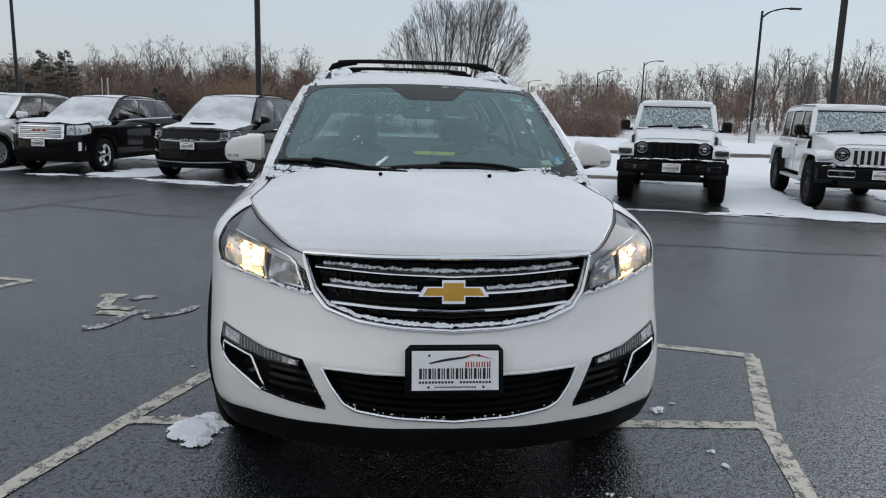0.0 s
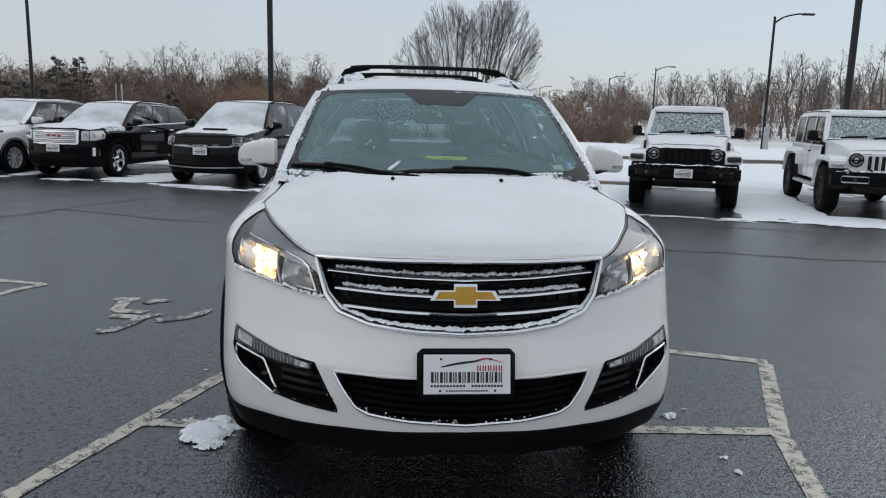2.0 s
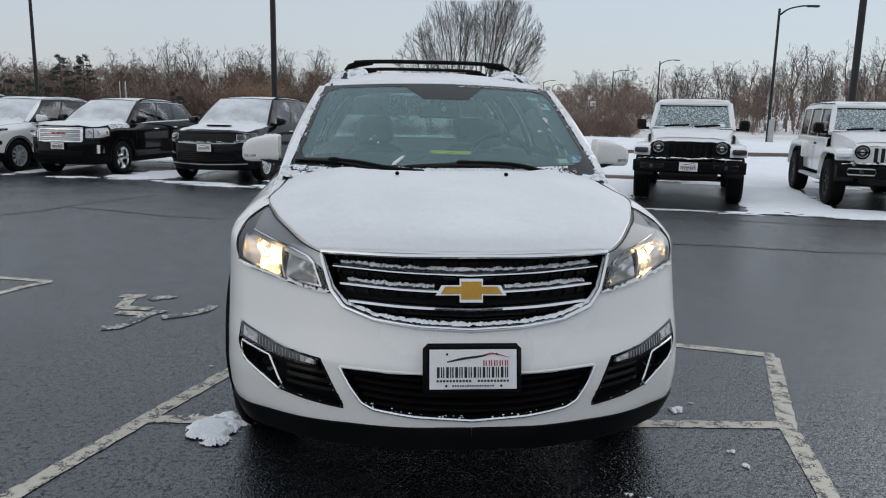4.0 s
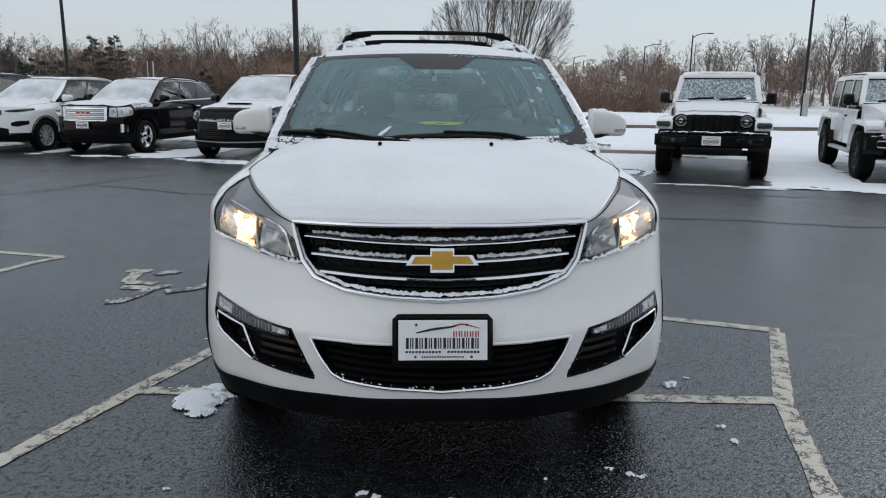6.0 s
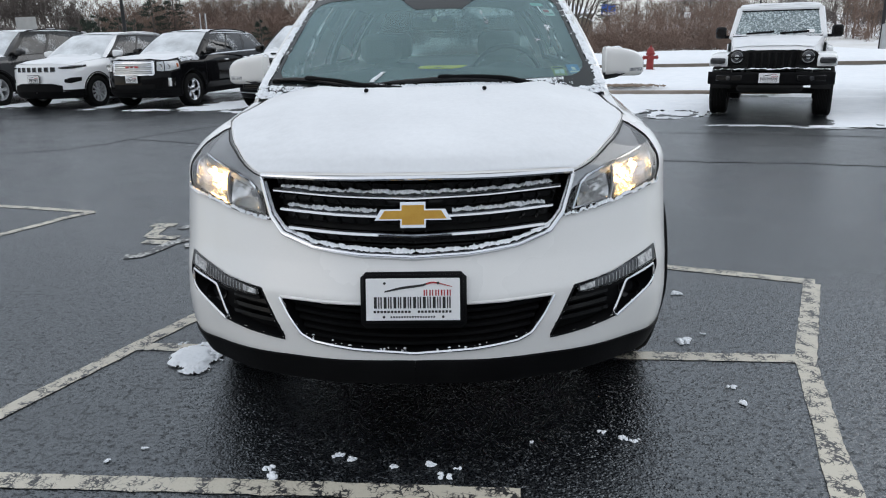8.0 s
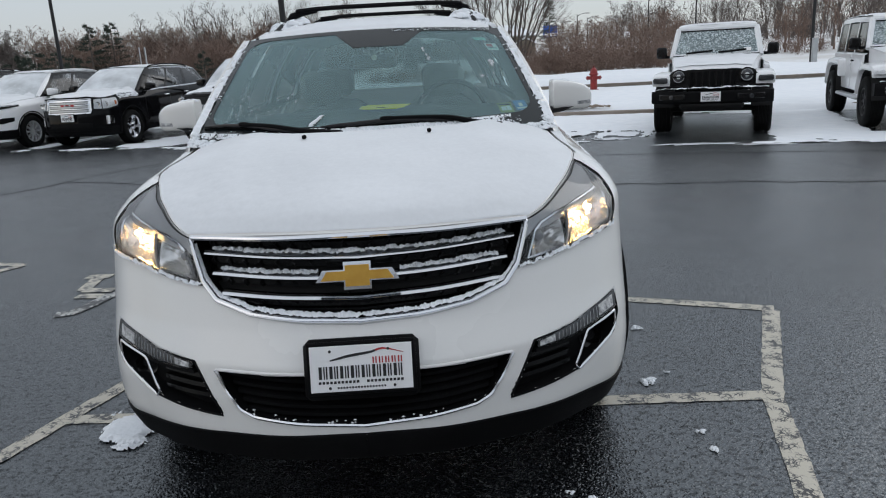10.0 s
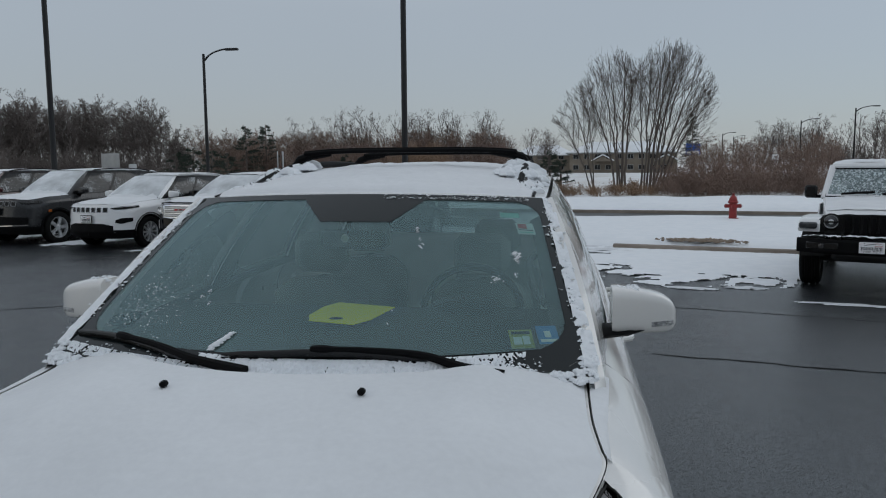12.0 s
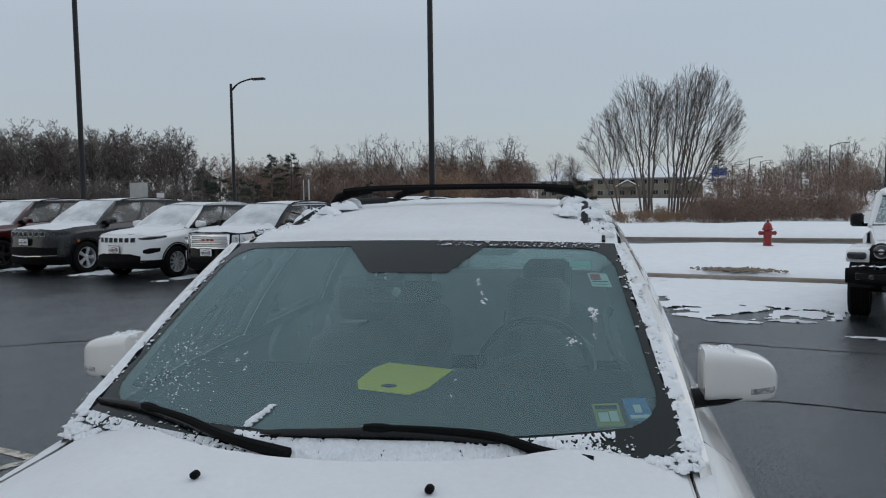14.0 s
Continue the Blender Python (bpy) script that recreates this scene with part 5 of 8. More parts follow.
# lower grille
g = Mesh().grid(np.stack([np.stack([xs * 0.87, front_y(0, 0.5) + 0.07 + 0.52 * xs**2, 0 * xs + z], -1) for z in np.linspace(0.43, 0.60, 4)]))
low = link("lower_grille", g, M_DARK, car, "black lower grille with thin slats")
for z in (0.566, 0.540, 0.514, 0.488, 0.462):
    half = 0.452 - 0.6 * (0.585 - z)
    rows = []
    for x in np.linspace(-half, half, 33):
        y, zz = front_y(x, z) + 0.025, z - 0.018 * (1 - (x / half) ** 2)
        rows.append([(x, y + 0.03, zz - 0.010), (x, y, zz - 0.006), (x, y, zz + 0.004), (x, y + 0.03, zz + 0.008)])
    link("slat", Mesh().grid(rows), M_PLAS, low)
full = LOWER + [(-x, z) for x, z in LOWER[-2:0:-1]]
ring = BODY.line(full, 1, 0.002, 160)
link("grille_liner", Mesh().grid(np.stack([np.vstack([ring, ring[:1]]), np.vstack([ring, ring[:1]]) * (0.97, 1, 1) + (0, 0.07, 0.0)])), M_PLAS, low)
trim = BODY.line([(-x, z) for x, z in LOWER[1:]] + [(x, z) for x, z in LOWER[-2:0:-1]], 1, 0.004, 90, closed=False)
link("opening_edge", Mesh().tube(BODY.line([(-0.475, 0.583), (0, 0.583), (0.475, 0.583)], 1, -0.001, 60, closed=False), 0.0055, 8), M_PAINT, low, "white bumper edge over the lower grille")
link("trim_strip", Mesh().tube(trim, 0.006, 6), M_CHROME, low)

# black chin
m = Mesh()
us = np.linspace(0, float(BODY.at_y(0.62)), 60)
for sgn in (-1, 1):
    k = np.linspace(0, 1, 60)
    rows = [BODY.s(us, np.full(60, z) + dz * k**1.5, sgn, o) for z, o, dz in ((0.402, -0.02, -0.05), (0.391, 0.006, -0.05), (0.380, 0.008, -0.05), (0.340, 0.006, -0.05), (0.300, 0.008, -0.05), (0.288, -0.01, -0.05), (0.29, -0.12, -0.04))]
    m.grid(np.stack(rows))
link("chin", m, M_PLAS, car, "black plastic chin under the bumper")

# head lamps
for sgn in (-1, 1):
    hl = Mesh()
    xs2 = np.linspace(0.495, 0.945, 24)
    lo = np.interp(xs2, *LAMP_LO)
    hi = np.interp(xs2, *LAMP_HI)

    def lampface(out, a=0.0, b=1.0, x0=0, x1=24, n=8):
        v = np.linspace(a, b, n + 1)
        zz = lo[x0:x1, None] + (hi - lo)[x0:x1, None] * v
        return BODY.s(BODY.at_x(xs2[x0:x1])[:, None] + 0 * zz, zz, sgn, out)

    bowl = lampface(-0.075)
    face = lampface(0.0)
    hl.grid(bowl)
    for a, b in ((face[0], bowl[0]), (face[-1], bowl[-1]), (face[:, 0], bowl[:, 0]), (face[:, -1], bowl[:, -1])):
        hl.grid(np.stack([a, b]))
    lampob = link("headlamp", hl, M_GLOSSBLK, car, "lit headlamp with warm low beam")
    lens = link("lens", Mesh().grid(lampface(0.003)), M_LENS, lampob)
    lens.visible_shadow = False
    link("lens_top", Mesh().grid(lampface(-0.012, 0.62, 1.0)), M_SATIN, lampob, "grey upper lens with snow")

    def bowl_of(x0, x1, dz0, dz1, depth, name, facets):
        """A hollow faceted reflector that fills its part of the lamp."""
        rows, nj = [], 14
        for i in range(facets + 1):
            x = x0 + (x1 - x0) * i / facets
            zl = np.interp(x, *LAMP_LO) + dz0
            zh = np.interp(x, [0.60, 0.69, 0.90], [0.938, 0.966, 1.003]) + dz1
            row = []
            for j in range(nj + 1):
                z = zl + (zh - zl) * j / nj
                q = (1 - (2 * i / facets - 1) ** 2) * (1 - (2 * j / nj - 1) ** 2)
                q *= 1 + 0.22 * noise.noise(Vector((i * 3.7, j * 2.9, sgn * 5.0)))
                row.append(BODY.s(BODY.at_x(x), z, sgn, -0.012 - depth * q))
            rows.append(row)
        link(name, Mesh().grid(rows), M_REFL, lampob, flat=True)
        return rows[facets // 2][nj // 2]

    c = bowl_of(0.725, 0.905, 0.012, -0.004, 0.055, "low_beam_reflector", 20)
    # One bulb sits here; the three small ones are added, standing for its reflections.
    for dx, dy, dz, r in ((0.0, -0.020, 0.004, 0.009), (sgn * 0.050, 0.02, 0.020, 0.007), (-sgn * 0.035, -0.012, 0.028, 0.007), (sgn * 0.02, 0.006, -0.012, 0.006)):
        link("bulb", Mesh().lathe([(0.0, -r), (r * 0.8, -r * 0.6), (r, r), (0.0, r * 1.8)], "y", 14, (c[0] + dx, c[1] + dy, c[2] + dz)), M_LAMP, lampob, "glowing warm bulb, with added ones standing for its glints in the reflector")
    c = bowl_of(0.575, 0.700, 0.012, -0.006, 0.05, "high_beam_reflector", 14)
    link("bulb_cap", Mesh().lathe([(0.0, -0.012), (0.014, -0.008), (0.016, 0.02), (0.0, 0.03)], "y", 12, (c[0], c[1] - 0.015, c[2])), M_SATIN, lampob)
    band = BODY.line([(0.553, 0.848), (0.588, 0.932), (0.62, 0.953), (0.69, 0.973), (0.90, 1.010)], sgn, -0.008, 40, closed=False)
    link("chrome_strip", Mesh().tube(band, 0.0065, 6), M_CHROME, lampob)
    band = BODY.line([(0.70, 0.856), (0.715, 0.90), (0.735, 0.970)], sgn, -0.010, 14, closed=False)
    link("divider", Mesh().tube(band, 0.006, 6), M_SATIN, lampob)
    band = BODY.line([(0.553, 0.848), (0.70, 0.863), (0.875, 0.900), (0.915, 1.002)], sgn, -0.010, 30, closed=False)
    link("chrome_strip", Mesh().tube(band, 0.0058, 6), M_CHROME, lampob)
    edge = BODY.line(LAMP, sgn, 0.001, 90)
    link("lamp_seal", Mesh().tube(edge, 0.0026, 6, close=True), M_DARK, lampob)

    # fog lamp pocket and turn lamp
    fp = Mesh()
    xs3 = np.linspace(0.458, 0.892, 30)
    flo = np.interp(xs3, [0.460, 0.60, 0.72, 0.862, 0.888], [0.437, 0.449, 0.466, 0.538, 0.60])
    fhi = np.interp(xs3, [0.460, 0.552, 0.68, 0.80, 0.88], [0.441, 0.602, 0.613, 0.640, 0.668])
    zz = flo[:, None] + (fhi - flo)[:, None] * np.linspace(0, 1, 7)
    uu = BODY.at_x(xs3)[:, None] + 0 * zz
    b2, f2 = BODY.s(uu, zz, sgn, -0.055), BODY.s(uu, zz, sgn, 0.0)
    fp.grid(b2)
    for a, b in ((f2[0], b2[0]), (f2[-1], b2[-1]), (f2[:, 0], b2[:, 0]), (f2[:, -1], b2[:, -1])):
        fp.grid(np.stack([a, b]))
    fog = link("fog_lamp_pocket", fp, M_PLAS, car, "black fog lamp pocket with a chrome rim")
    turn = BODY.patch(Mesh(), [(0.556, 0.580, 0.600), (0.60, 0.574, 0.612), (0.70, 0.580, 0.625), (0.80, 0.598, 0.650), (0.884, 0.618, 0.678)], sgn, 0.004, 0.02, 4)
    tl = link("turn_lamp", turn, M_LENS, fog, "clear strip turn lamp")
    link("turn_reflector", BODY.patch(Mesh(), [(0.562, 0.580, 0.598), (0.70, 0.586, 0.620), (0.876, 0.622, 0.672)], sgn, 0.0055, 0.01, 3), M_OFFLAMP, tl, "dark ribbed inside of the turn lamp")
    for x0, x1 in ((0.568, 0.622), (0.800, 0.862)):
        q = np.interp([x0, x1], [0.562, 0.70, 0.876], [0.589, 0.603, 0.647])
        w = np.interp([x0, x1], [0.562, 0.70, 0.876], [0.007, 0.014, 0.018])
        link("bulb_cell", BODY.patch(Mesh(), [(x0, q[0] - w[0], q[0] + w[0]), (x1, q[1] - w[1], q[1] + w[1])], sgn, 0.0075, 0.01, 3), M_RIBBED, tl, "clear bulb cell")
    for x in np.linspace(0.635, 0.79, 12):
        q, w = np.interp(x, [0.562, 0.70, 0.876], [0.589, 0.603, 0.647]), np.interp(x, [0.562, 0.70, 0.876], [0.006, 0.013, 0.020])
        link("rib", Mesh().tube(BODY.line([(x, q - w), (x + 0.002, q + w)], sgn, 0.007, 4, closed=False), 0.0014, 4), M_SATIN, tl)
    link("dark_strip", BODY.patch(Mesh(), [(0.556, 0.562, 0.573), (0.70, 0.566, 0.577), (0.872, 0.600, 0.612)], sgn, 0.0, 0.04, 3), M_PLAS, fog)
    for z in (0.545, 0.515, 0.485):
        x0 = np.interp(z, [0.452, 0.612], [0.475, 0.555])
        link("slat", BODY.patch(Mesh(), [(x0, z - 0.006, z + 0.008), (0.70, z - 0.002, z + 0.012)], sgn, -0.028, 0.02, 2), M_GLOSSBLK, fog)
    bez = BODY.line([(0.712, 0.462), (0.697, 0.478), (0.750, 0.578), (0.80, 0.590), (0.872, 0.606), (0.872, 0.556), (0.846, 0.532)], sgn, 0.002, 50)
    link("bezel", Mesh().tube(bez, 0.0048, 8, close=True), M_CHROME, fog, "satin chrome bezel")
    c = BODY.s(BODY.at_x(0.79), 0.535, sgn, -0.03)
    link("fog_lamp", Mesh().lathe([(0.0, 0.02), (0.02, 0.018), (0.036, -0.004), (0.040, -0.006), (0.040, 0.03)], "y", 20, tuple(c)), M_GLOSSBLK, fog)
    edge = BODY.line(FOG, sgn, 0.001, 90)
    link("pocket_seal", Mesh().tube(edge, 0.004, 6, close=True), M_PLAS, fog)

    # rear lamp
    rl = Mesh()
    us = np.linspace(float(BODY.at_y(4.72)), float(BODY.at_y(4.72)) + 0.32, 8)
    zz = np.linspace(0.86, 1.16, 6)[None, :] + 0 * us[:, None]
    rl.grid(BODY.s(us[:, None] + 0 * zz, zz, sgn, 0.012))
    link("rear_lamp", rl, M_RED, car)

dealer_plate(car, -0.020, 0.613, 0.31, 0.139, tilt=-14)
pf = Mesh().box(-0.177, 0.177, 0, 0.05, -0.096, 0.092, 0.018)
pf = link("plate_holder", pf, M_PLAS, car, "thick black plate holder")
pf.matrix_basis = pose(0, -0.016, 0.609, -14)
link("rear_bumper", Mesh().grid(np.stack([np.stack([BODY.s(np.linspace(float(BODY.at_y(4.55)), BODY.a[-1], 30), np.full(30, z), s, o) for s in (1,)])[0] for z, o in ((0.62, 0.0), (0.60, 0.03), (0.42, 0.04), (0.33, 0.0))])).mirror(), M_PAINT, car)

# door mirrors: a deep shell that narrows outwards, on a black arm, with a clear turn lamp at its lower outer corner
for sgn in (-1, 1):
    rows = []
    for f in np.linspace(0, 1, 19):
        end = (math.sqrt(max(0.0, 1 - max(0.0, (f - 0.70) / 0.30) ** 2.6)) if f < 1 else 0.1) * (0.90 + 0.10 * min(1.0, f / 0.06))
        zt, zb = 1.368 - 0.020 * f - 0.022 * f**3, 1.212 + 0.006 * f
        yf, yb = 1.672 + 0.030 * f + 0.045 * f**3, 1.815
        yc, zc = (yf + yb) / 2, (zt + zb) / 2 - 0.010 * f**4
        row = []
        for a in np.linspace(0, 2 * np.pi, 28, endpoint=False):
            ca, sa = math.cos(a), math.sin(a)
            row.append((sgn * (0.897 + 0.211 * f), yc + (yb - yf) / 2 * (0.55 + 0.45 * end) * np.sign(ca) * abs(ca) ** 0.42, zc + (zt - zb) / 2 * (0.45 + 0.55 * end) * np.sign(sa) * abs(sa) ** 0.42))
        rows.append(row + [row[0]])
    m = Mesh().grid(rows)
    m.add(rows[0][:-1], [tuple(range(28))]).add(rows[-1][:-1], [tuple(range(28))])
    dm = link("door_mirror", m, M_PAINT, car, "white door mirror with snow on its top")
    link("mirror_glass", Mesh().box(min(sgn * 0.91, sgn * 1.045), max(sgn * 0.91, sgn * 1.045), 1.812, 1.818, 1.235, 1.325, 0.002), M_CHROME, dm)
    arm = Mesh().grid(np.array([[(sgn * x, y, z) for y, z in ((1.70 + dy, zl), (1.66 + dy, (zl + zh) / 2), (1.70 + dy, zh), (1.78 + dy, zh), (1.80 + dy, (zl + zh) / 2), (1.78 + dy, zl), (1.70 + dy, zl))] for x, zl, zh, dy in ((0.80, 1.185, 1.235, 0.0), (0.87, 1.195, 1.232, 0.0), (0.95, 1.208, 1.235, 0.0), (1.00, 1.222, 1.236, 0.03))]))
    link("mirror_foot", arm, M_PLAS, dm)
    lampg = np.stack([[(sgn * (0.885 + 0.223 * f), 1.672 + 0.030 * f + 0.045 * f**3 + (0.008 if abs(v) > 0.9 else -0.002) + (0.012 if f > 0.93 else 0.0), 1.246 + 0.010 * v + 0.002 * f) for v in (-1, -0.8, 0.8, 1)] for f in np.linspace(0.62, 0.97, 7)])
    link("turn_lamp", Mesh().grid(lampg), M_RIBBED, dm, "small clear turn lamp")

# windscreen details: dark printed border, wipers, nozzles
BS, BT = np.meshgrid(np.linspace(-1, 1, 301), np.linspace(0, 1, 221), indexing="ij")


def printed(s, t):
    """Where the glass is printed black: outside a round-cornered pane, and on the sensor patch at its head."""
    a, b = np.abs(s) / 0.945, (t - 0.528) / 0.430
    dx, dy = np.maximum(np.abs(a) - 0.86, 0) / 0.14, np.maximum(np.abs(b) - 0.72, 0) / 0.28
    pane = dx**2 + dy**2 < 1
    patch = (t > 0.795) & (np.abs(s - 0.045) < 0.175 + 0.145 * (t - 0.795) / 0.16)
    return ~pane | patch


mid_s, mid_t = (BS[1:, 1:] + BS[:-1, :-1]) / 2, (BT[1:, 1:] + BT[:-1, :-1]) / 2
link("screen_border", Mesh().grid(CAB.screen(BS, BT, 0.002), keep=printed(mid_s, mid_t)), M_FRIT, car, "black printed border of the windscreen")
link("sensor_mount", Mesh().lathe([(0.0, -0.004), (0.012, -0.003), (0.014, 0.006), (0.0, 0.006)], "y", 14, tuple(CAB.screen(np.array(0.018), np.array(0.705), -0.012))), M_SATIN, car)
# wipers: the passenger's blade with its arm, and the driver's
for blade_at, arm_at in (
    ([(-0.960, 0.090), (-0.72, 0.100), (-0.40, 0.055), (-0.20, 0.030)], [(-0.74, 0.100), (-0.55, 0.084), (-0.36, 0.044), (-0.15, 0.012)]),
    ([(-0.272, 0.080), (-0.09, 0.094), (0.10, 0.104), (0.30, 0.094), (0.46, 0.070)], [(0.055, 0.108), (0.25, 0.104), (0.45, 0.078), (0.58, 0.024), (0.71, -0.020)]),
):
    pts = spl([CAB.screen(np.array(a), np.array(b), 0.014) for a, b in blade_at], 30)
    w = link("wiper", Mesh().tube(pts, np.interp(np.linspace(0, 1, 30), [0, 0.1, 0.5, 0.9, 1], [0.004, 0.009, 0.012, 0.009, 0.004]), 8), M_GLOSSBLK, car, "black windscreen wiper with snow")
    link("blade", Mesh().tube(pts - (0, 0.0, 0.010), 0.004, 5), M_RUBBER, w)
    pts = spl([CAB.screen(np.array(a), np.array(b), 0.024) for a, b in arm_at], 26)
    link("arm", Mesh().tube(pts, np.interp(np.linspace(0, 1, 26), [0, 0.06, 0.12, 0.6, 1], [0.009, 0.014, 0.009, 0.012, 0.018]), 8), M_PLAS, w)
for sgn in (-1, 1):
    p = bonnet(np.array(sgn * 0.318), np.array(0.835)) + (0, 0, 0.006)
    link("washer_nozzle", Mesh().box(-0.009, 0.009, -0.012, 0.012, 0.0, 0.016, 0.005).moved(pose(*p)), M_PLAS, car)

# roof rails and cross bars
for sgn in (-1, 1):
    ys = np.linspace(0.13, 0.95, 34)
    p = CAB.top(np.full(34, 0.83 * sgn), ys)
    p[:, 2] += 0.046 * np.clip(np.minimum((ys - 0.13) / 0.14, (0.95 - ys) / 0.05), 0, 1) ** 0.7
    rail = link("roof_rail", Mesh().tube(p, 0.017, 8), M_PLAS, car)
    a = CAB.top(np.full(9, 0.83 * sgn), np.linspace(0.10, 0.24, 9))
    h = np.array([0.004, 0.014, 0.022, 0.028, 0.031, 0.032, 0.032, 0.030, 0.02])
    w = np.array([0.010, 0.024, 0.030, 0.032, 0.032, 0.030, 0.028, 0.024, 0.018])
    foot = np.stack([np.stack([a[:, 0] + dx * w, a[:, 1], a[:, 2] + dz * h - 0.004], -1) for dx, dz in ((-1, 0), (-0.7, 0.85), (0, 1), (0.7, 0.85), (1, 0))])
    link("rail_foot", Mesh().grid(foot), M_GREYPL, rail, "dark grey foot of the roof rail")
    link("ditch_cover", Mesh().tube(CAB.top(np.full(14, 0.93 * sgn), np.linspace(0.012, 0.14, 14)) + (0, 0, 0.001), 0.006, 6), M_PLAS, car)
for y in (2.86, 3.95):
    t = (y - 1.9) / (4.75 - 1.9)
    a = CAB.top(np.array(0.765), np.array(t))
    x = np.linspace(-1, 1, 25)
    pts = np.stack([a[0] * x, 0 * x + y, a[2] + 0.102 + 0.014 * (1 - x**4)], -1)
    b = Mesh().tube(pts, 0.008, 8)
    b.grid(np.stack([pts + d for d in ((0, -0.036, 0.0), (0, -0.024, 0.012), (0, 0.022, 0.012), (0, 0.036, 0.0), (0, 0.022, -0.013), (0, -0.024, -0.013), (0, -0.036, 0.0))]))
    for sgn in (-1, 1):
        b.tube([(sgn * (a[0] - 0.13), y, a[2] + 0.104), (sgn * (a[0] - 0.03), y, a[2] + 0.092), (sgn * (a[0] + 0.03), y - 0.005, a[2] + 0.072), (sgn * (a[0] + 0.055), y - 0.01, a[2] + 0.040)], [0.015, 0.021, 0.022, 0.018], 8)
    link("cross_bar", b, M_PLAS, car, "black roof cross bar")

# inside
dash = Mesh()
k = np.linspace(-0.72, 0.72, 25)
dash.grid(np.stack([np.stack([k, y + 0.22 * (k / 0.8) ** 2, z - 0.03 * (k / 0.7) ** 2], -1) for y, z in ((1.20, 1.17), (1.33, 1.250), (1.50, 1.278), (1.74, 1.280), (1.88, 1.24), (1.90, 0.95), (1.80, 0.70))]))
link("dashboard", dash, M_DASH, car)
sw = Mesh().tube([(0.19 * math.cos(a), 0.0, 0.19 * math.sin(a)) for a in np.linspace(0, 2 * np.pi, 32, endpoint=False)], 0.015, 8, close=True)
for a in (0.1, math.pi - 0.1, -math.pi / 2):
    sw.tube([(0, 0, 0), (0.18 * math.cos(a), 0, 0.18 * math.sin(a))], 0.018, 6)
sw.lathe([(0, -0.03), (0.06, -0.025), (0.07, 0.03)], "y", 16)
link("steering_wheel", sw, M_DASH, car).matrix_basis = pose(0.40, 2.02, 1.20, -22)
cl = Mesh().grid(np.stack([np.stack([0.40 + 0.20 * np.cos(a), y + 0 * a, 1.165 + h * np.sin(a)], -1) for a in (np.linspace(0, np.pi, 14),) for y, h in ((1.66, 0.10), (1.76, 0.13), (1.90, 0.135), (1.91, 0.10))]))
link("instrument_hood", cl, M_DASH, car)
for x in (-0.38, 0.38):
    for y in (2.50, 3.40):
        s = Mesh()
        s.grid(np.stack([np.stack([x + w * np.sin(a), y + 0.10 * np.cos(a) * 0.7 + dy, z + 0 * a], -1) for a in (np.linspace(0, 2 * np.pi, 17),) for w, dy, z in ((0.22, -0.03, 0.55), (0.25, 0.0, 0.75), (0.25, 0.06, 1.0), (0.23, 0.11, 1.18), (0.15, 0.13, 1.24), (0.02, 0.13, 1.25))]))
        s.box(x - 0.25, x + 0.25, y - 0.52, y, 0.48, 0.62, 0.05)
        st = link("seat", s, M_SEAT, car)
        link("headrest", Mesh().box(x - 0.13, x + 0.13, y + 0.08, y + 0.17, 1.27, 1.46, 0.045), M_SEAT, st)
lin = Mesh().grid(panel_grid(lambda a, b: CAB.top(a, b) * np.array([0.97, 1, 1]) + np.array([0, 0, -0.035]), (-1, 1), (0.02, 0.98), 12, 10))
link("headlining", lin, M_LINER, car)
link("cabin_floor", Mesh().box(-0.8, 0.8, 1.5, 4.9, 0.40, 0.46, 0.02), M_DASH, car)
p = CAB.screen(np.array(0.0), np.array(0.80), -0.05)
mir = Mesh().box(-0.12, 0.12, -0.015, 0.025, -0.035, 0.035, 0.014)
mir.tube([(0, 0, 0.03), (0, -0.03, 0.07)], 0.012, 6)
link("inside_mirror", mir, M_DASH, car).matrix_basis = pose(p[0], p[1] + 0.06, p[2] - 0.03, 10)
for sgn in (-1, 1):
    b = CAB.side(np.linspace(0, 0.06, 3), np.linspace(0.3, 0.9, 3), sgn)
    e = CAB.screen(np.full(12, sgn * 0.90), np.linspace(0.25, 0.92, 12)) + (0, 0.05, -0.05)
    link("grab_handle", Mesh().tube(spl([e[2], e[3] + (-sgn * 0.03, 0.03, 0), e[6] + (-sgn * 0.03, 0.03, 0), e[7]], 12), 0.012, 6), M_LINER, car)
    m = Mesh().grid(np.stack([e, CAB.side(np.full(12, 0.03), np.linspace(0.25, 0.92, 12), sgn) + (-sgn * 0.02, 0, 0)]))
    link("pillar_lining", m, M_LINER, car)
    for t0, t1 in ((0.315, 0.375), (0.62, 0.68), (0.94, 1.0)):
        link("pillar_lining", Mesh().grid(panel_grid(lambda q, w: CAB.side(q, w, sgn, -0.03), (t0, t1), (0.0, 0.98), 2, 8)), M_LINER, car)
    for w0, w1 in ((-0.03, 0.06), (0.90, 1.0)):
        link("rail_lining", Mesh().grid(panel_grid(lambda q, w: CAB.side(q, w, sgn, -0.03), (0.03, 1.0), (w0, w1), 20, 2)), M_LINER, car)

# card on the dash, stickers inside the glass
tag = Mesh().prism([(-0.116, -0.040), (-0.091, -0.117), (0.061, -0.159), (0.096, -0.085), (0.128, 0.129), (-0.085, 0.191), (-0.114, 0.112)], (0.0, 0.003), "z")
tg = link("dash_card", tag, M_YELLOW)
tg.matrix_basis = pose(0.049, 1.56, 1.286)
tagged(tg, "bright yellow-green card tag lying on the dashboard", "card")
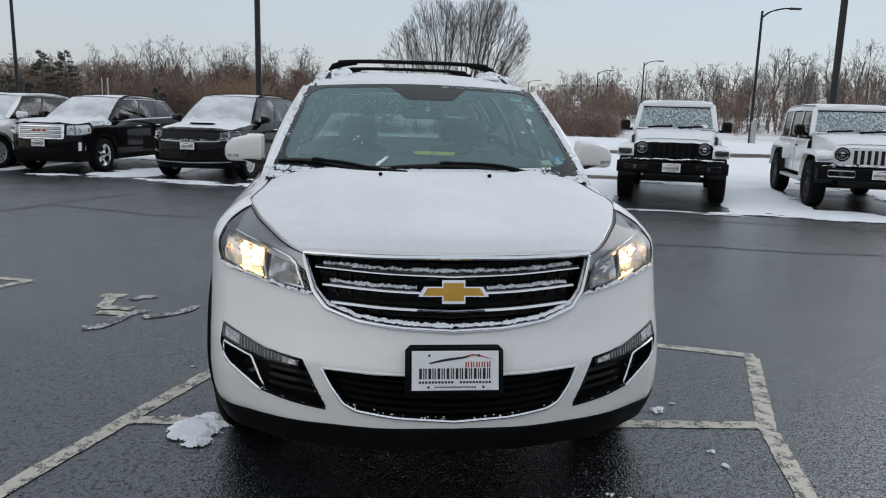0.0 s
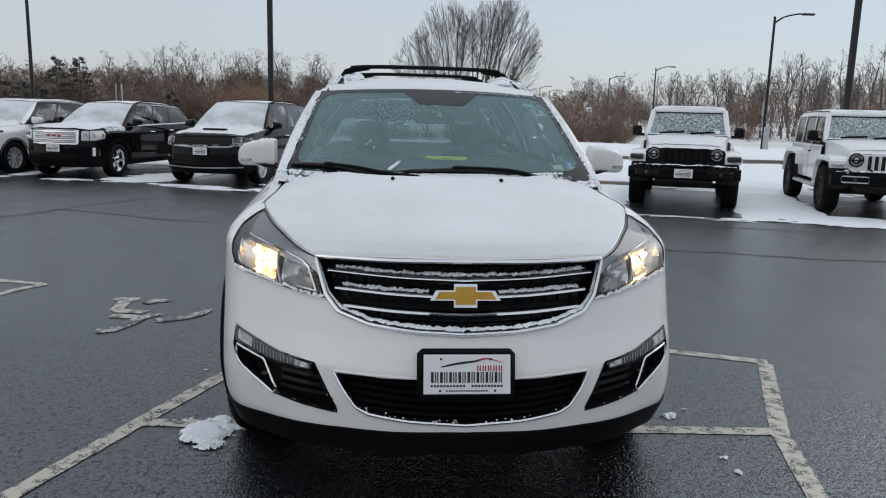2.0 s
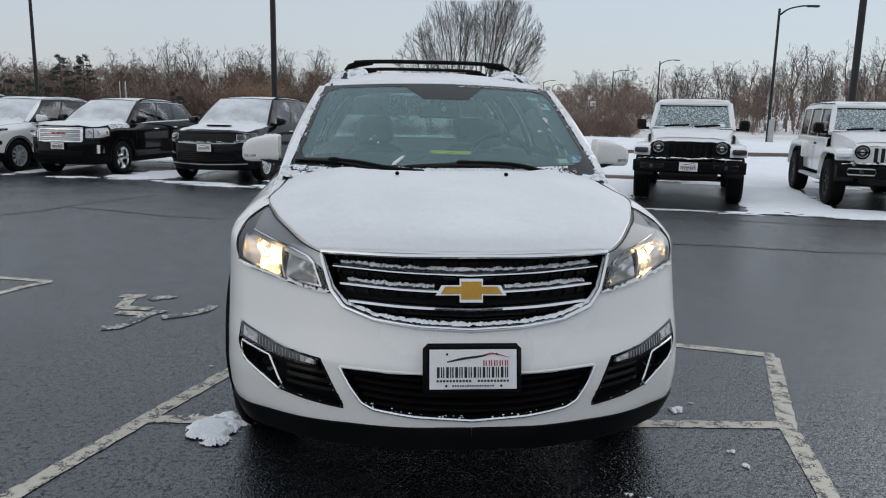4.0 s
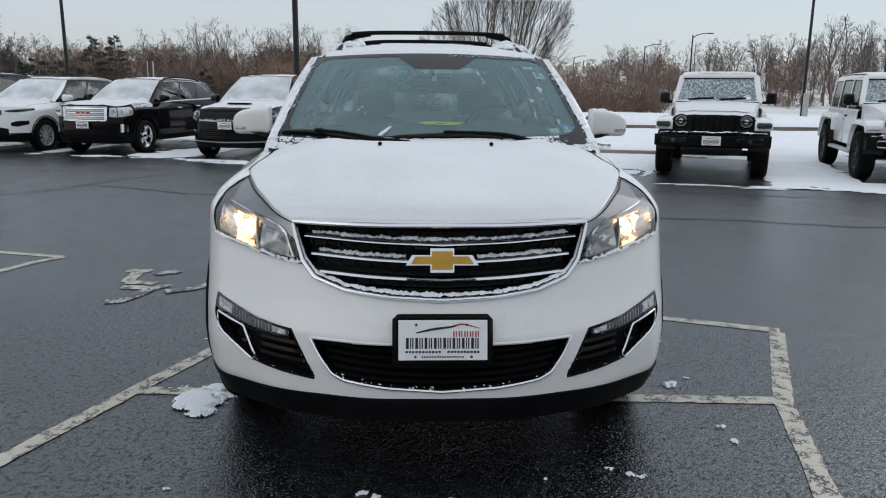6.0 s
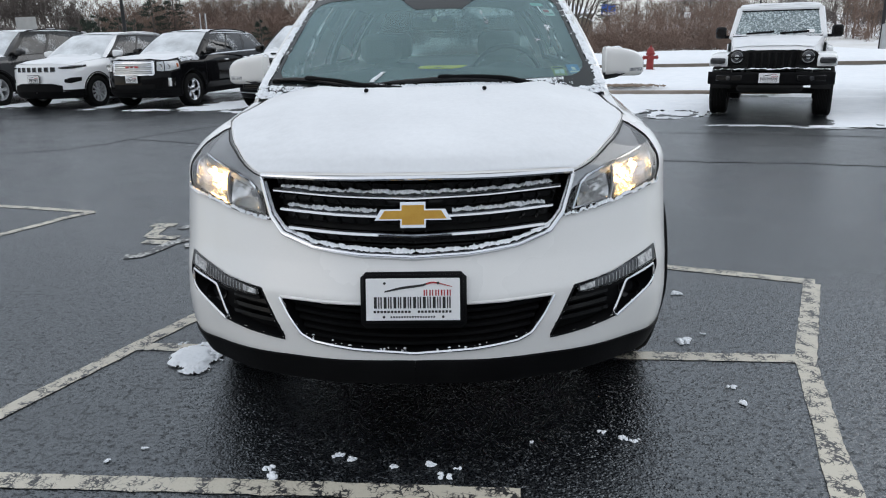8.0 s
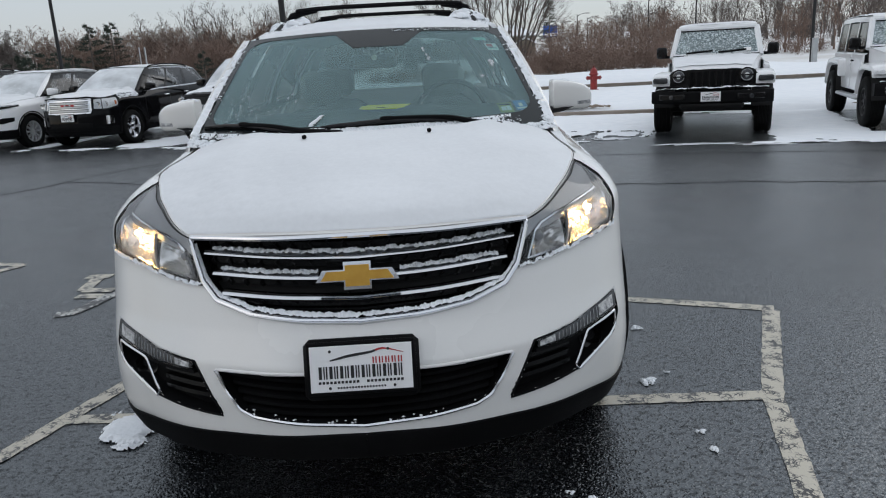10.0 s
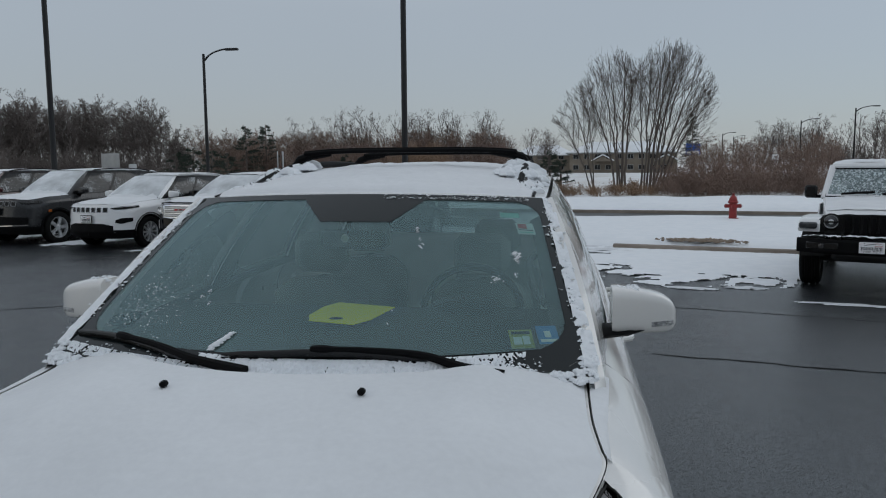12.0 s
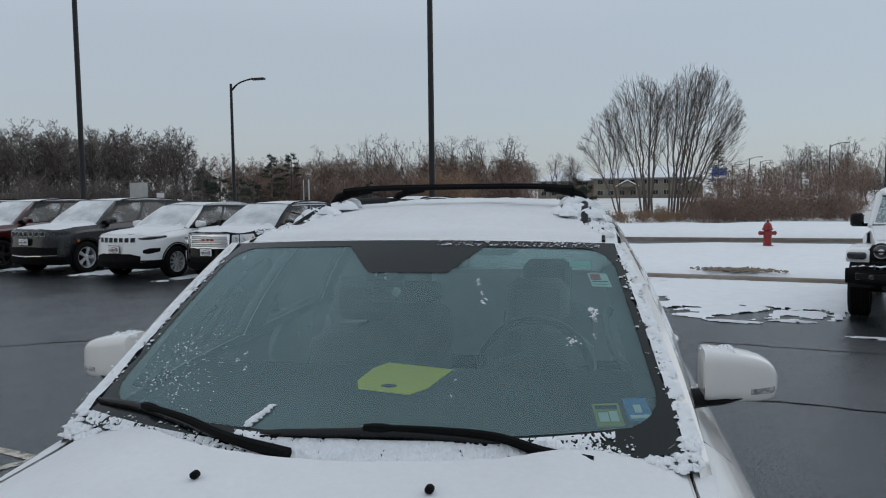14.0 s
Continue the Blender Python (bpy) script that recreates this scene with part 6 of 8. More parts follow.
hole = link("hole", Mesh().prism([(0.022 * math.cos(a), 0.016 * math.sin(a)) for a in np.linspace(0, 2 * np.pi, 18, endpoint=False)], (0.0035, 0.005), "z"), M_DARK, tg)
hole.matrix_basis = pose(-0.012, -0.088, 0)


def sticker(name, s, t, w, h, material, label, bars):
    o, px, py = CAB.screen(np.array(s), np.array(t), -0.006), CAB.screen(np.array(s + 0.01), np.array(t), -0.006), CAB.screen(np.array(s), np.array(t + 0.01), -0.006)
    ex, ey = Vector(px - o).normalized(), Vector(py - o).normalized()
    ez = ex.cross(ey)
    m = Matrix(((ex[0], ey[0], ez[0], o[0]), (ex[1], ey[1], ez[1], o[1]), (ex[2], ey[2], ez[2], o[2]), (0, 0, 0, 1)))
    st = link(name, Mesh().box(-w / 2, w / 2, -h / 2, h / 2, 0, 0.001), material)
    st.matrix_basis = m
    tagged(st, label, "sticker")
    for x0, x1, y0, y1, mt in bars:
        link("print_bar", Mesh().box(w * x0, w * x1, h * y0, h * y1, 0.001, 0.002), mt, st)


sticker("sticker", 0.782, 0.158, 0.068, 0.072, M_STKR_Y, "small olive service sticker inside the windscreen", [(-0.4, 0.4, 0.25, 0.4, M_INK), (-0.35, 0.0, -0.3, 0.1, M_STKR_W), (0.05, 0.35, -0.3, 0.15, M_STKR_W)])
sticker("sticker", 0.876, 0.168, 0.062, 0.072, M_STKR_B, "small blue round-topped service sticker inside the windscreen", [(-0.4, 0.4, -0.4, -0.25, M_STKR_W), (-0.15, 0.15, -0.15, 0.2, M_STKR_W)])
sticker("sticker", 0.862, 0.769, 0.062, 0.070, M_STKR_W, "white price sticker with red lines on the windscreen", [(-0.4, 0.1, 0.0, 0.4, M_REDINK), (-0.4, 0.4, -0.15, -0.1, M_INK), (-0.4, 0.4, -0.35, -0.3, M_STKR_G)])
sticker("sticker", 0.795, 0.865, 0.068, 0.030, M_STKR_G, "small green tinted sticker at the windscreen's head", [])

# snow on the car
snow_sheet("snow_layer", bonnet, (-0.99, 0.99), (0.015, 1.0), 90, 90, lambda s, t: 0.72 - 6.0 * max(0, 0.10 - t) - 9 * max(0, abs(s) - 0.95), 0.009, 3.0, "thin smooth layer of snow on the bonnet")


def wing_fn(a, b, o=0.0):
    a, b = np.broadcast_arrays(np.asarray(a, float), np.asarray(b, float))
    k, q = np.linspace(0, 1, 40), np.abs(a)
    p = np.stack([np.interp(b, k, EDGE[:, j]) * (1 - q) + np.interp(b, k, WING[:, j]) * q for j in range(3)], -1)
    p[..., 2] += o + 0.004 - 0.010 * q * q
    p[..., 0] += 0.012 * q
    return p * np.stack([np.sign(a), np.ones_like(a), np.ones_like(a)], -1)


for sgn in (-1, 1):
    snow_sheet("snow_layer", wing_fn, (sgn * 0.06, sgn * 1.0), (0.52, 1.0), 10, 80, lambda a, b: 0.55 - 2.0 * max(0, abs(a) - 0.75), 0.006, 4.0 + sgn, "thin snow along the top of a front wing")
snow_sheet("snow_layer", CAB.top, (-0.92, 0.92), (0.012, 0.98), 80, 90, lambda s, t: 0.8 - 5 * max(0, 0.03 - t) * 10 - 4 * max(0, abs(s) - 0.86), 0.022, 9.0, "snow layer covering the car roof")


def cowl_fn(s, t, o=0.0):
    s, t = np.broadcast_arrays(np.asarray(s, float), np.asarray(t, float))
    a = np.stack([np.interp(s, cs, c0[:, j]) for j in range(3)], -1)
    b = np.stack([np.interp(s, cs, c1[:, j]) for j in range(3)], -1)
    return a + (b - a) * t[..., None] + np.array([0, 0.0, o - 0.014])


snow_sheet("snow_crust", cowl_fn, (-0.80, 0.86), (0.02, 0.95), 150, 22, lambda s, t: 0.16 - 0.5 * max(0, abs(s - 0.1) - 0.5), 0.024, 2.5, "crusty snow lying on the cowl below the wipers", None, M_CRUST)
rk = random.Random(15)
for sgn in (-1, 1):
    snow_sheet("snow_strip", lambda a, b, o: CAB.screen(a * sgn, b, 0.003 + o), (0.98, 1.032), (0.0, 1.0), 10, 260, lambda a, b: 0.10 + 0.55 * noise.noise(Vector((a * 30, b * 26, sgn * 4))) + 0.12 * (1 - b), 0.016, 5.5, "ragged strip of snow along the windscreen pillar", None, M_SNOW)
rr = random.Random(5)


def crust(name, pts, width, thick, cover, seed, label, lean=0.0, material=None, m=9):
    """A rough strip of frozen snow along pts, width deep away from the front, broken where cover fails."""
    n = len(pts)
    g, keep = np.zeros((n, m, 3)), np.zeros((n, m))
    for i, p in enumerate(pts):
        for j in range(m):
            b = j / (m - 1)
            v = Vector((p[0], p[1] + width * b, p[2]))
            rough = 0.45 * noise.noise(v * 22 + Vector((seed, 0, 0))) + 0.55 * noise.noise(v * 75) + 0.5 * noise.noise(v * 190)
            h = (cover(p[0]) + rough) * math.sin(math.pi * min(1, 0.12 + 0.9 * b)) ** 0.6
            keep[i, j] = h
            g[i, j] = (p[0] + 0.0015 * noise.noise(v * 160), v[1] + 0.0025 * noise.noise(v * 120 + Vector((5, 0, 0))), p[2] + lean * b + thick * max(-0.1, min(h, 1.1)))
    k = (keep[:-1, :-1] + keep[1:, 1:] + keep[1:, :-1] + keep[:-1, 1:]) > 0
    tagged(link(name, Mesh().grid(g, keep=k), material or M_CRUST), label, "snow", kind="stuff")


for s0, s1, t0, w, lift, cov in ((-0.38, 0.78, 0.010, 0.060, 0.040, 0.48), (-0.95, -0.40, 0.005, 0.035, 0.023, 0.30)):
    path = CAB.screen(np.linspace(s0, s1, 420), np.full(420, t0), 0.006)
    crust("snow_crust", path, w, 0.013, lambda x: cov - (4 * max(0, abs(x - 0.16) - 0.34) if s0 > -0.5 else 0), 6.0 + s0, "crusty snow caught below the wipers", lift, M_SNOW, 26)
pk = []
for _ in range(420):
    a, b = rk.uniform(-0.9, 0.84), rk.uniform(-0.02, 0.075)
    pk.append((tuple(CAB.screen(np.array(a), np.array(b), 0.004)), 0.001 + 0.004 * rk.random() ** 2))
clumps("snow_bits", pk, "loose bits of snow below the wipers", 16, None, M_SNOW, 5)
for half, z, gap in ((0.478, 0.932, 0.0), (0.452, 0.870, 0.13)):
    for x0, x1 in ((-half, half),) if gap == 0 else ((-half, -gap), (gap, half)):
        xs4 = np.linspace(x0, x1, int((x1 - x0) * 420))
        path = [(x, front_y(x, z) + 0.008, z + 0.005 - 0.014 * (1 - abs(x) / half)) for x in xs4]
        crust("snow_crust", path, 0.042, 0.016, lambda x: 0.75 - 0.25 * abs(x), z * 50, "grey crusty snow caught on the grille bars")
low_pts = BODY.line([(-0.545, 0.945), (-0.507, 0.842), (-0.465, 0.792), (-0.35, 0.758), (-0.18, 0.741), (0, 0.734), (0.18, 0.741), (0.35, 0.758), (0.465, 0.792), (0.507, 0.842), (0.545, 0.945)], 1, 0.006, 560, closed=False)
crust("snow_crust", [(p[0] * 0.99, p[1] + 0.002, p[2] + 0.004) for p in low_pts], 0.034, 0.015, lambda x: 0.75 - 1.2 * max(0, abs(x) - 0.40), 8.0, "crusty snow along the grille surround", 0.004, M_SNOW)
for sgn in (-1, 1):
    path = []
    for x in np.linspace(0.515, 0.90, 200):
        z = np.interp(x, *LAMP_LO)
        p = BODY.s(BODY.at_x(x), z - 0.004, sgn, 0.012)
        path.append((p[0], p[1], p[2]))
    crust("snow_crust", path, 0.022, 0.020, lambda x: 0.45 + 0.25 * smooth(abs(x), 0.6, 0.8), 3.0 + sgn, "crusty snow below a headlamp", 0.002, M_SNOW)
pl = []
for p in trim:
    if rr.random() < 0.4 and abs(p[0]) < 0.40:
        pl.append(((p[0] + rr.uniform(-0.015, 0.015), p[1] + rr.uniform(0.0, 0.02), p[2] + rr.uniform(0.004, 0.010)), rr.uniform(0.0015, 0.005)))
clumps("snow_bits", pl, "bits of snow on the lower grille trim", 6)
pl = []
for t in np.linspace(0.0, 1.0, 900):
    for sgn in (-1, 1):
        p = CAB.screen(np.array(sgn * (1.0 + rr.gauss(0, 0.02))), np.array(t), 0.004)
        if rr.random() < 0.35:
            pl.append((tuple(p), 0.001 + 0.0055 * rr.random() ** 2))
for s in np.linspace(-0.86, 0.8, 420):
    tt = rr.uniform(0.0, 0.04)
    p = CAB.screen(np.array(s), np.array(tt), 0.005)
    if rr.random() < 0.8:
        pl.append((tuple(p), rr.uniform(0.003, 0.008)))
for _ in range(500):
    k, q = rr.randrange(33), rr.uniform(0.1, 0.95)
    if abs(cs[k]) < 0.80:
        p = lerp(c0[k], c1[k], q) + np.array([rr.uniform(-0.03, 0.03), 0, -0.016 + rr.uniform(0, 0.008)])
        if noise.noise(Vector((p[0] * 4, p[1] * 9, 2))) > -0.15:
            pl.append((tuple(p), rr.uniform(0.004, 0.009)))
for s in np.linspace(0.15, 0.9, 240):
    p = CAB.screen(np.array(s), np.array(rr.uniform(0.96, 1.0)), 0.004)
    pl.append((tuple(p), 0.001 + 0.003 * rr.random() ** 2))
for s, t, z in ((0.80, 0.585, 0.022), (0.802, 0.57, 0.022), (0.797, 0.555, 0.014), (0.70, 0.445, 0.014), (0.715, 0.45, 0.012), (0.79, 0.47, 0.010), (0.355, 0.75, 0.010), (0.36, 0.73, 0.008), (0.375, 0.68, 0.009), (0.385, 0.64, 0.012), (-0.48, 0.37, 0.008), (-0.5, 0.34, 0.008), (-0.45, 0.31, 0.008), (0.30, 0.24, 0.004), (0.31, 0.30, 0.004)):
    for _ in range(12):
        pl.append((tuple(CAB.screen(np.array(s + rr.gauss(0, z * 0.45)), np.array(t + rr.gauss(0, z * 0.6)), 0.002)), z * rr.uniform(0.10, 0.34)))
for _ in range(90):
    k = rr.random()
    p = CAB.screen(np.array(-0.338 + 0.066 * k + rr.gauss(0, 0.006)), np.array(0.104 + 0.082 * k), 0.003)
    pl.append((tuple(p), rr.uniform(0.004, 0.010) * (1.15 - 0.6 * k)))
for _ in range(420):
    s, t = -0.74 + rr.gauss(0, 0.10), 0.27 + rr.gauss(0, 0.11)
    pl.append((tuple(CAB.screen(np.array(max(-0.92, s)), np.array(t), 0.0005)), 0.0008 + 0.0020 * rr.random() ** 2))
clumps("snow_bits", pl, "bits of snow along the windscreen edges and wipers", 8, n=6)
pl = []
for sgn in (-1, 1):
    for _ in range(60):
        p = CAB.top(np.array(sgn * rr.uniform(0.80, 0.96)), np.array(rr.uniform(0.05, 0.42)))
        pl.append((tuple(p), rr.uniform(0.012, 0.032)))
    for _ in range(70):
        p = CAB.screen(np.array(sgn * rr.uniform(0.87, 1.01)), np.array(rr.uniform(-0.06, -0.005)), 0.002)
        pl.append((tuple(p), rr.uniform(0.006, 0.014)))
    for _ in range(26):
        p = CAB.screen(np.array(sgn * rr.uniform(0.97, 1.015)), np.array(rr.uniform(-0.03, 0.045)), 0.003)
        pl.append((tuple(p), rr.uniform(0.006, 0.014)))
    for _ in range(26):
        p = CAB.top(np.array(sgn * rr.uniform(0.72, 0.86)), np.array(rr.uniform(0.28, 0.36)))
        pl.append((tuple(p + np.array([0, 0, rr.uniform(0.0, 0.045)])), rr.uniform(0.018, 0.045)))
    for _ in range(44):
        f = rr.uniform(0.15, 0.31)
        p = CAB.top(np.array(sgn * (0.83 + rr.uniform(-0.03, 0.03))), np.array(f))
        pl.append((tuple(p + np.array([0, 0, 0.034 * min(1, (f - 0.13) / 0.12)])), rr.uniform(0.016, 0.032)))
    for _ in range(14):
        pl.append(((sgn * (0.945 + rr.uniform(-0.04, 0.03)), 1.752 + rr.uniform(-0.035, 0.035), 1.356), rr.uniform(0.009, 0.018)))
for sgn in (-1, 1):
    for _ in range(34):
        p = CAB.top(np.array(sgn * rr.uniform(0.68, 0.95)), np.array(rr.uniform(0.17, 0.34)))
        pl.append((tuple(p + np.array([0, 0, rr.uniform(0.0, 0.03)])), rr.uniform(0.018, 0.055)))
clumps("snow_lumps", pl, "lumps of snow on the roof edges and door mirrors", 12)

# the car stands a degree askew, with all that lies on it
ASKEW = Matrix.Translation((0, 0.1, 0)) @ Matrix.Rotation(radians(1.1), 4, "Z") @ Matrix.Translation((0, -0.1, 0))
for ob in list(scene.objects):
    if ob not in before_car and ob.parent is None:
        ob.matrix_basis = ASKEW @ ob.matrix_basis

# ---------------------------------------------------------------- parked cars


def suv(name, label, m, L, W, H, paint, clad, hood, rim, spokes, plan_nose=0.33, belt=1.02, screen_y=(1.35, 1.28), rails=True, group="parked cars", wb=2.85, fo=0.92, wr=0.36, screen=M_FROSTED, edge=None, bare=0.15):
    """A parked sport utility car with its cabin, wheels, mirrors and rails; its front end is added by the caller."""
    c = thing(name, label, "car", m, group)
    w = W / 2
    n = plan_nose
    sh = Shell(
        plan=[(0, 0, hood), (w * 0.35, 0.025, hood), (w * 0.62, 0.095, hood - 0.005), (w * 0.82, 0.22, hood - 0.015), (w * 0.93, n + 0.09, hood + 0.005), (w * 0.975, 0.66, hood + 0.04), (w * 0.99, 0.9, hood + 0.05), (w, 1.4, belt), (w, L * 0.5, belt + 0.03), (w * 0.99, L * 0.8, belt + 0.06), (w * 0.95, L - 0.25, belt + 0.08), (w * 0.75, L - 0.04, belt + 0.08), (0, L, belt + 0.08)],
        rake=[0.2, 0.3, 0.4, 0.6, hood - 0.08, hood, hood + 0.06], rake_out=[0.10, 0.03, 0.0, 0.01, 0.05, 0.09, 0.18],
        fade=(0.3, 0.9), ramp=(w * 0.6, w * 0.95), shrink=[(0, 0.12), (1.2, 0.12), (1.8, 0.06), (L, 0.06)],
        arches=[(fo, wr, wr + 0.055), (fo + wb, wr, wr + 0.055)], sill=(0.34, 0.34))
    cb = Cabin(sh, wsb=(w * 0.82, screen_y[0], belt + 0.03, screen_y[1] - 0.08, belt + 0.05), wst=(w * 0.64, screen_y[0] + 0.78, H - 0.07, screen_y[0] + 0.68, H - 0.05), roof=(w * 0.64, L - 0.42, H - 0.07, 0.05, w * 0.68), belt=(screen_y[0] + 0.02, L - 0.40), bulge=0.04)
    lower_parts(c, sh, paint, clad, doors=[screen_y[0] + 0.12, screen_y[0] + 1.15, screen_y[0] + 2.05], step=0.05, nz=10)
    cabin_parts(c, cb, paint, M_PARKGL, screen, panes=[(0.05, 0.33), (0.36, 0.64), (0.68, 0.95)])
    link("cabin_fill", Mesh().box(-w * 0.6, w * 0.6, screen_y[0] + 0.5, L - 0.5, 0.5, belt + 0.22, 0.1), M_DASH, c)
    for s in (-1, 1):
        for y in (fo, fo + wb):
            wheel(c, s * (w - 0.125), y, wr, 0.235, rim, s, spokes)
        door_mirror(c, w + 0.06, screen_y[0] + 0.20, belt + 0.10, paint if paint is not M_BLACKP else M_GLOSSBLK, s, 0.20, 0.15, 0.14)
        if rails:
            p = cb.top(np.full(20, 0.9 * s), np.linspace(0.1, 0.9, 20))
            p[:, 2] += 0.045 * np.sin(np.linspace(0, np.pi, 20)) ** 0.4
            link("roof_rail", Mesh().tube(p, 0.016, 6), M_PLAS if paint is not M_WHITE2 else M_SATIN, c)
        k = np.linspace(0.03, 0.97, 26)
        if edge:
            link("window_trim", Mesh().tube(cb.side(k, np.full(26, 0.0), s) + (s * 0.006, 0, 0), 0.017, 5), edge, c)
            link("window_trim", Mesh().tube(cb.side(k, np.full(26, 0.97), s) + (s * 0.006, 0, 0), 0.014, 5), edge, c)
    # bonnet
    eu = np.linspace(float(sh.at_x(w * 0.66)), float(sh.at_y(screen_y[0] + 0.02)), 24)
    e = sh.s(eu, sh.top(eu))
    mid = spl([(0, 0.085, hood), (0, 0.2, hood + 0.04), (0, 0.6, hood + 0.07), (0, screen_y[1] - 0.06, belt + 0.045)], 24)

    def bon(s, t, out=0.0):
        s, t = np.broadcast_arrays(np.asarray(s, float), np.asarray(t, float))
        k = np.linspace(0, 1, 24)
        a = np.stack([np.interp(t, k, e[:, j]) for j in range(3)], -1)
        b = np.stack([np.interp(t, k, mid[:, j]) for j in range(3)], -1)
        q = np.abs(s)
        return np.stack([s * a[..., 0], b[..., 1] + (a[..., 1] - b[..., 1]) * q**2, b[..., 2] + (a[..., 2] - b[..., 2]) * q**3 + 0.003 + out + 0.012 * np.exp(-(((q - 0.6) / 0.12) ** 2))], -1)

    link("bonnet", Mesh().grid(panel_grid(bon, (-1, 1), (0, 1), 24, 22)), paint, c)
    chin = Mesh()
    us = np.linspace(0, float(sh.at_y(0.5)), 30)
    for sg in (-1, 1):
        chin.grid(np.stack([sh.s(us, np.full(30, z), sg, o) for z, o in ((0.44, 0.003), (0.36, 0.008), (0.27, 0.0), (0.24, -0.06))]))
    link("chin", chin, clad, c)
    lab = "thin snow on the bonnet of a parked car"
    snow_sheet("snow_layer", bon, (-0.98, 0.98), (0.04, 1.0), 40, 34, lambda s, t: 0.5 - 6.0 * max(0, bare - t) - 5 * max(0, abs(s) - 0.9), 0.012, L, lab, m)
    snow_sheet("snow_layer", cb.top, (-0.92, 0.92), (0.0, 0.98), 36, 44, lambda s, t: 0.7 - 4 * max(0, abs(s) - 0.85), 0.025, L + 2, "snow on the roof of a parked car", m)
    snow_sheet("snow_layer", lambda a, b, o: cb.screen(a, b, o + 0.003), (-0.98, 0.98), (-0.02, 0.16), 60, 10, lambda s, t: 0.25 - 3.5 * t - 2.5 * max(0, abs(s) - 0.88), 0.005, L + 5, "thin snow at the foot of a windscreen", m)
    return c, sh, cb


def lamp_pair(c, sh, rows, clear=False, inner=None, name="headlamp"):
    for s in (-1, 1):
        h = link(name, sh.patch(Mesh(), rows, s, 0.016, 0.05), M_LENS if clear else M_SMOKE, c)
        h.visible_shadow = False
        mid = [(x, lo + (hi - lo) * 0.07, hi - (hi - lo) * 0.07) for x, lo, hi in rows]
        link("reflector", sh.patch(Mesh(), mid, s, 0.011, 0.02), inner or M_CLEARRIB, h)


def put(x, y, turn):
    return pose(x, y, 0, 0, 0, turn)


# black coupe-like sport utility with a wide dark grille
c, sh, cb = suv("black_suv", "black sport utility car with snow on bonnet and roof", put(-4.15, 12.85, -12), 5.1, 1.93, 1.76, M_BLACKP, M_PLAS, 1.02, M_ALLOY, 10, belt=1.12, wb=3.04, fo=0.90, wr=0.38, bare=0.26)
link("lip_strip", sh.patch(Mesh(), [(-0.80, 0.37, 0.39), (0, 0.35, 0.37), (0.80, 0.37, 0.39)], 1, 0.022, 0.05), M_SATIN, c, "thin silver lip under the bumper")
for s in (-1, 1):
    link("lamp_rim", Mesh().tube(sh.line([(0.62, 0.855), (0.78, 0.862), (0.905, 0.895), (0.91, 0.99), (0.78, 0.985), (0.62, 0.965)], s, 0.017, 40), 0.006, 5, close=True), M_CHROME, c)
link("grille", sh.patch(Mesh(), [(-0.60, 0.84, 0.97), (0, 0.80, 0.98), (0.60, 0.84, 0.97)], 1, 0.012, 0.05), M_DARK, c, "wide dark mesh grille")
link("intake", sh.patch(Mesh(), [(-0.55, 0.735, 0.770), (0, 0.715, 0.750), (0.55, 0.735, 0.770)], 1, 0.016, 0.04), M_DARK, c, "dark slot below the grille")
rw = random.Random(78)
pw = []
for _ in range(420):
    x = rw.uniform(-0.88, 0.88)
    if noise.noise(Vector((x * 5, 1.7, 0))) > -0.2:
        u = sh.at_x(abs(x))
        pw.append((tuple(sh.s(u, 0.800 + 0.03 * abs(x) + rw.gauss(0, 0.012), 1 if x > 0 else -1, 0.016)), rw.uniform(0.004, 0.012)))
clumps("snow_bits", pw, "snow caught on the bumper ledge of a black car", 33, put(-4.15, 12.85, -12), None, 5)
link("grille_bar", sh.patch(Mesh(), [(-0.62, 0.785, 0.81), (0, 0.765, 0.79), (0.62, 0.785, 0.81)], 1, 0.02, 0.05), M_SATIN, c)
link("lower_grille", sh.patch(Mesh(), [(-0.62, 0.46, 0.62), (0, 0.44, 0.62), (0.62, 0.46, 0.62)], 1, 0.010, 0.05), M_PLAS, c)
lamp_pair(c, sh, [(0.63, 0.86, 0.96), (0.78, 0.87, 0.98), (0.90, 0.90, 0.985)], True, M_OFFLAMP)
for s in (-1, 1):
    q = sh.s(sh.at_x(0.76), 0.922, s, 0.014)
    link("projector", Mesh().lathe([(0.040, 0.004), (0.043, -0.006), (0.034, -0.008), (0.024, -0.004), (0.0, -0.010)], "y", 18, tuple(q)), M_REFL, c)
for pts in ([(-0.61, 0.835), (0, 0.795), (0.61, 0.835), (0.60, 0.975), (0, 0.985), (-0.60, 0.975)], [(-0.63, 0.455), (0, 0.435), (0.63, 0.455), (0.60, 0.625), (-0.60, 0.625)]):
    link("grille_frame", Mesh().tube(sh.line(pts, 1, 0.014, 70), 0.008, 6, close=True), M_BLACKP, c)
for z in (0.48, 0.52, 0.56, 0.60):
    link("slat", sh.patch(Mesh(), [(-0.60, z - 0.006, z + 0.006), (0, z - 0.014, z - 0.002), (0.60, z - 0.006, z + 0.006)], 1, 0.013, 0.02, 2), M_GLOSSBLK, c)
for s in (-1, 1):
    link("fog_lamp", sh.patch(Mesh(), [(0.72, 0.56, 0.59), (0.86, 0.57, 0.60)], s, 0.014, 0.03), M_SATIN, c)
link("bonnet_scoop", Mesh().box(-0.25, 0.25, 0.62, 0.78, 1.11, 1.145, 0.02), M_BLACKP, c)
dealer_plate(c, -0.03, 0.70)

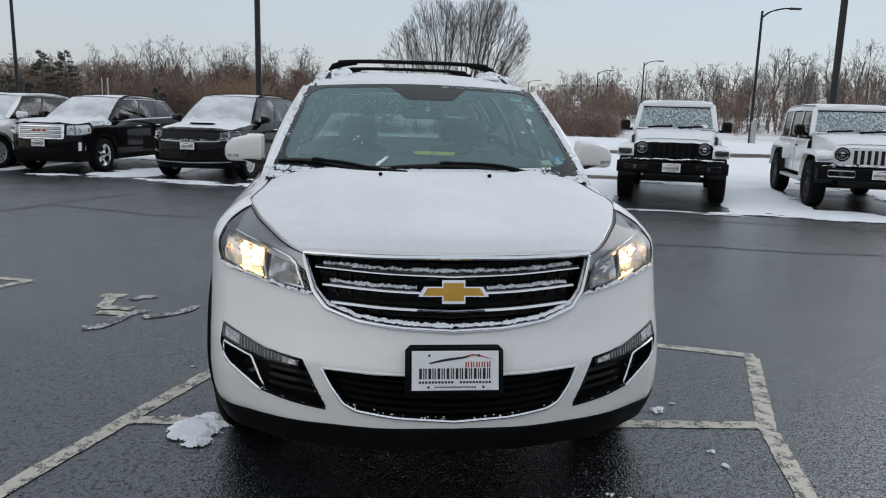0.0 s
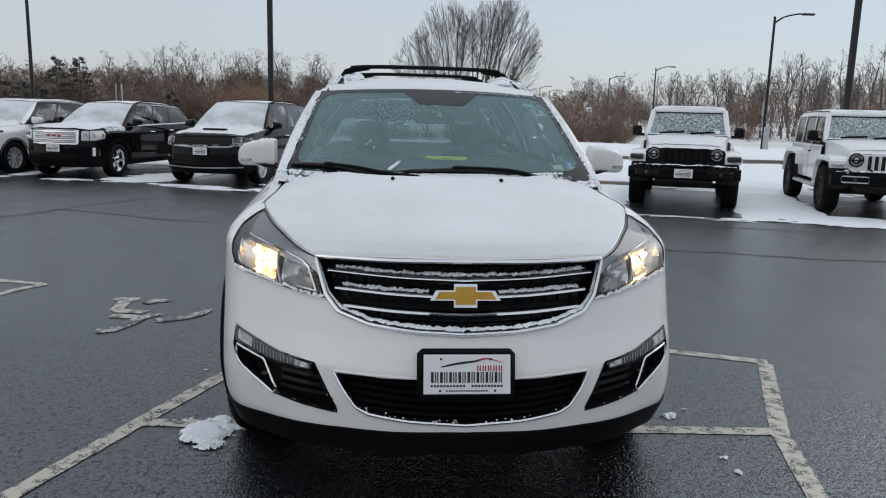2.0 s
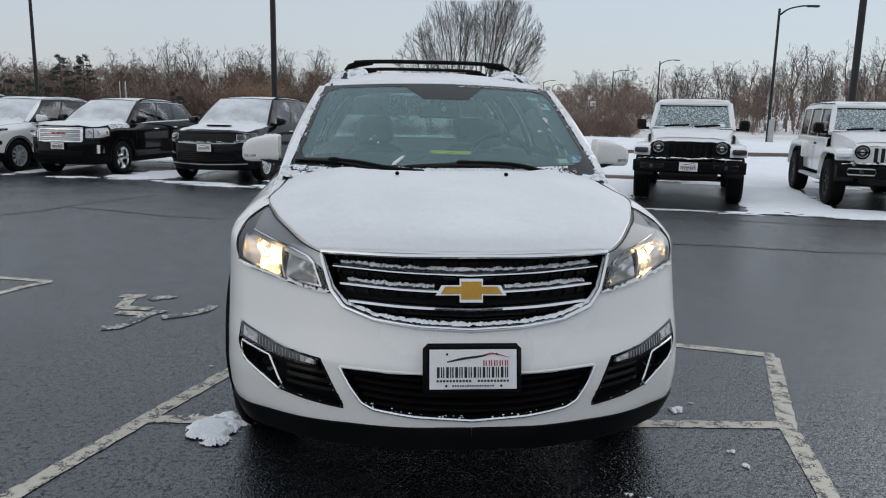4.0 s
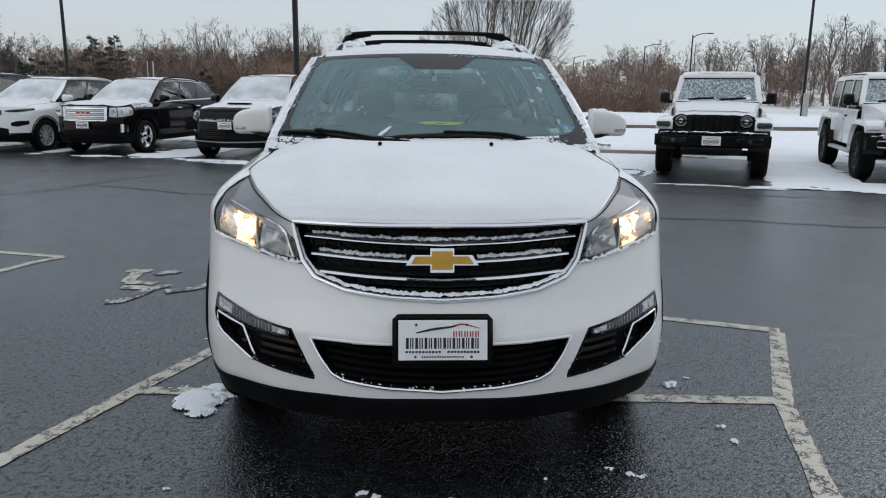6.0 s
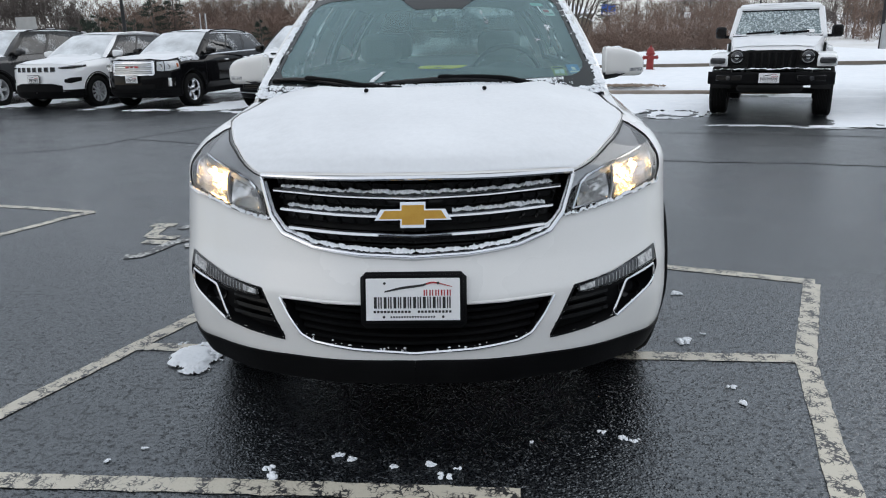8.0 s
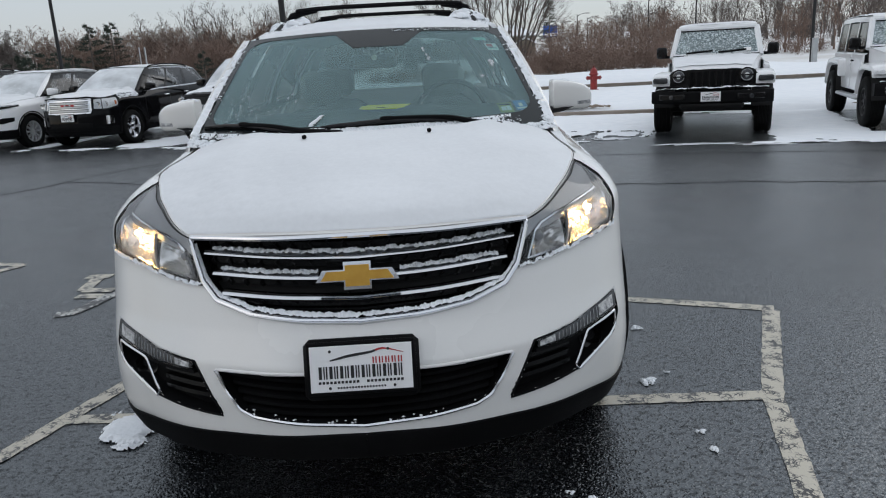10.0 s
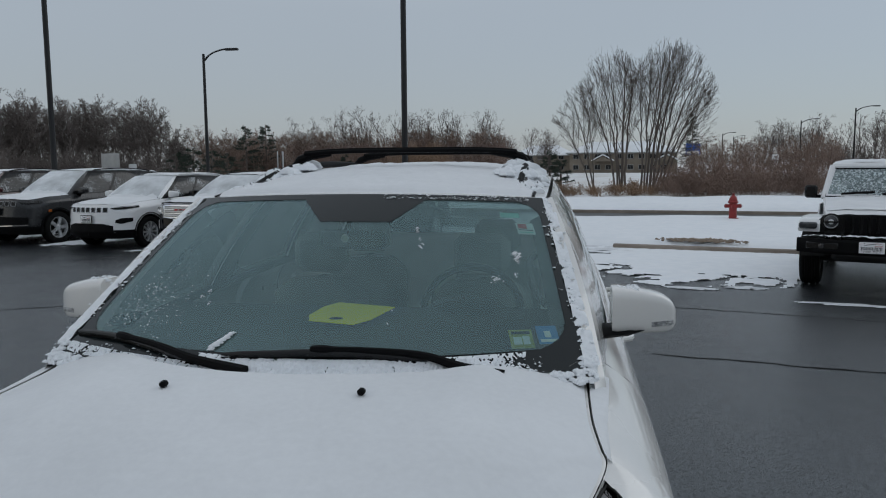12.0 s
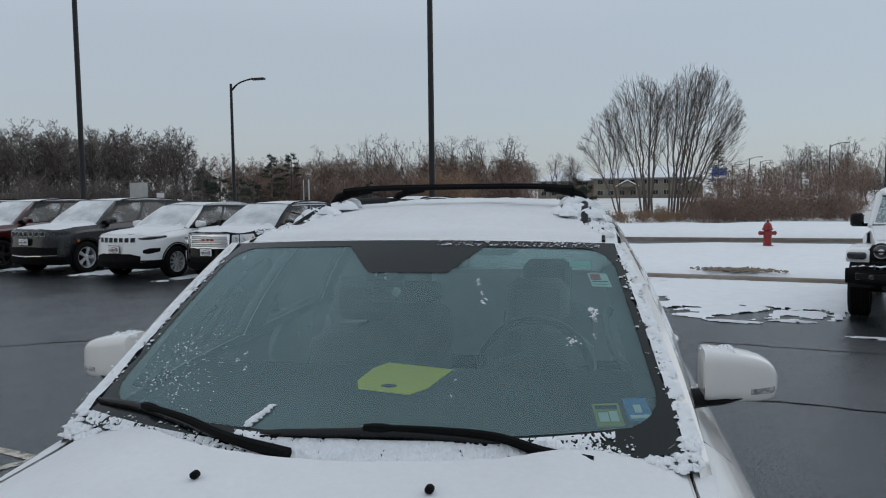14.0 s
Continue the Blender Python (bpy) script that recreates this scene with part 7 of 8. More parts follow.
# black sport utility with a big chrome grille
c, sh, cb = suv("black_suv", "black sport utility car with a large chrome grille, snow on top", put(-7.45, 13.85, -12), 4.71, 1.85, 1.68, M_BLACKP, M_PLAS, 1.05, M_CHROME, 5, belt=1.10, wb=2.86, fo=0.92, wr=0.365, edge=M_CHROME, bare=0.06)
gr = link("grille", sh.patch(Mesh(), [(-0.50, 0.74, 1.02), (0, 0.72, 1.02), (0.50, 0.74, 1.02)], 1, 0.016, 0.06), M_CHROME, c, "large chrome grille with three bars")
for z in (0.785, 0.865, 0.945):
    link("grille_slot", sh.patch(Mesh(), [(-0.46, z - 0.022, z + 0.022), (0.46, z - 0.022, z + 0.022)], 1, 0.0185, 0.01, 2), M_SATIN, gr)
    for dz in (-0.026, 0.026):
        link("slot_line", sh.patch(Mesh(), [(-0.46, z + dz - 0.005, z + dz + 0.005), (0.46, z + dz - 0.005, z + dz + 0.005)], 1, 0.020, 0.01, 2), M_DARK, gr)
bd_ = Mesh()
for x in (-0.115, 0.0, 0.115):
    bd_.box(x - 0.042, x + 0.042, -0.002, 0.010, -0.024, 0.024, 0.004)
link("badge", bd_, M_REDINK, gr, "plain red badge of three blocks").matrix_basis = pose(0, 0.028, 0.90)
link("grille_frame", Mesh().tube(sh.line([(-0.51, 0.735), (0, 0.715), (0.51, 0.735), (0.51, 1.02), (0, 1.022), (-0.51, 1.02)], 1, 0.02, 70), 0.012, 6, close=True), M_CHROME, gr)
link("lip_strip", sh.patch(Mesh(), [(-0.78, 0.37, 0.385), (0, 0.35, 0.365), (0.78, 0.37, 0.385)], 1, 0.020, 0.05), M_PLAS, c)
rw = random.Random(77)
pw = []
for _ in range(160):
    u = sh.at_y(rw.uniform(0.55, 1.25))
    p = sh.s(u, sh.top(u) - rw.uniform(0.0, 0.09), 1, 0.0)
    pw.append((tuple(p), rw.uniform(0.012, 0.03)))
clumps("snow_lumps", pw, "snow caught on the front wing of a black car", 31, put(-7.45, 13.85, -12))
lamp_pair(c, sh, [(0.56, 0.80, 1.02), (0.70, 0.79, 1.03), (0.80, 0.80, 1.03), (0.87, 0.84, 1.035)], True)
for s in (-1, 1):
    link("lamp_divider", sh.patch(Mesh(), [(0.69, 0.80, 1.03), (0.705, 0.80, 1.03)], s, 0.013, 0.02, 4), M_DARK, c)
    for x, rad in ((0.63, 0.055), (0.755, 0.048)):
        q = sh.s(sh.at_x(x), 0.90, s, 0.016)
        link("projector", Mesh().lathe([(rad, 0.006), (rad * 1.05, -0.004), (rad * 0.8, -0.002), (rad * 0.4, 0.012), (0.0, 0.004)], "y", 18, tuple(q)), M_REFL, c)
    link("side_marker", sh.patch(Mesh(), [(0.848, 0.88, 0.96), (0.862, 0.885, 0.96)], s, 0.018, 0.02, 3), M_AMBER, c)
    link("lamp_rim", Mesh().tube(sh.line([(0.555, 0.795), (0.70, 0.785), (0.80, 0.795), (0.875, 0.835), (0.875, 1.04), (0.70, 1.035), (0.555, 1.025)], s, 0.017, 40), 0.006, 5, close=True), M_DARK, c)
    link("fog_lamp", sh.patch(Mesh(), [(0.74, 0.48, 0.66), (0.83, 0.49, 0.66)], s, 0.016, 0.04), M_CHROME, c)
link("lower_grille", sh.patch(Mesh(), [(-0.5, 0.44, 0.53), (0.5, 0.44, 0.53)], 1, 0.012, 0.05), M_PLAS, c)
dealer_plate(c, -0.03, 0.645)


def seven_slots(c, sh, z0, z1, half, slot, frame, mt, fill=M_DARK):
    n = 7
    for k in range(n):
        x = -half + 2 * half * (k + 0.5) / n
        g = link("grille_slot", sh.patch(Mesh(), [(x - slot, z0, z1), (x, z0 - 0.006, z1 + 0.004), (x + slot, z0, z1)], 1, 0.012, 0.05, 4, 0.01), fill, c)
        ring = sh.line([(x - slot, z0), (x + slot, z0), (x + slot, z1), (x - slot, z1)], 1, 0.013, 28)
        link("slot_rim", Mesh().tube(ring, 0.006, 5, close=True), mt, g)


# white compact sport utility
c, sh, cb = suv("white_suv", "white compact sport utility car with seven-slot grille, dusted with snow", put(-9.80, 14.10, -12), 4.62, 1.86, 1.67, M_WHITE2, M_PLAS, 1.00, M_ALLOY, 10, belt=1.08, wb=2.70, fo=0.92, wr=0.355)
seven_slots(c, sh, 0.83, 0.93, 0.52, 0.052, 0, M_CHROME)
for s in (-1, 1):
    h = link("headlamp", sh.patch(Mesh(), [(0.56, 0.906, 0.924), (0.66, 0.888, 0.945), (0.80, 0.892, 0.962), (0.90, 0.925, 0.965)], s, 0.010, 0.05), M_GLOSSBLK, c, "slim dark headlamp")
    link("light_strip", sh.patch(Mesh(), [(0.60, 0.926, 0.934), (0.74, 0.940, 0.950), (0.89, 0.950, 0.958)], s, 0.012, 0.01, 2), M_SATIN, h)
for s in (-1, 1):
    link("fog_lamp", sh.patch(Mesh(), [(0.66, 0.60, 0.66), (0.76, 0.575, 0.70), (0.87, 0.62, 0.70)], s, 0.008, 0.04), M_PLAS, c)
link("bumper_insert", sh.patch(Mesh(), [(-0.62, 0.40, 0.53), (-0.4, 0.40, 0.58), (0.4, 0.40, 0.58), (0.62, 0.40, 0.53)], 1, 0.012, 0.05), M_PLAS, c)
dealer_plate(c, -0.03, 0.68)

# charcoal and maroon large sport utilities
for paint, label, x, y, rim in ((M_GREYP, "charcoal grey large sport utility car with seven-slot grille and snow", -12.65, 14.75, M_ALLOY), (M_REDP, "dark maroon large sport utility car with snow on it", -15.5, 15.25, M_DARKRIM), (M_GREYP, "dark grey sport utility car at the end of the row", -18.3, 15.9, M_ALLOY)):
    c, sh, cb = suv("large_suv", label, put(x, y, -12), 5.15, 1.97, 1.80, paint, M_PLAS, 1.08, rim, 5, belt=1.15, wb=3.05, fo=0.92, wr=0.385)
    seven_slots(c, sh, 0.93, 1.03, 0.58, 0.058, 0, M_SATIN)
    lamp_pair(c, sh, [(0.63, 0.97, 1.02), (0.78, 0.96, 1.04), (0.93, 0.99, 1.05)], inner=M_DARK)
    link("bumper_insert", sh.patch(Mesh(), [(-0.80, 0.50, 0.66), (0, 0.48, 0.68), (0.80, 0.50, 0.66)], 1, 0.012, 0.05), M_PLAS, c)
    link("chrome_strip", sh.patch(Mesh(), [(-0.80, 0.47, 0.49), (0, 0.44, 0.46), (0.80, 0.47, 0.49)], 1, 0.016, 0.05), M_CHROME, c)
    for s in (-1, 1):
        link("side_marker", sh.patch(Mesh(), [(0.958, 0.77, 0.82), (0.966, 0.77, 0.83)], s, 0.012, 0.03), M_AMBER, c)
    dealer_plate(c, -0.03, 0.80)


def off_roader(m, label, black_front):
    """A boxy off-road car with flared wings, upright screen and a steel bumper."""
    c = thing("off_roader", label, "car", m, "parked cars")
    # tub
    tub = Mesh()
    half = 0.80
    prof = [(0.62, 0.50), (0.74, 0.52), (0.79, 0.62), (0.80, 0.95), (0.785, 1.14), (0.74, 1.17)]
    for s in (-1, 1):
        tub.grid([[(s * x, y, z) for y in (1.55, 2.4, 3.3, 4.25)] for x, z in prof])
    tub.box(-0.78, 0.78, 4.15, 4.27, 0.5, 1.17, 0.02)
    link("tub", tub, M_WHITE2, c)
    bon = [(0.30, 1.07, 0.60), (0.36, 1.125, 0.61), (0.9, 1.21, 0.68), (1.50, 1.27, 0.74)]
    g = []
    for y, z, w in bon:
        g.append([(x * w, y, z - 0.02 * x * x + 0.012 * math.exp(-((abs(x) - 0.55) / 0.1) ** 2)) for x in np.linspace(-1, 1, 17)])
    hd = Mesh().grid(g)
    for s in (-1, 1):
        hd.grid([[(s * w, y, z - 0.02) for y, z, w in bon], [(s * w, y, z - 0.16) for y, z, w in bon], [(s * w * 0.98, y, 0.62) for y, z, w in bon]])
    link("bonnet", hd, M_WHITE2, c)
    # grille panel
    gm = M_GLOSSBLK if black_front else M_WHITE2
    out = [(-0.56, 0.76), (-0.66, 0.84), (-0.685, 0.98), (-0.62, 1.055), (0, 1.075), (0.62, 1.055), (0.685, 0.98), (0.66, 0.84), (0.56, 0.76)]
    gp = link("grille_panel", Mesh().prism(out, (0.24, 0.34)), gm, c, "upright grille panel with seven slots")
    for k in range(7):
        x = -0.315 + 0.105 * k
        link("grille_slot", Mesh().box(x - 0.034, x + 0.034, 0.225, 0.30, 0.80, 1.035, 0.012), M_DARK if not black_front else M_PLAS, gp)
        ring = [(x - 0.036, 0.232, 0.80), (x + 0.036, 0.232, 0.80), (x + 0.036, 0.232, 1.035), (x - 0.036, 0.232, 1.035)]
        link("slot_rim", Mesh().tube(ring, 0.008, 5, close=True), M_GLOSSBLK if black_front else M_WHITE2, gp)
    for s in (-1, 1):
        h = link("headlamp", Mesh().lathe([(0.118, 0.02), (0.118, -0.03), (0.10, -0.035), (0.095, -0.01), (0.02, 0.03), (0, 0.03)], "y", 26, (s * 0.525, 0.245, 0.965)), M_GLOSSBLK, gp)
        link("lamp_glass", Mesh().lathe([(0.098, -0.016), (0.06, -0.030), (0.0, -0.034)], "y", 24, (s * 0.525, 0.245, 0.965)), M_OFFLAMP, h)
        link("halo_ring", Mesh().tube([(s * 0.525 + 0.088 * math.cos(a), 0.222, 0.965 + 0.088 * math.sin(a)) for a in np.linspace(0, 2 * math.pi, 24, endpoint=False)], 0.008, 5, close=True), M_SATIN, h)
        link("projector", Mesh().lathe([(0.0, -0.045), (0.03, -0.042), (0.045, -0.02)], "y", 16, (s * 0.525, 0.245, 0.965)), M_CLEARRIB, h)
        link("lamp_bar", Mesh().box(s * 0.525 - 0.09, s * 0.525 + 0.09, 0.19, 0.225, 0.952, 0.975, 0.006), M_GLOSSBLK, h)
        # wings
        for y0, y1, yc in ((0.28, 1.30, 0.80), (3.05, 4.22, 3.75)):
            f = Mesh()
            zs = 1.02 if y0 < 1 else 1.06
            top = spl([(y0 - 0.07, zs - (0.10 if y0 < 1 else 0.22)), (y0 - 0.03, zs - 0.03), (y0 + 0.16, zs), (y1 - 0.22, zs), (y1 - 0.04, zs - 0.1), (y1 + 0.06, zs - 0.42)], 24)
            rows = []
            for x, dz in ((0.66, 0.0), (0.86, 0.0), (0.93, -0.02), (0.945, -0.07), (0.93, -0.10), (0.66, -0.10)):
                rows.append([(s * x, a, b + dz) for a, b in top])
            f.grid(rows)
            for k in (0, -1):
                f.add([r[k] for r in rows], [tuple(range(len(rows)))])
            link("wing", f, M_WHITE2, c, "flared wing")
            w = Mesh().grid([[(s * x, yc + 0.47 * math.cos(a), 0.46 + 0.47 * math.sin(a)) for a in np.linspace(0, math.pi, 16)] for x in (0.60, 0.90)])
            link("wing_liner", w, M_DARK, c)
        link("wing_lamp", Mesh().box(s * 0.81 - 0.115, s * 0.81 + 0.115, 0.13, 0.26, 0.865, 0.955, 0.02), M_OFFLAMP if black_front else M_CLEARRIB, c)
        for y in (0.80, 3.75):
            wheel(c, s * 0.80, y, 0.41, 0.265, M_DARKRIM, s, 8, 0.56)
        # doors
        for k, (y0, y1) in enumerate(((1.58, 2.52), (2.54, 3.40))):
            d = link("door", Mesh().box(min(s * 0.785, s * 0.81), max(s * 0.785, s * 0.81), y0 + 0.02, y1, 0.52, 1.15, 0.012), M_WHITE2, c)
            link("handle", Mesh().box(min(s * 0.80, s * 0.835), max(s * 0.80, s * 0.835), y1 - 0.20, y1 - 0.05, 1.02, 1.05, 0.008), M_PLAS, d)
            link("hinge", Mesh().box(min(s * 0.80, s * 0.828), max(s * 0.80, s * 0.828), y0 - 0.03, y0 + 0.10, 0.95, 1.0, 0.008), M_WHITE2, d)
        link("side_step", Mesh().box(min(s * 0.80, s * 0.93), max(s * 0.80, s * 0.93), 1.35, 3.15, 0.40, 0.46, 0.02), M_SATIN if not black_front else M_PLAS, c)
        mm = link("door_mirror", Mesh().box(-0.09, 0.09, -0.05, 0.05, -0.10, 0.10, 0.03), M_GLOSSBLK, c)
        mm.matrix_basis = pose(s * 0.935, 1.68, 1.34)
        link("mirror_foot", Mesh().box(-0.16 if s > 0 else 0.0, 0.0 if s > 0 else 0.16, -0.03, 0.03, -0.10, -0.05, 0.01), M_PLAS, mm)
    # screen frame, hard top
    foot, head = (0.74, 1.56, 1.24), (0.655, 1.86, 1.735)
    fr = Mesh()
    for s in (-1, 1):
        a, b = np.array(foot) * (s, 1, 1), np.array(head) * (s, 1, 1)
        fr.tube([a, b], 0.05, 8)
    fr.tube([(-0.655, 1.86, 1.74), (0.655, 1.86, 1.74)], 0.05, 8)
    fr.tube([(-0.74, 1.56, 1.255), (0.74, 1.56, 1.255)], 0.035, 8)
    link("screen_frame", fr, M_WHITE2, c)
    q = np.array([[(-0.72, 1.545, 1.27), (0.72, 1.545, 1.27)], [(-0.63, 1.84, 1.70), (0.63, 1.84, 1.70)]])
    link("windscreen", Mesh().grid(np.stack([lerp(q[0], q[1], t) for t in np.linspace(0, 1, 6)])), M_ICED, c, "windscreen rippled with frozen snow")
    rim_ = [(-0.72, 1.535, 1.27), (0.72, 1.535, 1.27), (0.63, 1.83, 1.70), (-0.63, 1.83, 1.70)]
    link("screen_seal", Mesh().tube(rim_, 0.012, 6, close=True), M_PLAS, c)
    st = link("sticker", Mesh().box(-0.06, 0.06, -0.004, 0.0, -0.035, 0.035, 0.002), M_PLATE, c, "small white sticker")
    st.matrix_basis = pose(0.52, 1.572, 1.345, -34)
    top = Mesh()
    tops = [(1.84, 1.765, 0.66), (1.95, 1.80, 0.665), (3.0, 1.82, 0.67), (4.1, 1.80, 0.67), (4.2, 1.765, 0.67)]
    top.grid([[(x * w, y, z - 0.03 * abs(x) ** 6) for x in np.linspace(-1, 1, 15)] for y, z, w in tops])
    for s in (-1, 1):
        top.grid([[(s * w, y, z - 0.03) for y, z, w in tops], [(s * (w + 0.015), y, z - 0.11) for y, z, w in tops]])
        side = [((2.05, 0.03), (2.50, 0.03)), ]
        for y0, y1 in ((1.80, 2.50), (2.58, 3.38), (3.48, 4.12)):
            yt0 = max(y0, 1.98)
            g = np.array([[(s * 0.755, y0 + 0.04, 1.19), (s * 0.755, y1, 1.19)], [(s * 0.69, yt0, 1.68), (s * 0.69, y1, 1.68)]])
            link("side_window", Mesh().grid(np.stack([lerp(g[0], g[1], t) for t in np.linspace(0, 1, 4)])), M_DARKGL, c)
        for y in (2.54, 3.43, 4.17):
            top.grid([[(s * 0.77, y - 0.045, 1.16), (s * 0.77, y + 0.045, 1.16)], [(s * 0.70, y - 0.045, 1.72), (s * 0.70, y + 0.045, 1.72)]])
    top.grid([[(-0.67, 4.2, 1.76), (0.67, 4.2, 1.76)], [(-0.76, 4.24, 1.17), (0.76, 4.24, 1.17)]])
    link("hard_top", top, M_WHITE2 if not black_front else M_WHITE2, c)
    link("cabin_fill", Mesh().box(-0.6, 0.6, 2.0, 4.1, 0.55, 1.35, 0.1), M_DASH, c)
    for x0, x1 in ((-0.5, -0.05), (0.05, 0.5)):
        link("wiper", Mesh().tube([(x0, 1.49, 1.315), (x1, 1.53, 1.345)], 0.018, 5), M_PLAS, c)
    # bumper
    bp = Mesh()
    row = spl([(-0.93, 0.02), (-0.72, -0.10), (-0.42, -0.16), (0.42, -0.16), (0.72, -0.10), (0.93, 0.02)], 31)
    g = []
    for x, y in row:
        k = 1 - 0.25 * smooth(abs(x), 0.45, 0.9)
        g.append([(x, y + 0.16, 0.74 * 1.0), (x, y + 0.02, 0.745), (x, y, 0.72), (x, y, 0.60 - 0.02 * k), (x, y + 0.03, 0.545 + 0.02 * (1 - k)), (x, y + 0.16, 0.54)])
    bp.grid(g)
    for k in (0, -1):
        bp.add(g[k], [tuple(range(6))])
    b = link("bumper", bp, M_PLAS, c, "black steel bumper with snow on it")
    for s in (-1, 1):
        pk = Mesh().box(-0.21, 0.21, -0.012, 0.02, -0.05, 0.05, 0.03)
        p = link("fog_pocket", pk, M_GLOSSBLK, b)
        if not black_front:
            link("pocket_rim", Mesh().tube([(-0.19, -0.012, -0.05), (0.19, -0.012, -0.05), (0.215, -0.012, 0.0), (0.19, -0.012, 0.05), (-0.19, -0.012, 0.05), (-0.215, -0.012, 0.0)], 0.011, 6, close=True), M_SATIN, p)
        p.matrix_basis = pose(s * 0.60, -0.125, 0.655, 0, 0, s * 13)
        link("fog_lamp", Mesh().lathe([(0.0, -0.03), (0.035, -0.025), (0.04, 0.0)], "y", 16), M_OFFLAMP, p).matrix_basis = pose(0, -0.005, 0)
        link("tow_hook", Mesh().tube(spl([(s * 0.36, -0.06, 0.74), (s * 0.36, -0.12, 0.80), (s * 0.36, -0.02, 0.81), (s * 0.36, 0.04, 0.76)], 10), 0.014, 6), M_PLAS, b)
    link("skid_plate", Mesh().box(-0.50, 0.50, 0.10, 0.5, 0.42, 0.54, 0.05), M_DARK, c)
    link("chassis", Mesh().box(-0.5, 0.5, 0.5, 4.1, 0.42, 0.62, 0.04), M_DARK, c)
    link("axle", Mesh().tube([(-0.75, 0.80, 0.40), (0.75, 0.80, 0.40)], 0.05, 8), M_DARK, c)
    link("axle", Mesh().tube([(-0.75, 3.75, 0.40), (0.75, 3.75, 0.40)], 0.05, 8), M_DARK, c)
    link("spare_wheel", Mesh().lathe([(0.05, 0.0), (0.26, 0.0), (0.40, 0.03), (0.41, 0.2), (0.26, 0.24), (0.05, 0.24)], "y", 28, (0, 4.28, 0.95)), M_RUBBER, c)
    dealer_plate(c, -0.195, 0.66, x=0.0)

    def hoodfn(s, t, o=0.0):
        s, t = np.broadcast_arrays(np.asarray(s, float), np.asarray(t, float))
        y = 0.36 + 1.12 * t
        z = np.interp(y, [p[0] for p in bon], [p[1] for p in bon])
        w = np.interp(y, [p[0] for p in bon], [p[2] for p in bon])
        return np.stack([s * w, y, z - 0.02 * s * s + 0.012 * np.exp(-(((np.abs(s) - 0.55) / 0.1) ** 2)) + 0.003 + o], -1)

    def roofn(s, t, o=0.0):
        s, t = np.broadcast_arrays(np.asarray(s, float), np.asarray(t, float))
        y = 1.86 + 2.3 * t
        return np.stack([s * 0.66, y, np.interp(y, [p[0] for p in tops], [p[1] for p in tops]) - 0.03 * np.abs(s) ** 6 + 0.003 + o], -1)

    def scr(s, t, o=0.0):
        s, t = np.broadcast_arrays(np.asarray(s, float), np.asarray(t, float))
        return np.stack([s * (0.72 - 0.09 * t), 1.545 + 0.295 * t - 0.006, 1.27 + 0.43 * t + 0.003 + o], -1)

    snow_sheet("snow_layer", hoodfn, (-0.97, 0.97), (0, 1), 30, 26, lambda s, t: 0.6 - 3 * max(0, abs(s) - 0.88), 0.02, 2.2, "snow on the bonnet of an off-road car", m)
    snow_sheet("snow_layer", roofn, (-0.97, 0.97), (0, 1), 30, 40, lambda s, t: 0.8, 0.035, 3.2, "snow on the roof of an off-road car", m)
    snow_sheet("snow_layer", scr, (-0.97, 0.97), (-0.03, 0.12), 60, 10, lambda s, t: 0.2 - 4.0 * t, 0.012, 4.2, "snow at the foot of an upright windscreen", m)

    def bmp(s, t, o=0.0):
        s, t = np.broadcast_arrays(np.asarray(s, float), np.asarray(t, float))
        yy = np.interp(s * 0.9, row[:, 0], row[:, 1])
        return np.stack([s * 0.9, yy + 0.02 + 0.13 * t, 0.747 + 0 * s + o], -1)

    snow_sheet("snow_layer", bmp, (-0.95, 0.95), (0, 1), 50, 8, lambda s, t: 0.9 - 1.0 * max(0, abs(s) - 0.5), 0.075, 5.2, "snow heaped on a steel bumper", m, M_SNOW)
    return c


off_roader(put(4.72, 10.05, -22), "white off-road car with black grille and wheels, snow on the screen", True)
off_roader(put(7.95, 9.25, -18), "white off-road car with body-coloured grille, snow on the screen", False)

# ---------------------------------------------------------------- poles, hydrant, signs, building


def tall_pole(x, y, h, r, label="tall black steel lot light pole"):
    p = thing("light_pole", label, "pole", pose(x, y, 0), "lot light poles")
    link("shaft", Mesh().tube([(0, 0, 0.0), (0, 0, h)], [r, r * 0.85], 12), M_POLE, p)
    link("base_plate", Mesh().lathe([(0.0, 0.0), (0.30, 0.0), (0.30, 0.55), (0.28, 0.60), (0.0, 0.60)], "z", 24), M_KERB, p)
    hd = link("head", Mesh().box(-0.35, 0.35, -0.18, 0.18, h - 0.02, h + 0.12, 0.04), M_POLE, p)
    return p


def street_lamp(x, y, h, turn, reach=1.6, r=0.09):
    p = thing("street_lamp", "black street lamp with one curved arm", "street lamp", pose(x, y, 0, 0, 0, turn), "street lamps")
    link("shaft", Mesh().tube([(0, 0, 0), (0, 0, h)], [r, r * 0.7], 10), M_POLE, p)
    link("arm", Mesh().tube(spl([(0, 0, h - 0.35), (reach * 0.3, 0, h - 0.02), (reach * 0.75, 0, h + 0.16), (reach, 0, h + 0.18)], 14), [0.05] * 4 + [0.04] * 10, 8), M_POLE, p)
    link("head", Mesh().box(reach - 0.1, reach + 0.55, -0.13, 0.13, h + 0.12, h + 0.22, 0.03), M_POLE, p)
    link("foot", Mesh().lathe([(0, 0), (0.2, 0), (0.2, 0.1), (r, 0.2)], "z", 14), M_POLE, p)
    return p


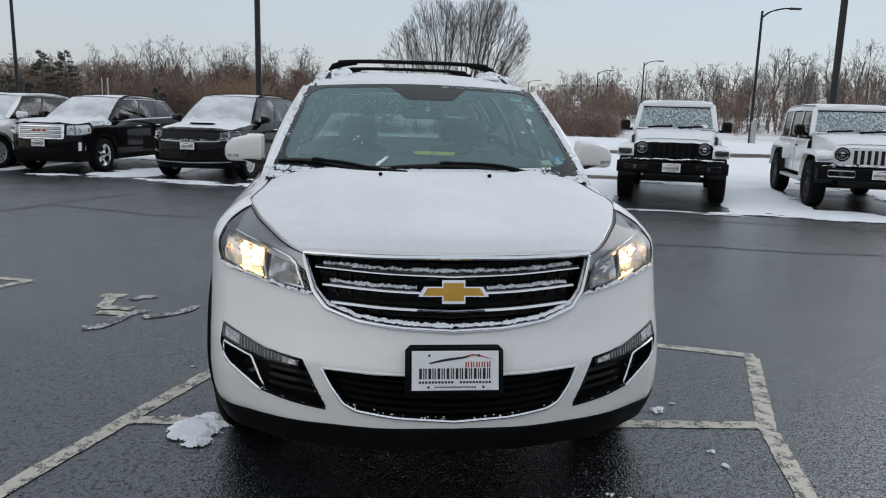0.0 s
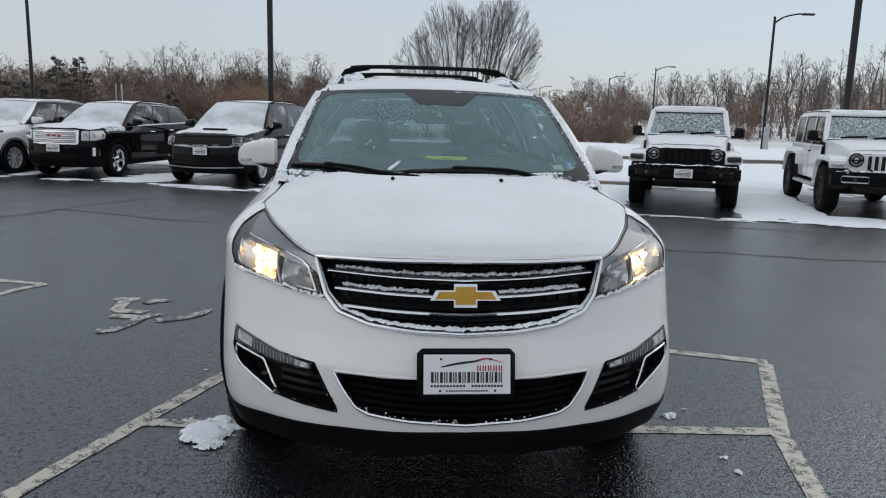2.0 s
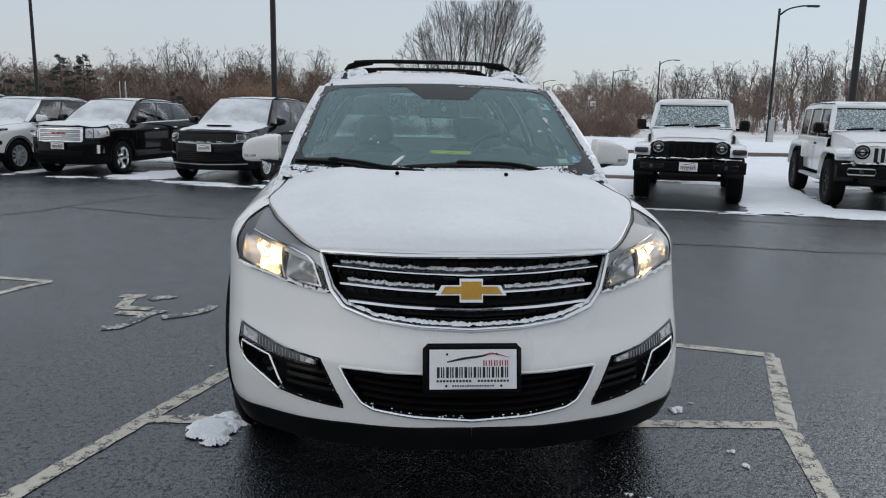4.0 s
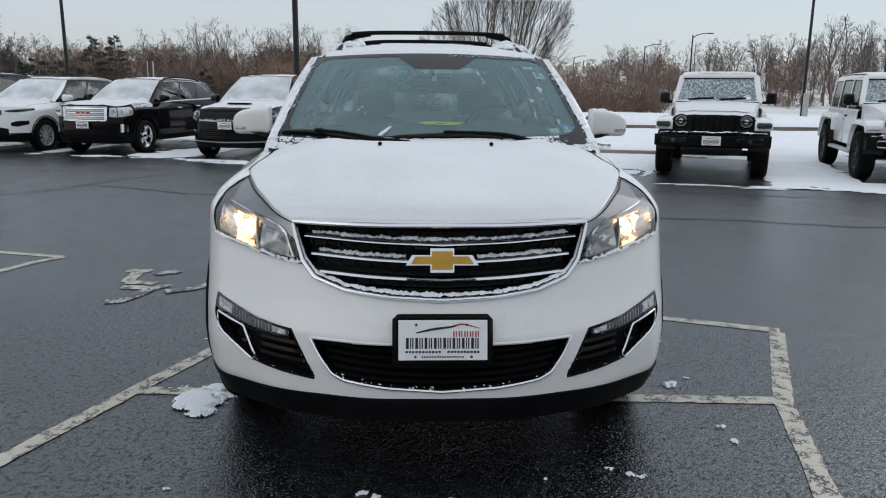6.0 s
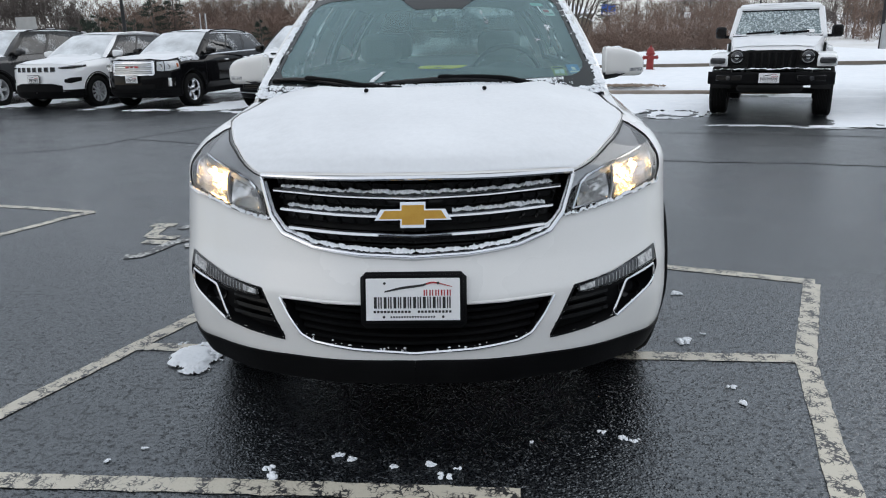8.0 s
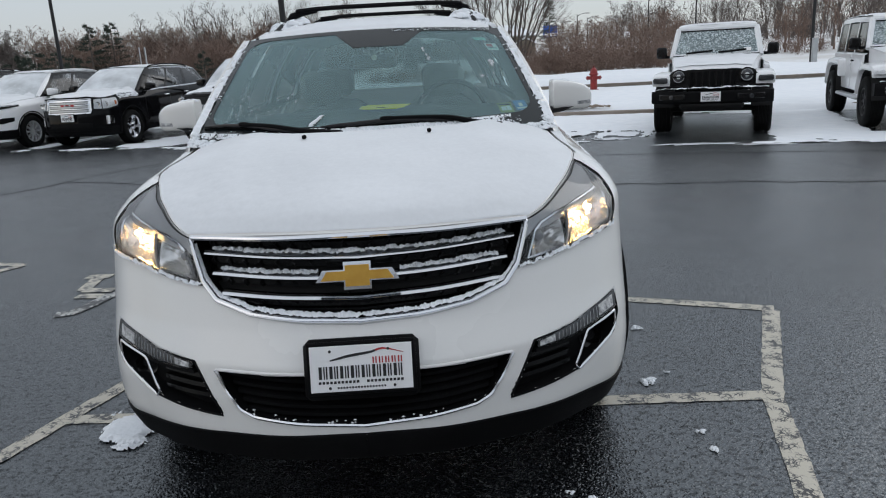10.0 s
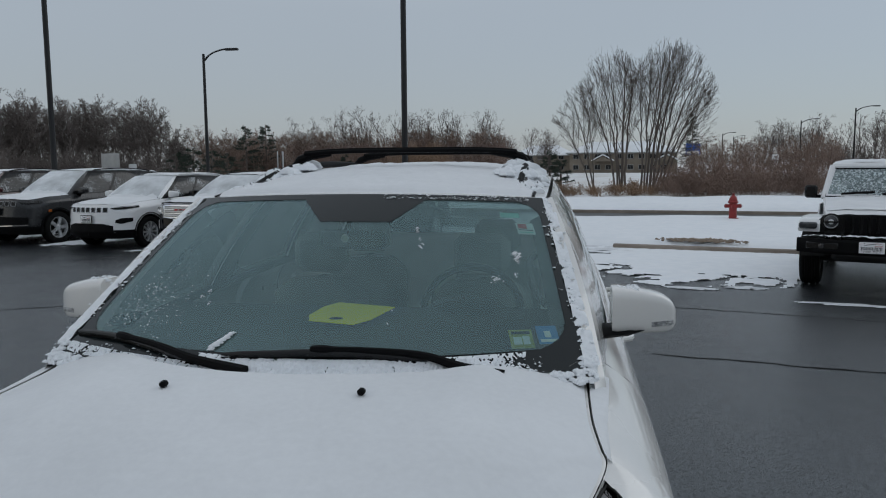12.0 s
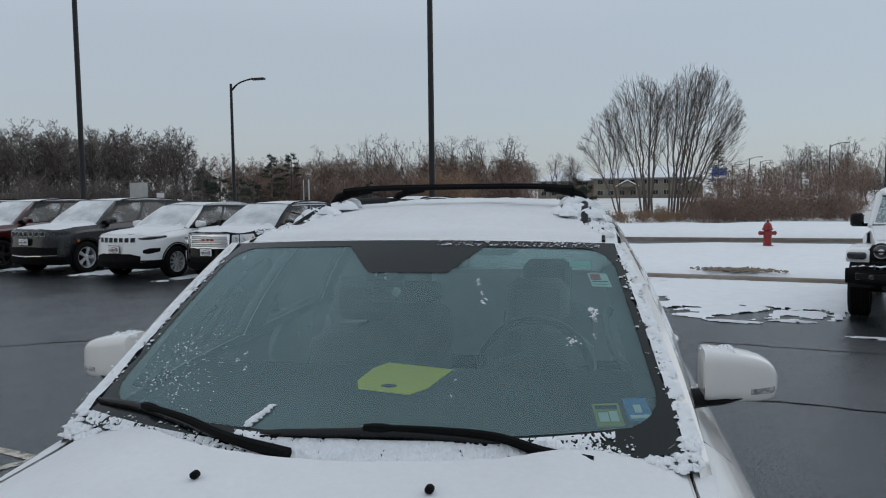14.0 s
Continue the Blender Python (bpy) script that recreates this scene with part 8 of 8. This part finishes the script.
tall_pole(-3.75, 19.2, 9.0, 0.085)
tall_pole(-15.0, 20.0, 9.0, 0.085)
tall_pole(12.4, 18.0, 9.0, 0.10)
street_lamp(-16.6, 33.0, 7.2, 0, 1.2)
for x, y in ((19.9, 37.5), (27.7, 78.0), (28.4, 98.0), (26.0, 134.0), (31.0, 150.0), (29.8, 172.0)):
    street_lamp(x, y, 7.2, 0, 1.6)

hy = thing("fire_hydrant", "red cast iron fire hydrant in the snow", "hydrant", pose(5.55, 23.0, 0.12))
link("barrel", Mesh().lathe([(0.17, 0.0), (0.17, 0.05), (0.115, 0.06), (0.11, 0.50), (0.15, 0.51), (0.15, 0.56), (0.125, 0.57), (0.115, 0.64), (0.08, 0.71), (0.03, 0.74), (0.03, 0.80), (0.0, 0.80)], "z", 20), M_HYD, hy)
for s in (-1, 1):
    link("side_nozzle", Mesh().lathe([(0.055, 0.09 * s), (0.055, 0.19 * s), (0.065, 0.19 * s), (0.065, 0.23 * s), (0.02, 0.235 * s), (0.02, 0.26 * s), (0, 0.26 * s)], "x", 12, (0, 0, 0.42)), M_HYD, hy)
link("front_nozzle", Mesh().lathe([(0.075, -0.09), (0.075, -0.18), (0.085, -0.18), (0.085, -0.22), (0.025, -0.225), (0.025, -0.25), (0, -0.25)], "y", 14, (0, 0, 0.40)), M_HYD, hy)


def sign(x, y, h, w, ht, turn, face, label, second=False, zoff=0.0):
    s = thing("road_sign", label, "sign", pose(x, y, zoff, 0, 0, turn), "signs")
    link("post", Mesh().box(-0.025, 0.025, -0.02, 0.02, 0, h, 0.005), M_SIGN, s)
    link("panel", Mesh().box(-w / 2, w / 2, -0.035, -0.022, h - ht, h + 0.02, 0.004), face, s)
    if second:
        link("panel", Mesh().box(-w / 2, w / 2, 0.20, 0.213, h - ht, h + 0.02, 0.004), face, s)
    return s


sign(-16.4, 25.0, 2.35, 0.95, 0.85, -15, M_SIGN, "grey back of a square road sign on a post")
sign(-15.75, 25.4, 1.95, 0.40, 0.6, -15, M_PLATE, "small white sign on a post")
sign(-12.0, 31.0, 2.5, 0.35, 0.9, 104, M_SIGN, "narrow pair of sign plates seen nearly edge on", True)
sign(16.5, 62.0, 2.6, 0.5, 0.4, 0, M_PLATE, "small white road sign by the field")
bs = thing("display_sign", "blue electronic display sign on a post far behind the trees", "sign", pose(20.3, 128, 0))
link("post", Mesh().box(-0.3, 0.3, -0.2, 0.2, 0, 3.6, 0.05), M_POLE, bs)
link("panel", Mesh().box(-1.15, 1.15, -0.2, 0.2, 3.55, 5.4, 0.05), M_BLUE, bs)
link("light_field", Mesh().box(-0.95, 0.95, -0.24, -0.19, 3.7, 4.2, 0.02), M_PLATE, bs)
mt = thing("marker_post", "grey utility marker post in the snow", "post", pose(18.9, 35.2, 0.1))
link("post", Mesh().box(-0.13, 0.13, -0.08, 0.08, 0, 1.3, 0.03), M_SIGN, mt)

# long two-storey building far behind the tree
bd = thing("office_building", "long tan two-storey building with a snowy hipped roof and gables", "building", pose(-1.0, 158, 0.3, 0, 0, -4))


def hip_roof(x0, x1, y0, y1, eave, ridge, run):
    """A hipped roof with a fascia, each slope a face of its own."""
    m = Mesh()
    a, b, c, d = (x0, y0, eave), (x1, y0, eave), (x1, y1, eave), (x0, y1, eave)
    e, f = (x0 + run, (y0 + y1) / 2, ridge), (x1 - run, (y0 + y1) / 2, ridge)
    m.add([a, b, f, e], [(0, 1, 2, 3)])
    m.add([c, d, e, f], [(0, 1, 2, 3)])
    m.add([b, c, f], [(0, 1, 2)])
    m.add([d, a, e], [(0, 1, 2)])
    return m


for x0, x1, y0, eave, ridge, run in ((1.2, 22.6, 0.0, 4.35, 6.7, 5.0), (-11.0, 1.1, 4.0, 4.0, 6.2, 4.0)):
    link("wall", Mesh().box(x0, x1, y0, y0 + 12, 0, eave - 0.05, 0.05), M_WALLB, bd)
    link("roof", hip_roof(x0 - 0.8, x1 + 0.8, y0 - 0.8, y0 + 12.8, eave, ridge, run), M_ROOFS, bd)
    link("fascia", Mesh().box(x0 - 0.8, x1 + 0.8, y0 - 0.8, y0 + 12.8, eave - 0.22, eave - 0.02, 0.03), M_SIGN, bd)
    for k in range(int((x1 - x0) / 2.2)):
        x = x0 + 1.3 + 2.2 * k
        for z in (0.8, 3.0):
            w = link("window", Mesh().box(x - 0.6, x + 0.6, y0 - 0.06, y0 + 0.04, z, z + 1.0, 0.02), M_SIGN, bd)
            for s in (-1, 1):
                link("pane", Mesh().box(x + s * 0.28 - 0.26, x + s * 0.28 + 0.26, y0 - 0.08, y0 - 0.05, z + 0.05, z + 0.95, 0.01), M_WINDOWD, w)
for x in (8.0, 20.6):
    link("gable_roof", Mesh().prism([(x - 2.3, 2.55), (x, 3.75), (x + 2.3, 2.55), (x + 2.3, 2.75), (x, 4.0), (x - 2.3, 2.75)], (-2.4, 0.0)), M_ROOFS, bd)
    link("gable", Mesh().prism([(x - 1.9, 2.5), (x + 1.9, 2.5), (x, 3.55)], (-2.1, 0.0)), M_WALLB, bd)
    for s in (-1, 1):
        link("porch_post", Mesh().box(x + s * 1.8 - 0.15, x + s * 1.8 + 0.15, -2.1, -1.8, 0, 2.6, 0.03), M_WALLB, bd)

# ---------------------------------------------------------------- trees and brush


class Twigs:
    """Collects tapered three-sided twigs as arrays."""

    def __init__(self):
        self.a, self.b, self.ra, self.rb = [], [], [], []

    def add(self, a, b, ra, rb):
        self.a.append(a), self.b.append(b), self.ra.append(ra), self.rb.append(rb)

    def mesh(self, name, material, sides=3, parent=None):
        a, b = np.array(self.a), np.array(self.b)
        ra, rb = np.array(self.ra)[:, None], np.array(self.rb)[:, None]
        d = b - a
        d /= np.linalg.norm(d, axis=1)[:, None] + 1e-9
        up = np.where(np.abs(d[:, 2:3]) > 0.9, np.array([[1.0, 0, 0]]), np.array([[0, 0, 1.0]]))
        p = np.cross(d, up)
        p /= np.linalg.norm(p, axis=1)[:, None] + 1e-9
        q = np.cross(d, p)
        if sides == 1:
            n = len(a)
            w = np.where((np.arange(n) % 2 == 0)[:, None], p, p * 0.6 + q * 0.8)
            v = np.stack([a - w * ra, a + w * ra, b + w * rb, b - w * rb], 1).reshape(-1, 3)
            return quick(name, v.tolist(), np.arange(4 * n).reshape(-1, 4).tolist(), material, parent)
        vs = []
        for c, r in ((a, ra), (b, rb)):
            for k in range(sides):
                t = 2 * math.pi * k / sides
                vs.append(c + r * (math.cos(t) * p + math.sin(t) * q))
        v = np.stack(vs, 1).reshape(-1, 3)
        n = len(a)
        base = (np.arange(n) * 2 * sides)[:, None]
        fs = []
        for k in range(sides):
            fs.append(base + np.array([[k, (k + 1) % sides, sides + (k + 1) % sides, sides + k]]))
        f = np.stack(fs, 1).reshape(-1, 4)
        data = bpy.data.meshes.new(name)
        data.from_pydata(v.tolist(), [], f.tolist())
        data.shade_smooth()
        data.materials.append(material)
        ob = new(name, data)
        if parent:
            ob.parent = parent
        return ob


def rot(v, ang, r):
    """v turned away by ang round a random axis across it."""
    v = np.array(v)
    w = np.cross(v, [r.gauss(0, 1), r.gauss(0, 1), r.gauss(0, 1)])
    w /= np.linalg.norm(w) + 1e-9
    return v * math.cos(ang) + w * math.sin(ang)


def limb(tw, p, d, length, r0, levels, r, up, tip, ang=(0.35, 0.7), shoots=5, drop=0.58):
    """An upswept limb: it bends towards the sky, tapers, and sends side shoots off all along its outer part."""
    p, d = np.array(p, float), np.array(d, float) / np.linalg.norm(d)
    seg = 4 if levels > 1 else 3 if levels else 2
    at = sorted(r.uniform(0.25, 1.0) for _ in range(shoots if levels else 0))
    for k in range(seg):
        d = rot(d, r.uniform(0, 0.13), r)
        d[2] += up
        d /= np.linalg.norm(d)
        q = p + d * length / seg
        ra, rb = r0 * (1 - 0.75 * k / seg), r0 * (1 - 0.75 * (k + 1) / seg)
        tw.add(tuple(p), tuple(q), max(ra, tip), max(rb, tip))
        for f in at:
            if k <= f * seg < k + 1 or (k == seg - 1 and f == 1.0):
                b = p + (q - p) * (f * seg - k)
                limb(tw, b, rot(d, r.uniform(*ang), r), length * drop * (1.15 - 0.55 * f) * r.uniform(0.7, 1.15), max(tip, r0 * 0.5 * (1 - 0.6 * f)), levels - 1, r, up, tip, ang, shoots, drop)
        p = q


# the many-stemmed tree behind the road
tree = thing("bare_tree", "large bare many-stemmed tree with fine upswept twigs", "tree", pose(5.2, 55, -0.4))
r = random.Random(7)
# three crowns grown together: centre x, centre height, half width, top, foot x, spread of the feet, stems, fan from and to in degrees
CROWNS = ((2.35, 5.4, 3.35, 11.0, 1.15, 0.75, 9, -48, 80), (-1.80, 5.8, 2.65, 10.6, -1.0, 0.25, 5, -66, 58), (-4.2, 4.3, 1.95, 7.9, -2.9, 0.12, 3, -78, 40))
stems, twigs = [], Twigs()
for cx, cz, wide, top, fx, feet, count, a0, a1 in CROWNS:
    for k in range(count):
        th = radians(lerp(a0, a1, (k + 0.5) / count) + r.uniform(-5, 5))
        foot = np.array((fx + feet * (2 * (k + 0.5) / count - 1), r.uniform(-0.5, 0.5), 0.0))
        tip = np.array((cx + wide * 0.9 * math.sin(th), r.uniform(-0.62, 0.62) * wide, cz + (top - cz) * 0.93 * math.cos(th)))
        ctl = foot + (tip - foot) * (0.30, 0.25, 0.58)
        stem, rad = Twigs(), r.uniform(0.085, 0.125) * (top / 11) ** 1.3
        f = np.linspace(0, 1, 13)[:, None]
        path = foot * (1 - f) ** 2 + 2 * ctl * f * (1 - f) + tip * f**2
        path[1:-1] += np.array([[r.gauss(0, 0.035), r.gauss(0, 0.035), 0] for _ in range(11)])
        long = np.linalg.norm(tip - foot)
        for j in range(12):
            ra, rb = rad * (1 - 0.9 * j / 12), rad * (1 - 0.9 * (j + 1) / 12)
            (stem if j < 9 else twigs).add(tuple(path[j]), tuple(path[j + 1]), max(ra, 0.011), max(rb, 0.011))
            d = (path[j + 1] - path[j]) / np.linalg.norm(path[j + 1] - path[j])
            for _ in range(0 if j < 3 else 2 if j < 6 else 3):
                b = path[j] + (path[j + 1] - path[j]) * r.random()
                g = (j + 0.5) / 12
                limb(twigs, b, rot(d, r.uniform(0.18, 0.62), r), long * (0.50 - 0.30 * g) * r.uniform(0.7, 1.2), rad * 0.30 * (1.1 - 0.8 * g), 2, r, 0.035, 0.0064, (0.22, 0.58), 4, 0.60)
        stems.append(stem)


def within(p, slack):
    """Whether a twig's end lies inside one of the crowns."""
    return any(p[2] < cz + (top - cz) * math.sqrt(max(0.0, 1 - ((p[0] - cx) / wide / slack) ** 2 - (p[1] / wide / slack) ** 2)) * slack and abs(p[0] - cx) < wide * slack for cx, cz, wide, top, *_ in CROWNS)


kept = [k for k in range(len(twigs.b)) if within(twigs.b[k], r.uniform(0.93, 1.07))]
twigs.a, twigs.b, twigs.ra, twigs.rb = ([v[k] for k in kept] for v in (twigs.a, twigs.b, twigs.ra, twigs.rb))
for stem in stems:
    stem.mesh("trunk", M_TREE, 6, tree)
twigs.mesh("crown", M_TREE, 3, tree)


def woods(name, material, label, spots, seed, tip=0.012, spread=0.8, up=0.06, shrub=False):
    """A belt of bare trees or brush as one mass of limbs."""
    r = random.Random(seed)
    kinds = []
    for k in range(8):
        tw = Twigs()
        rr_ = random.Random(seed * 10 + k)
        if shrub:
            for _ in range(13):
                az, ln = rr_.uniform(0, 6.28), rr_.uniform(0.05, 1.0)
                limb(tw, (rr_.uniform(-0.15, 0.15), rr_.uniform(-0.15, 0.15), 0), (math.sin(ln) * math.cos(az), math.sin(ln) * math.sin(az), math.cos(ln)), rr_.uniform(0.5, 0.95), 0.008, 2, rr_, 0.01, tip / 8, (0.45, 1.1), 4, 0.6)
        else:
            p, d = np.zeros(3), np.array((rr_.uniform(-0.12, 0.12), rr_.uniform(-0.12, 0.12), 1.0))
            for j in range(7):
                q = p + d / np.linalg.norm(d) * 0.13
                tw.add(tuple(p), tuple(q), 0.020 * (1 - 0.12 * j), 0.020 * (1 - 0.12 * (j + 1)))
                for _ in range(0 if j < 2 else 3):
                    b = p + (q - p) * rr_.random()
                    limb(tw, b, rot(d, rr_.uniform(0.4, 1.0) * spread, rr_), (0.46 - 0.05 * j) * rr_.uniform(0.7, 1.15), 0.008 * (1.1 - 0.1 * j), 2, rr_, up, tip / 10, (0.4, 1.05), 4, 0.62)
                d = rot(d, rr_.uniform(0, 0.18), rr_)
                p = q
        top = np.array(tw.b)[:, 2].max()
        kinds.append((np.array(tw.a) / top, np.array(tw.b) / top, np.array(tw.ra) / top, np.array(tw.rb) / top))
    A, B, RA, RB = [], [], [], []
    for x, y, z, h in spots:
        a, b, ra, rb = r.choice(kinds)
        t = r.uniform(0, 6.28)
        m = np.array([[math.cos(t), -math.sin(t), 0], [math.sin(t), math.cos(t), 0], [0, 0, 1]]) * h
        wide = r.uniform(0.85, 1.25)
        m = m * np.array([[wide], [wide], [1]])
        A.append(a @ m.T + (x, y, z)), B.append(b @ m.T + (x, y, z)), RA.append(np.maximum(ra * h, tip)), RB.append(np.maximum(rb * h, tip))
    tw = Twigs()
    tw.a, tw.b, tw.ra, tw.rb = np.concatenate(A), np.concatenate(B), np.concatenate(RA), np.concatenate(RB)
    return tagged(tw.mesh(name, material, 1), label, "trees", kind="stuff")


def belt(x0, y0, x1, y1, n, depth, h0, h1, seed, fall=0.001):
    """Spots for trees along a line, some way deep; fall: the share of the line over which they sink at its end."""
    r = random.Random(seed)
    out = []
    for k in range(n):
        t, d = r.random(), r.random() * depth
        x, y = x0 + (x1 - x0) * t, y0 + (y1 - y0) * t
        l = math.hypot(x, y)
        x, y = x * (1 + d / l), y * (1 + d / l)
        out.append((x, y, far_rise(x, y) - 0.1, r.uniform(h0, h1) * min(1.0, 0.25 + ((1 - t) / fall) ** 0.6)))
    return out


def ray(deg, d):
    """A place d metres from the camera's start, at an angle to the right of the view's axis."""
    return d * math.sin(radians(deg)), -2.5 + d * math.cos(radians(deg))


woods("woods", M_GREYTW, "dark bare winter woods", belt(*ray(-50, 78), *ray(-27.5, 84), 215, 22, 8.2, 9.6, 1, 0.16), 31, 0.018, 0.9, 0.05)
woods("woods", M_BROWN, "brown bare winter woods", belt(*ray(-27, 84), *ray(-4.5, 92), 200, 18, 5.0, 6.6, 2), 32, 0.014, 0.9, 0.05)
woods("woods", M_GREYTW, "grey bare trees rising from the woods", belt(*ray(-20, 90), *ray(-5, 96), 40, 12, 6.8, 9.4, 3), 33, 0.009, 0.75, 0.05)
woods("woods", M_GREYTW, "bare trees beside the far building", belt(*ray(-5, 110), *ray(-1.0, 112), 14, 12, 5.0, 8.0, 4), 34, 0.009, 0.9, 0.03)
woods("woods", M_BROWN, "brown thicket of bare trees by the road", belt(*ray(9.0, 64), *ray(18.0, 66), 80, 14, 2.8, 4.6, 5), 35, 0.009, 1.1, 0.0)
woods("woods", M_GREYTW, "grey bare woods beyond the snowy field", belt(*ray(13, 130), *ray(44, 118), 120, 20, 6.4, 8.8, 6), 36, 0.013, 0.9, 0.03)
woods("woods", M_BROWN, "brown bare trees at the field's edge", belt(*ray(24, 72), *ray(38, 64), 30, 12, 3.6, 5.4, 7), 37, 0.008, 1.1, 0.0)
woods("woods", M_GREYTW, "tall bare trees at the field's edge", belt(*ray(25.5, 74), *ray(35, 68), 20, 12, 5.6, 8.4, 15), 45, 0.009, 0.8, 0.04)
woods("brush", M_BROWN, "dense brown brush along the road", belt(*ray(7.2, 46), *ray(17, 50), 145, 12, 1.0, 2.5, 8), 38, 0.008, shrub=True)
woods("brush", M_BROWN, "dense brown brush in front of the woods", belt(*ray(-26, 76), *ray(-5, 84), 200, 12, 2.8, 5.0, 9), 39, 0.017, shrub=True)
woods("brush", M_TAN, "tan leafy brush in front of the woods", belt(*ray(-13, 74), *ray(-9.5, 75), 22, 4, 3.5, 5.0, 10), 40, 0.011, shrub=True)
woods("brush", M_GREYTW, "low grey brush under the woods", belt(*ray(-50, 70), *ray(-28, 76), 140, 14, 2.2, 5.0, 11), 41, 0.015, shrub=True)
woods("brush", M_BROWN, "brown brush at the field's edge", belt(*ray(19, 66), *ray(40, 60), 40, 10, 1.2, 2.4, 12), 42, 0.008, shrub=True)
woods("brush", M_GREYTW, "grey brush under the far woods", belt(*ray(16, 112), *ray(44, 104), 70, 14, 2.6, 5.0, 14), 44, 0.020, shrub=True)
woods("brush", M_TAN, "dry stalks behind the road", belt(*ray(-4, 47), *ray(7, 48), 60, 4, 0.6, 1.2, 13), 43, 0.008, shrub=True)


def conifer(x, y, z, h, w, seed, label="dark green pine in front of the woods"):
    r = random.Random(seed)
    t = thing("conifer", label, "tree", pose(x, y, z), "conifers")
    tk = Twigs()
    tk.add((0, 0, 0), (0, 0, h), 0.12, 0.03)
    nd = Twigs()
    for k in range(int(h * 9)):
        zz = h * (0.15 + 0.85 * k / (h * 9))
        ln = w * (1 - zz / h) * r.uniform(0.7, 1.15) + 0.25
        az = r.uniform(0, 6.28)
        d = np.array([math.cos(az), math.sin(az), r.uniform(-0.15, 0.25)])
        tk.add((0, 0, zz), tuple(np.array([0, 0, zz]) + d * ln), 0.03, 0.012)
        for j in range(40):
            p = np.array([0, 0, zz]) + d * ln * (0.2 + 0.8 * j / 39)
            e = rot(d, r.uniform(0.3, 1.3), r)
            nd.add(tuple(p), tuple(p + e * r.uniform(0.12, 0.34)), 0.024, 0.006)
    tk.mesh("trunk", M_TREE, 5, t)
    nd.mesh("crown", M_PINE, 3, t)


for deg, d, h, w, sd in ((-23.4, 76, 5.9, 2.4, 1), (-22.0, 77, 6.1, 2.5, 2), (-26.8, 62, 3.6, 2.6, 3), (-25.6, 64, 3.4, 2.4, 4), (-24.6, 66, 3.2, 2.0, 5), (-16.2, 74, 3.0, 1.4, 6), (8.8, 120, 9.0, 2.6, 7), (-28.0, 63, 3.3, 2.2, 8), (-0.9, 58, 2.9, 1.7, 9), (-0.1, 59, 2.4, 1.5, 10)):
    x, y = ray(deg, d)
    conifer(x, y, far_rise(x, y), h, w, sd)
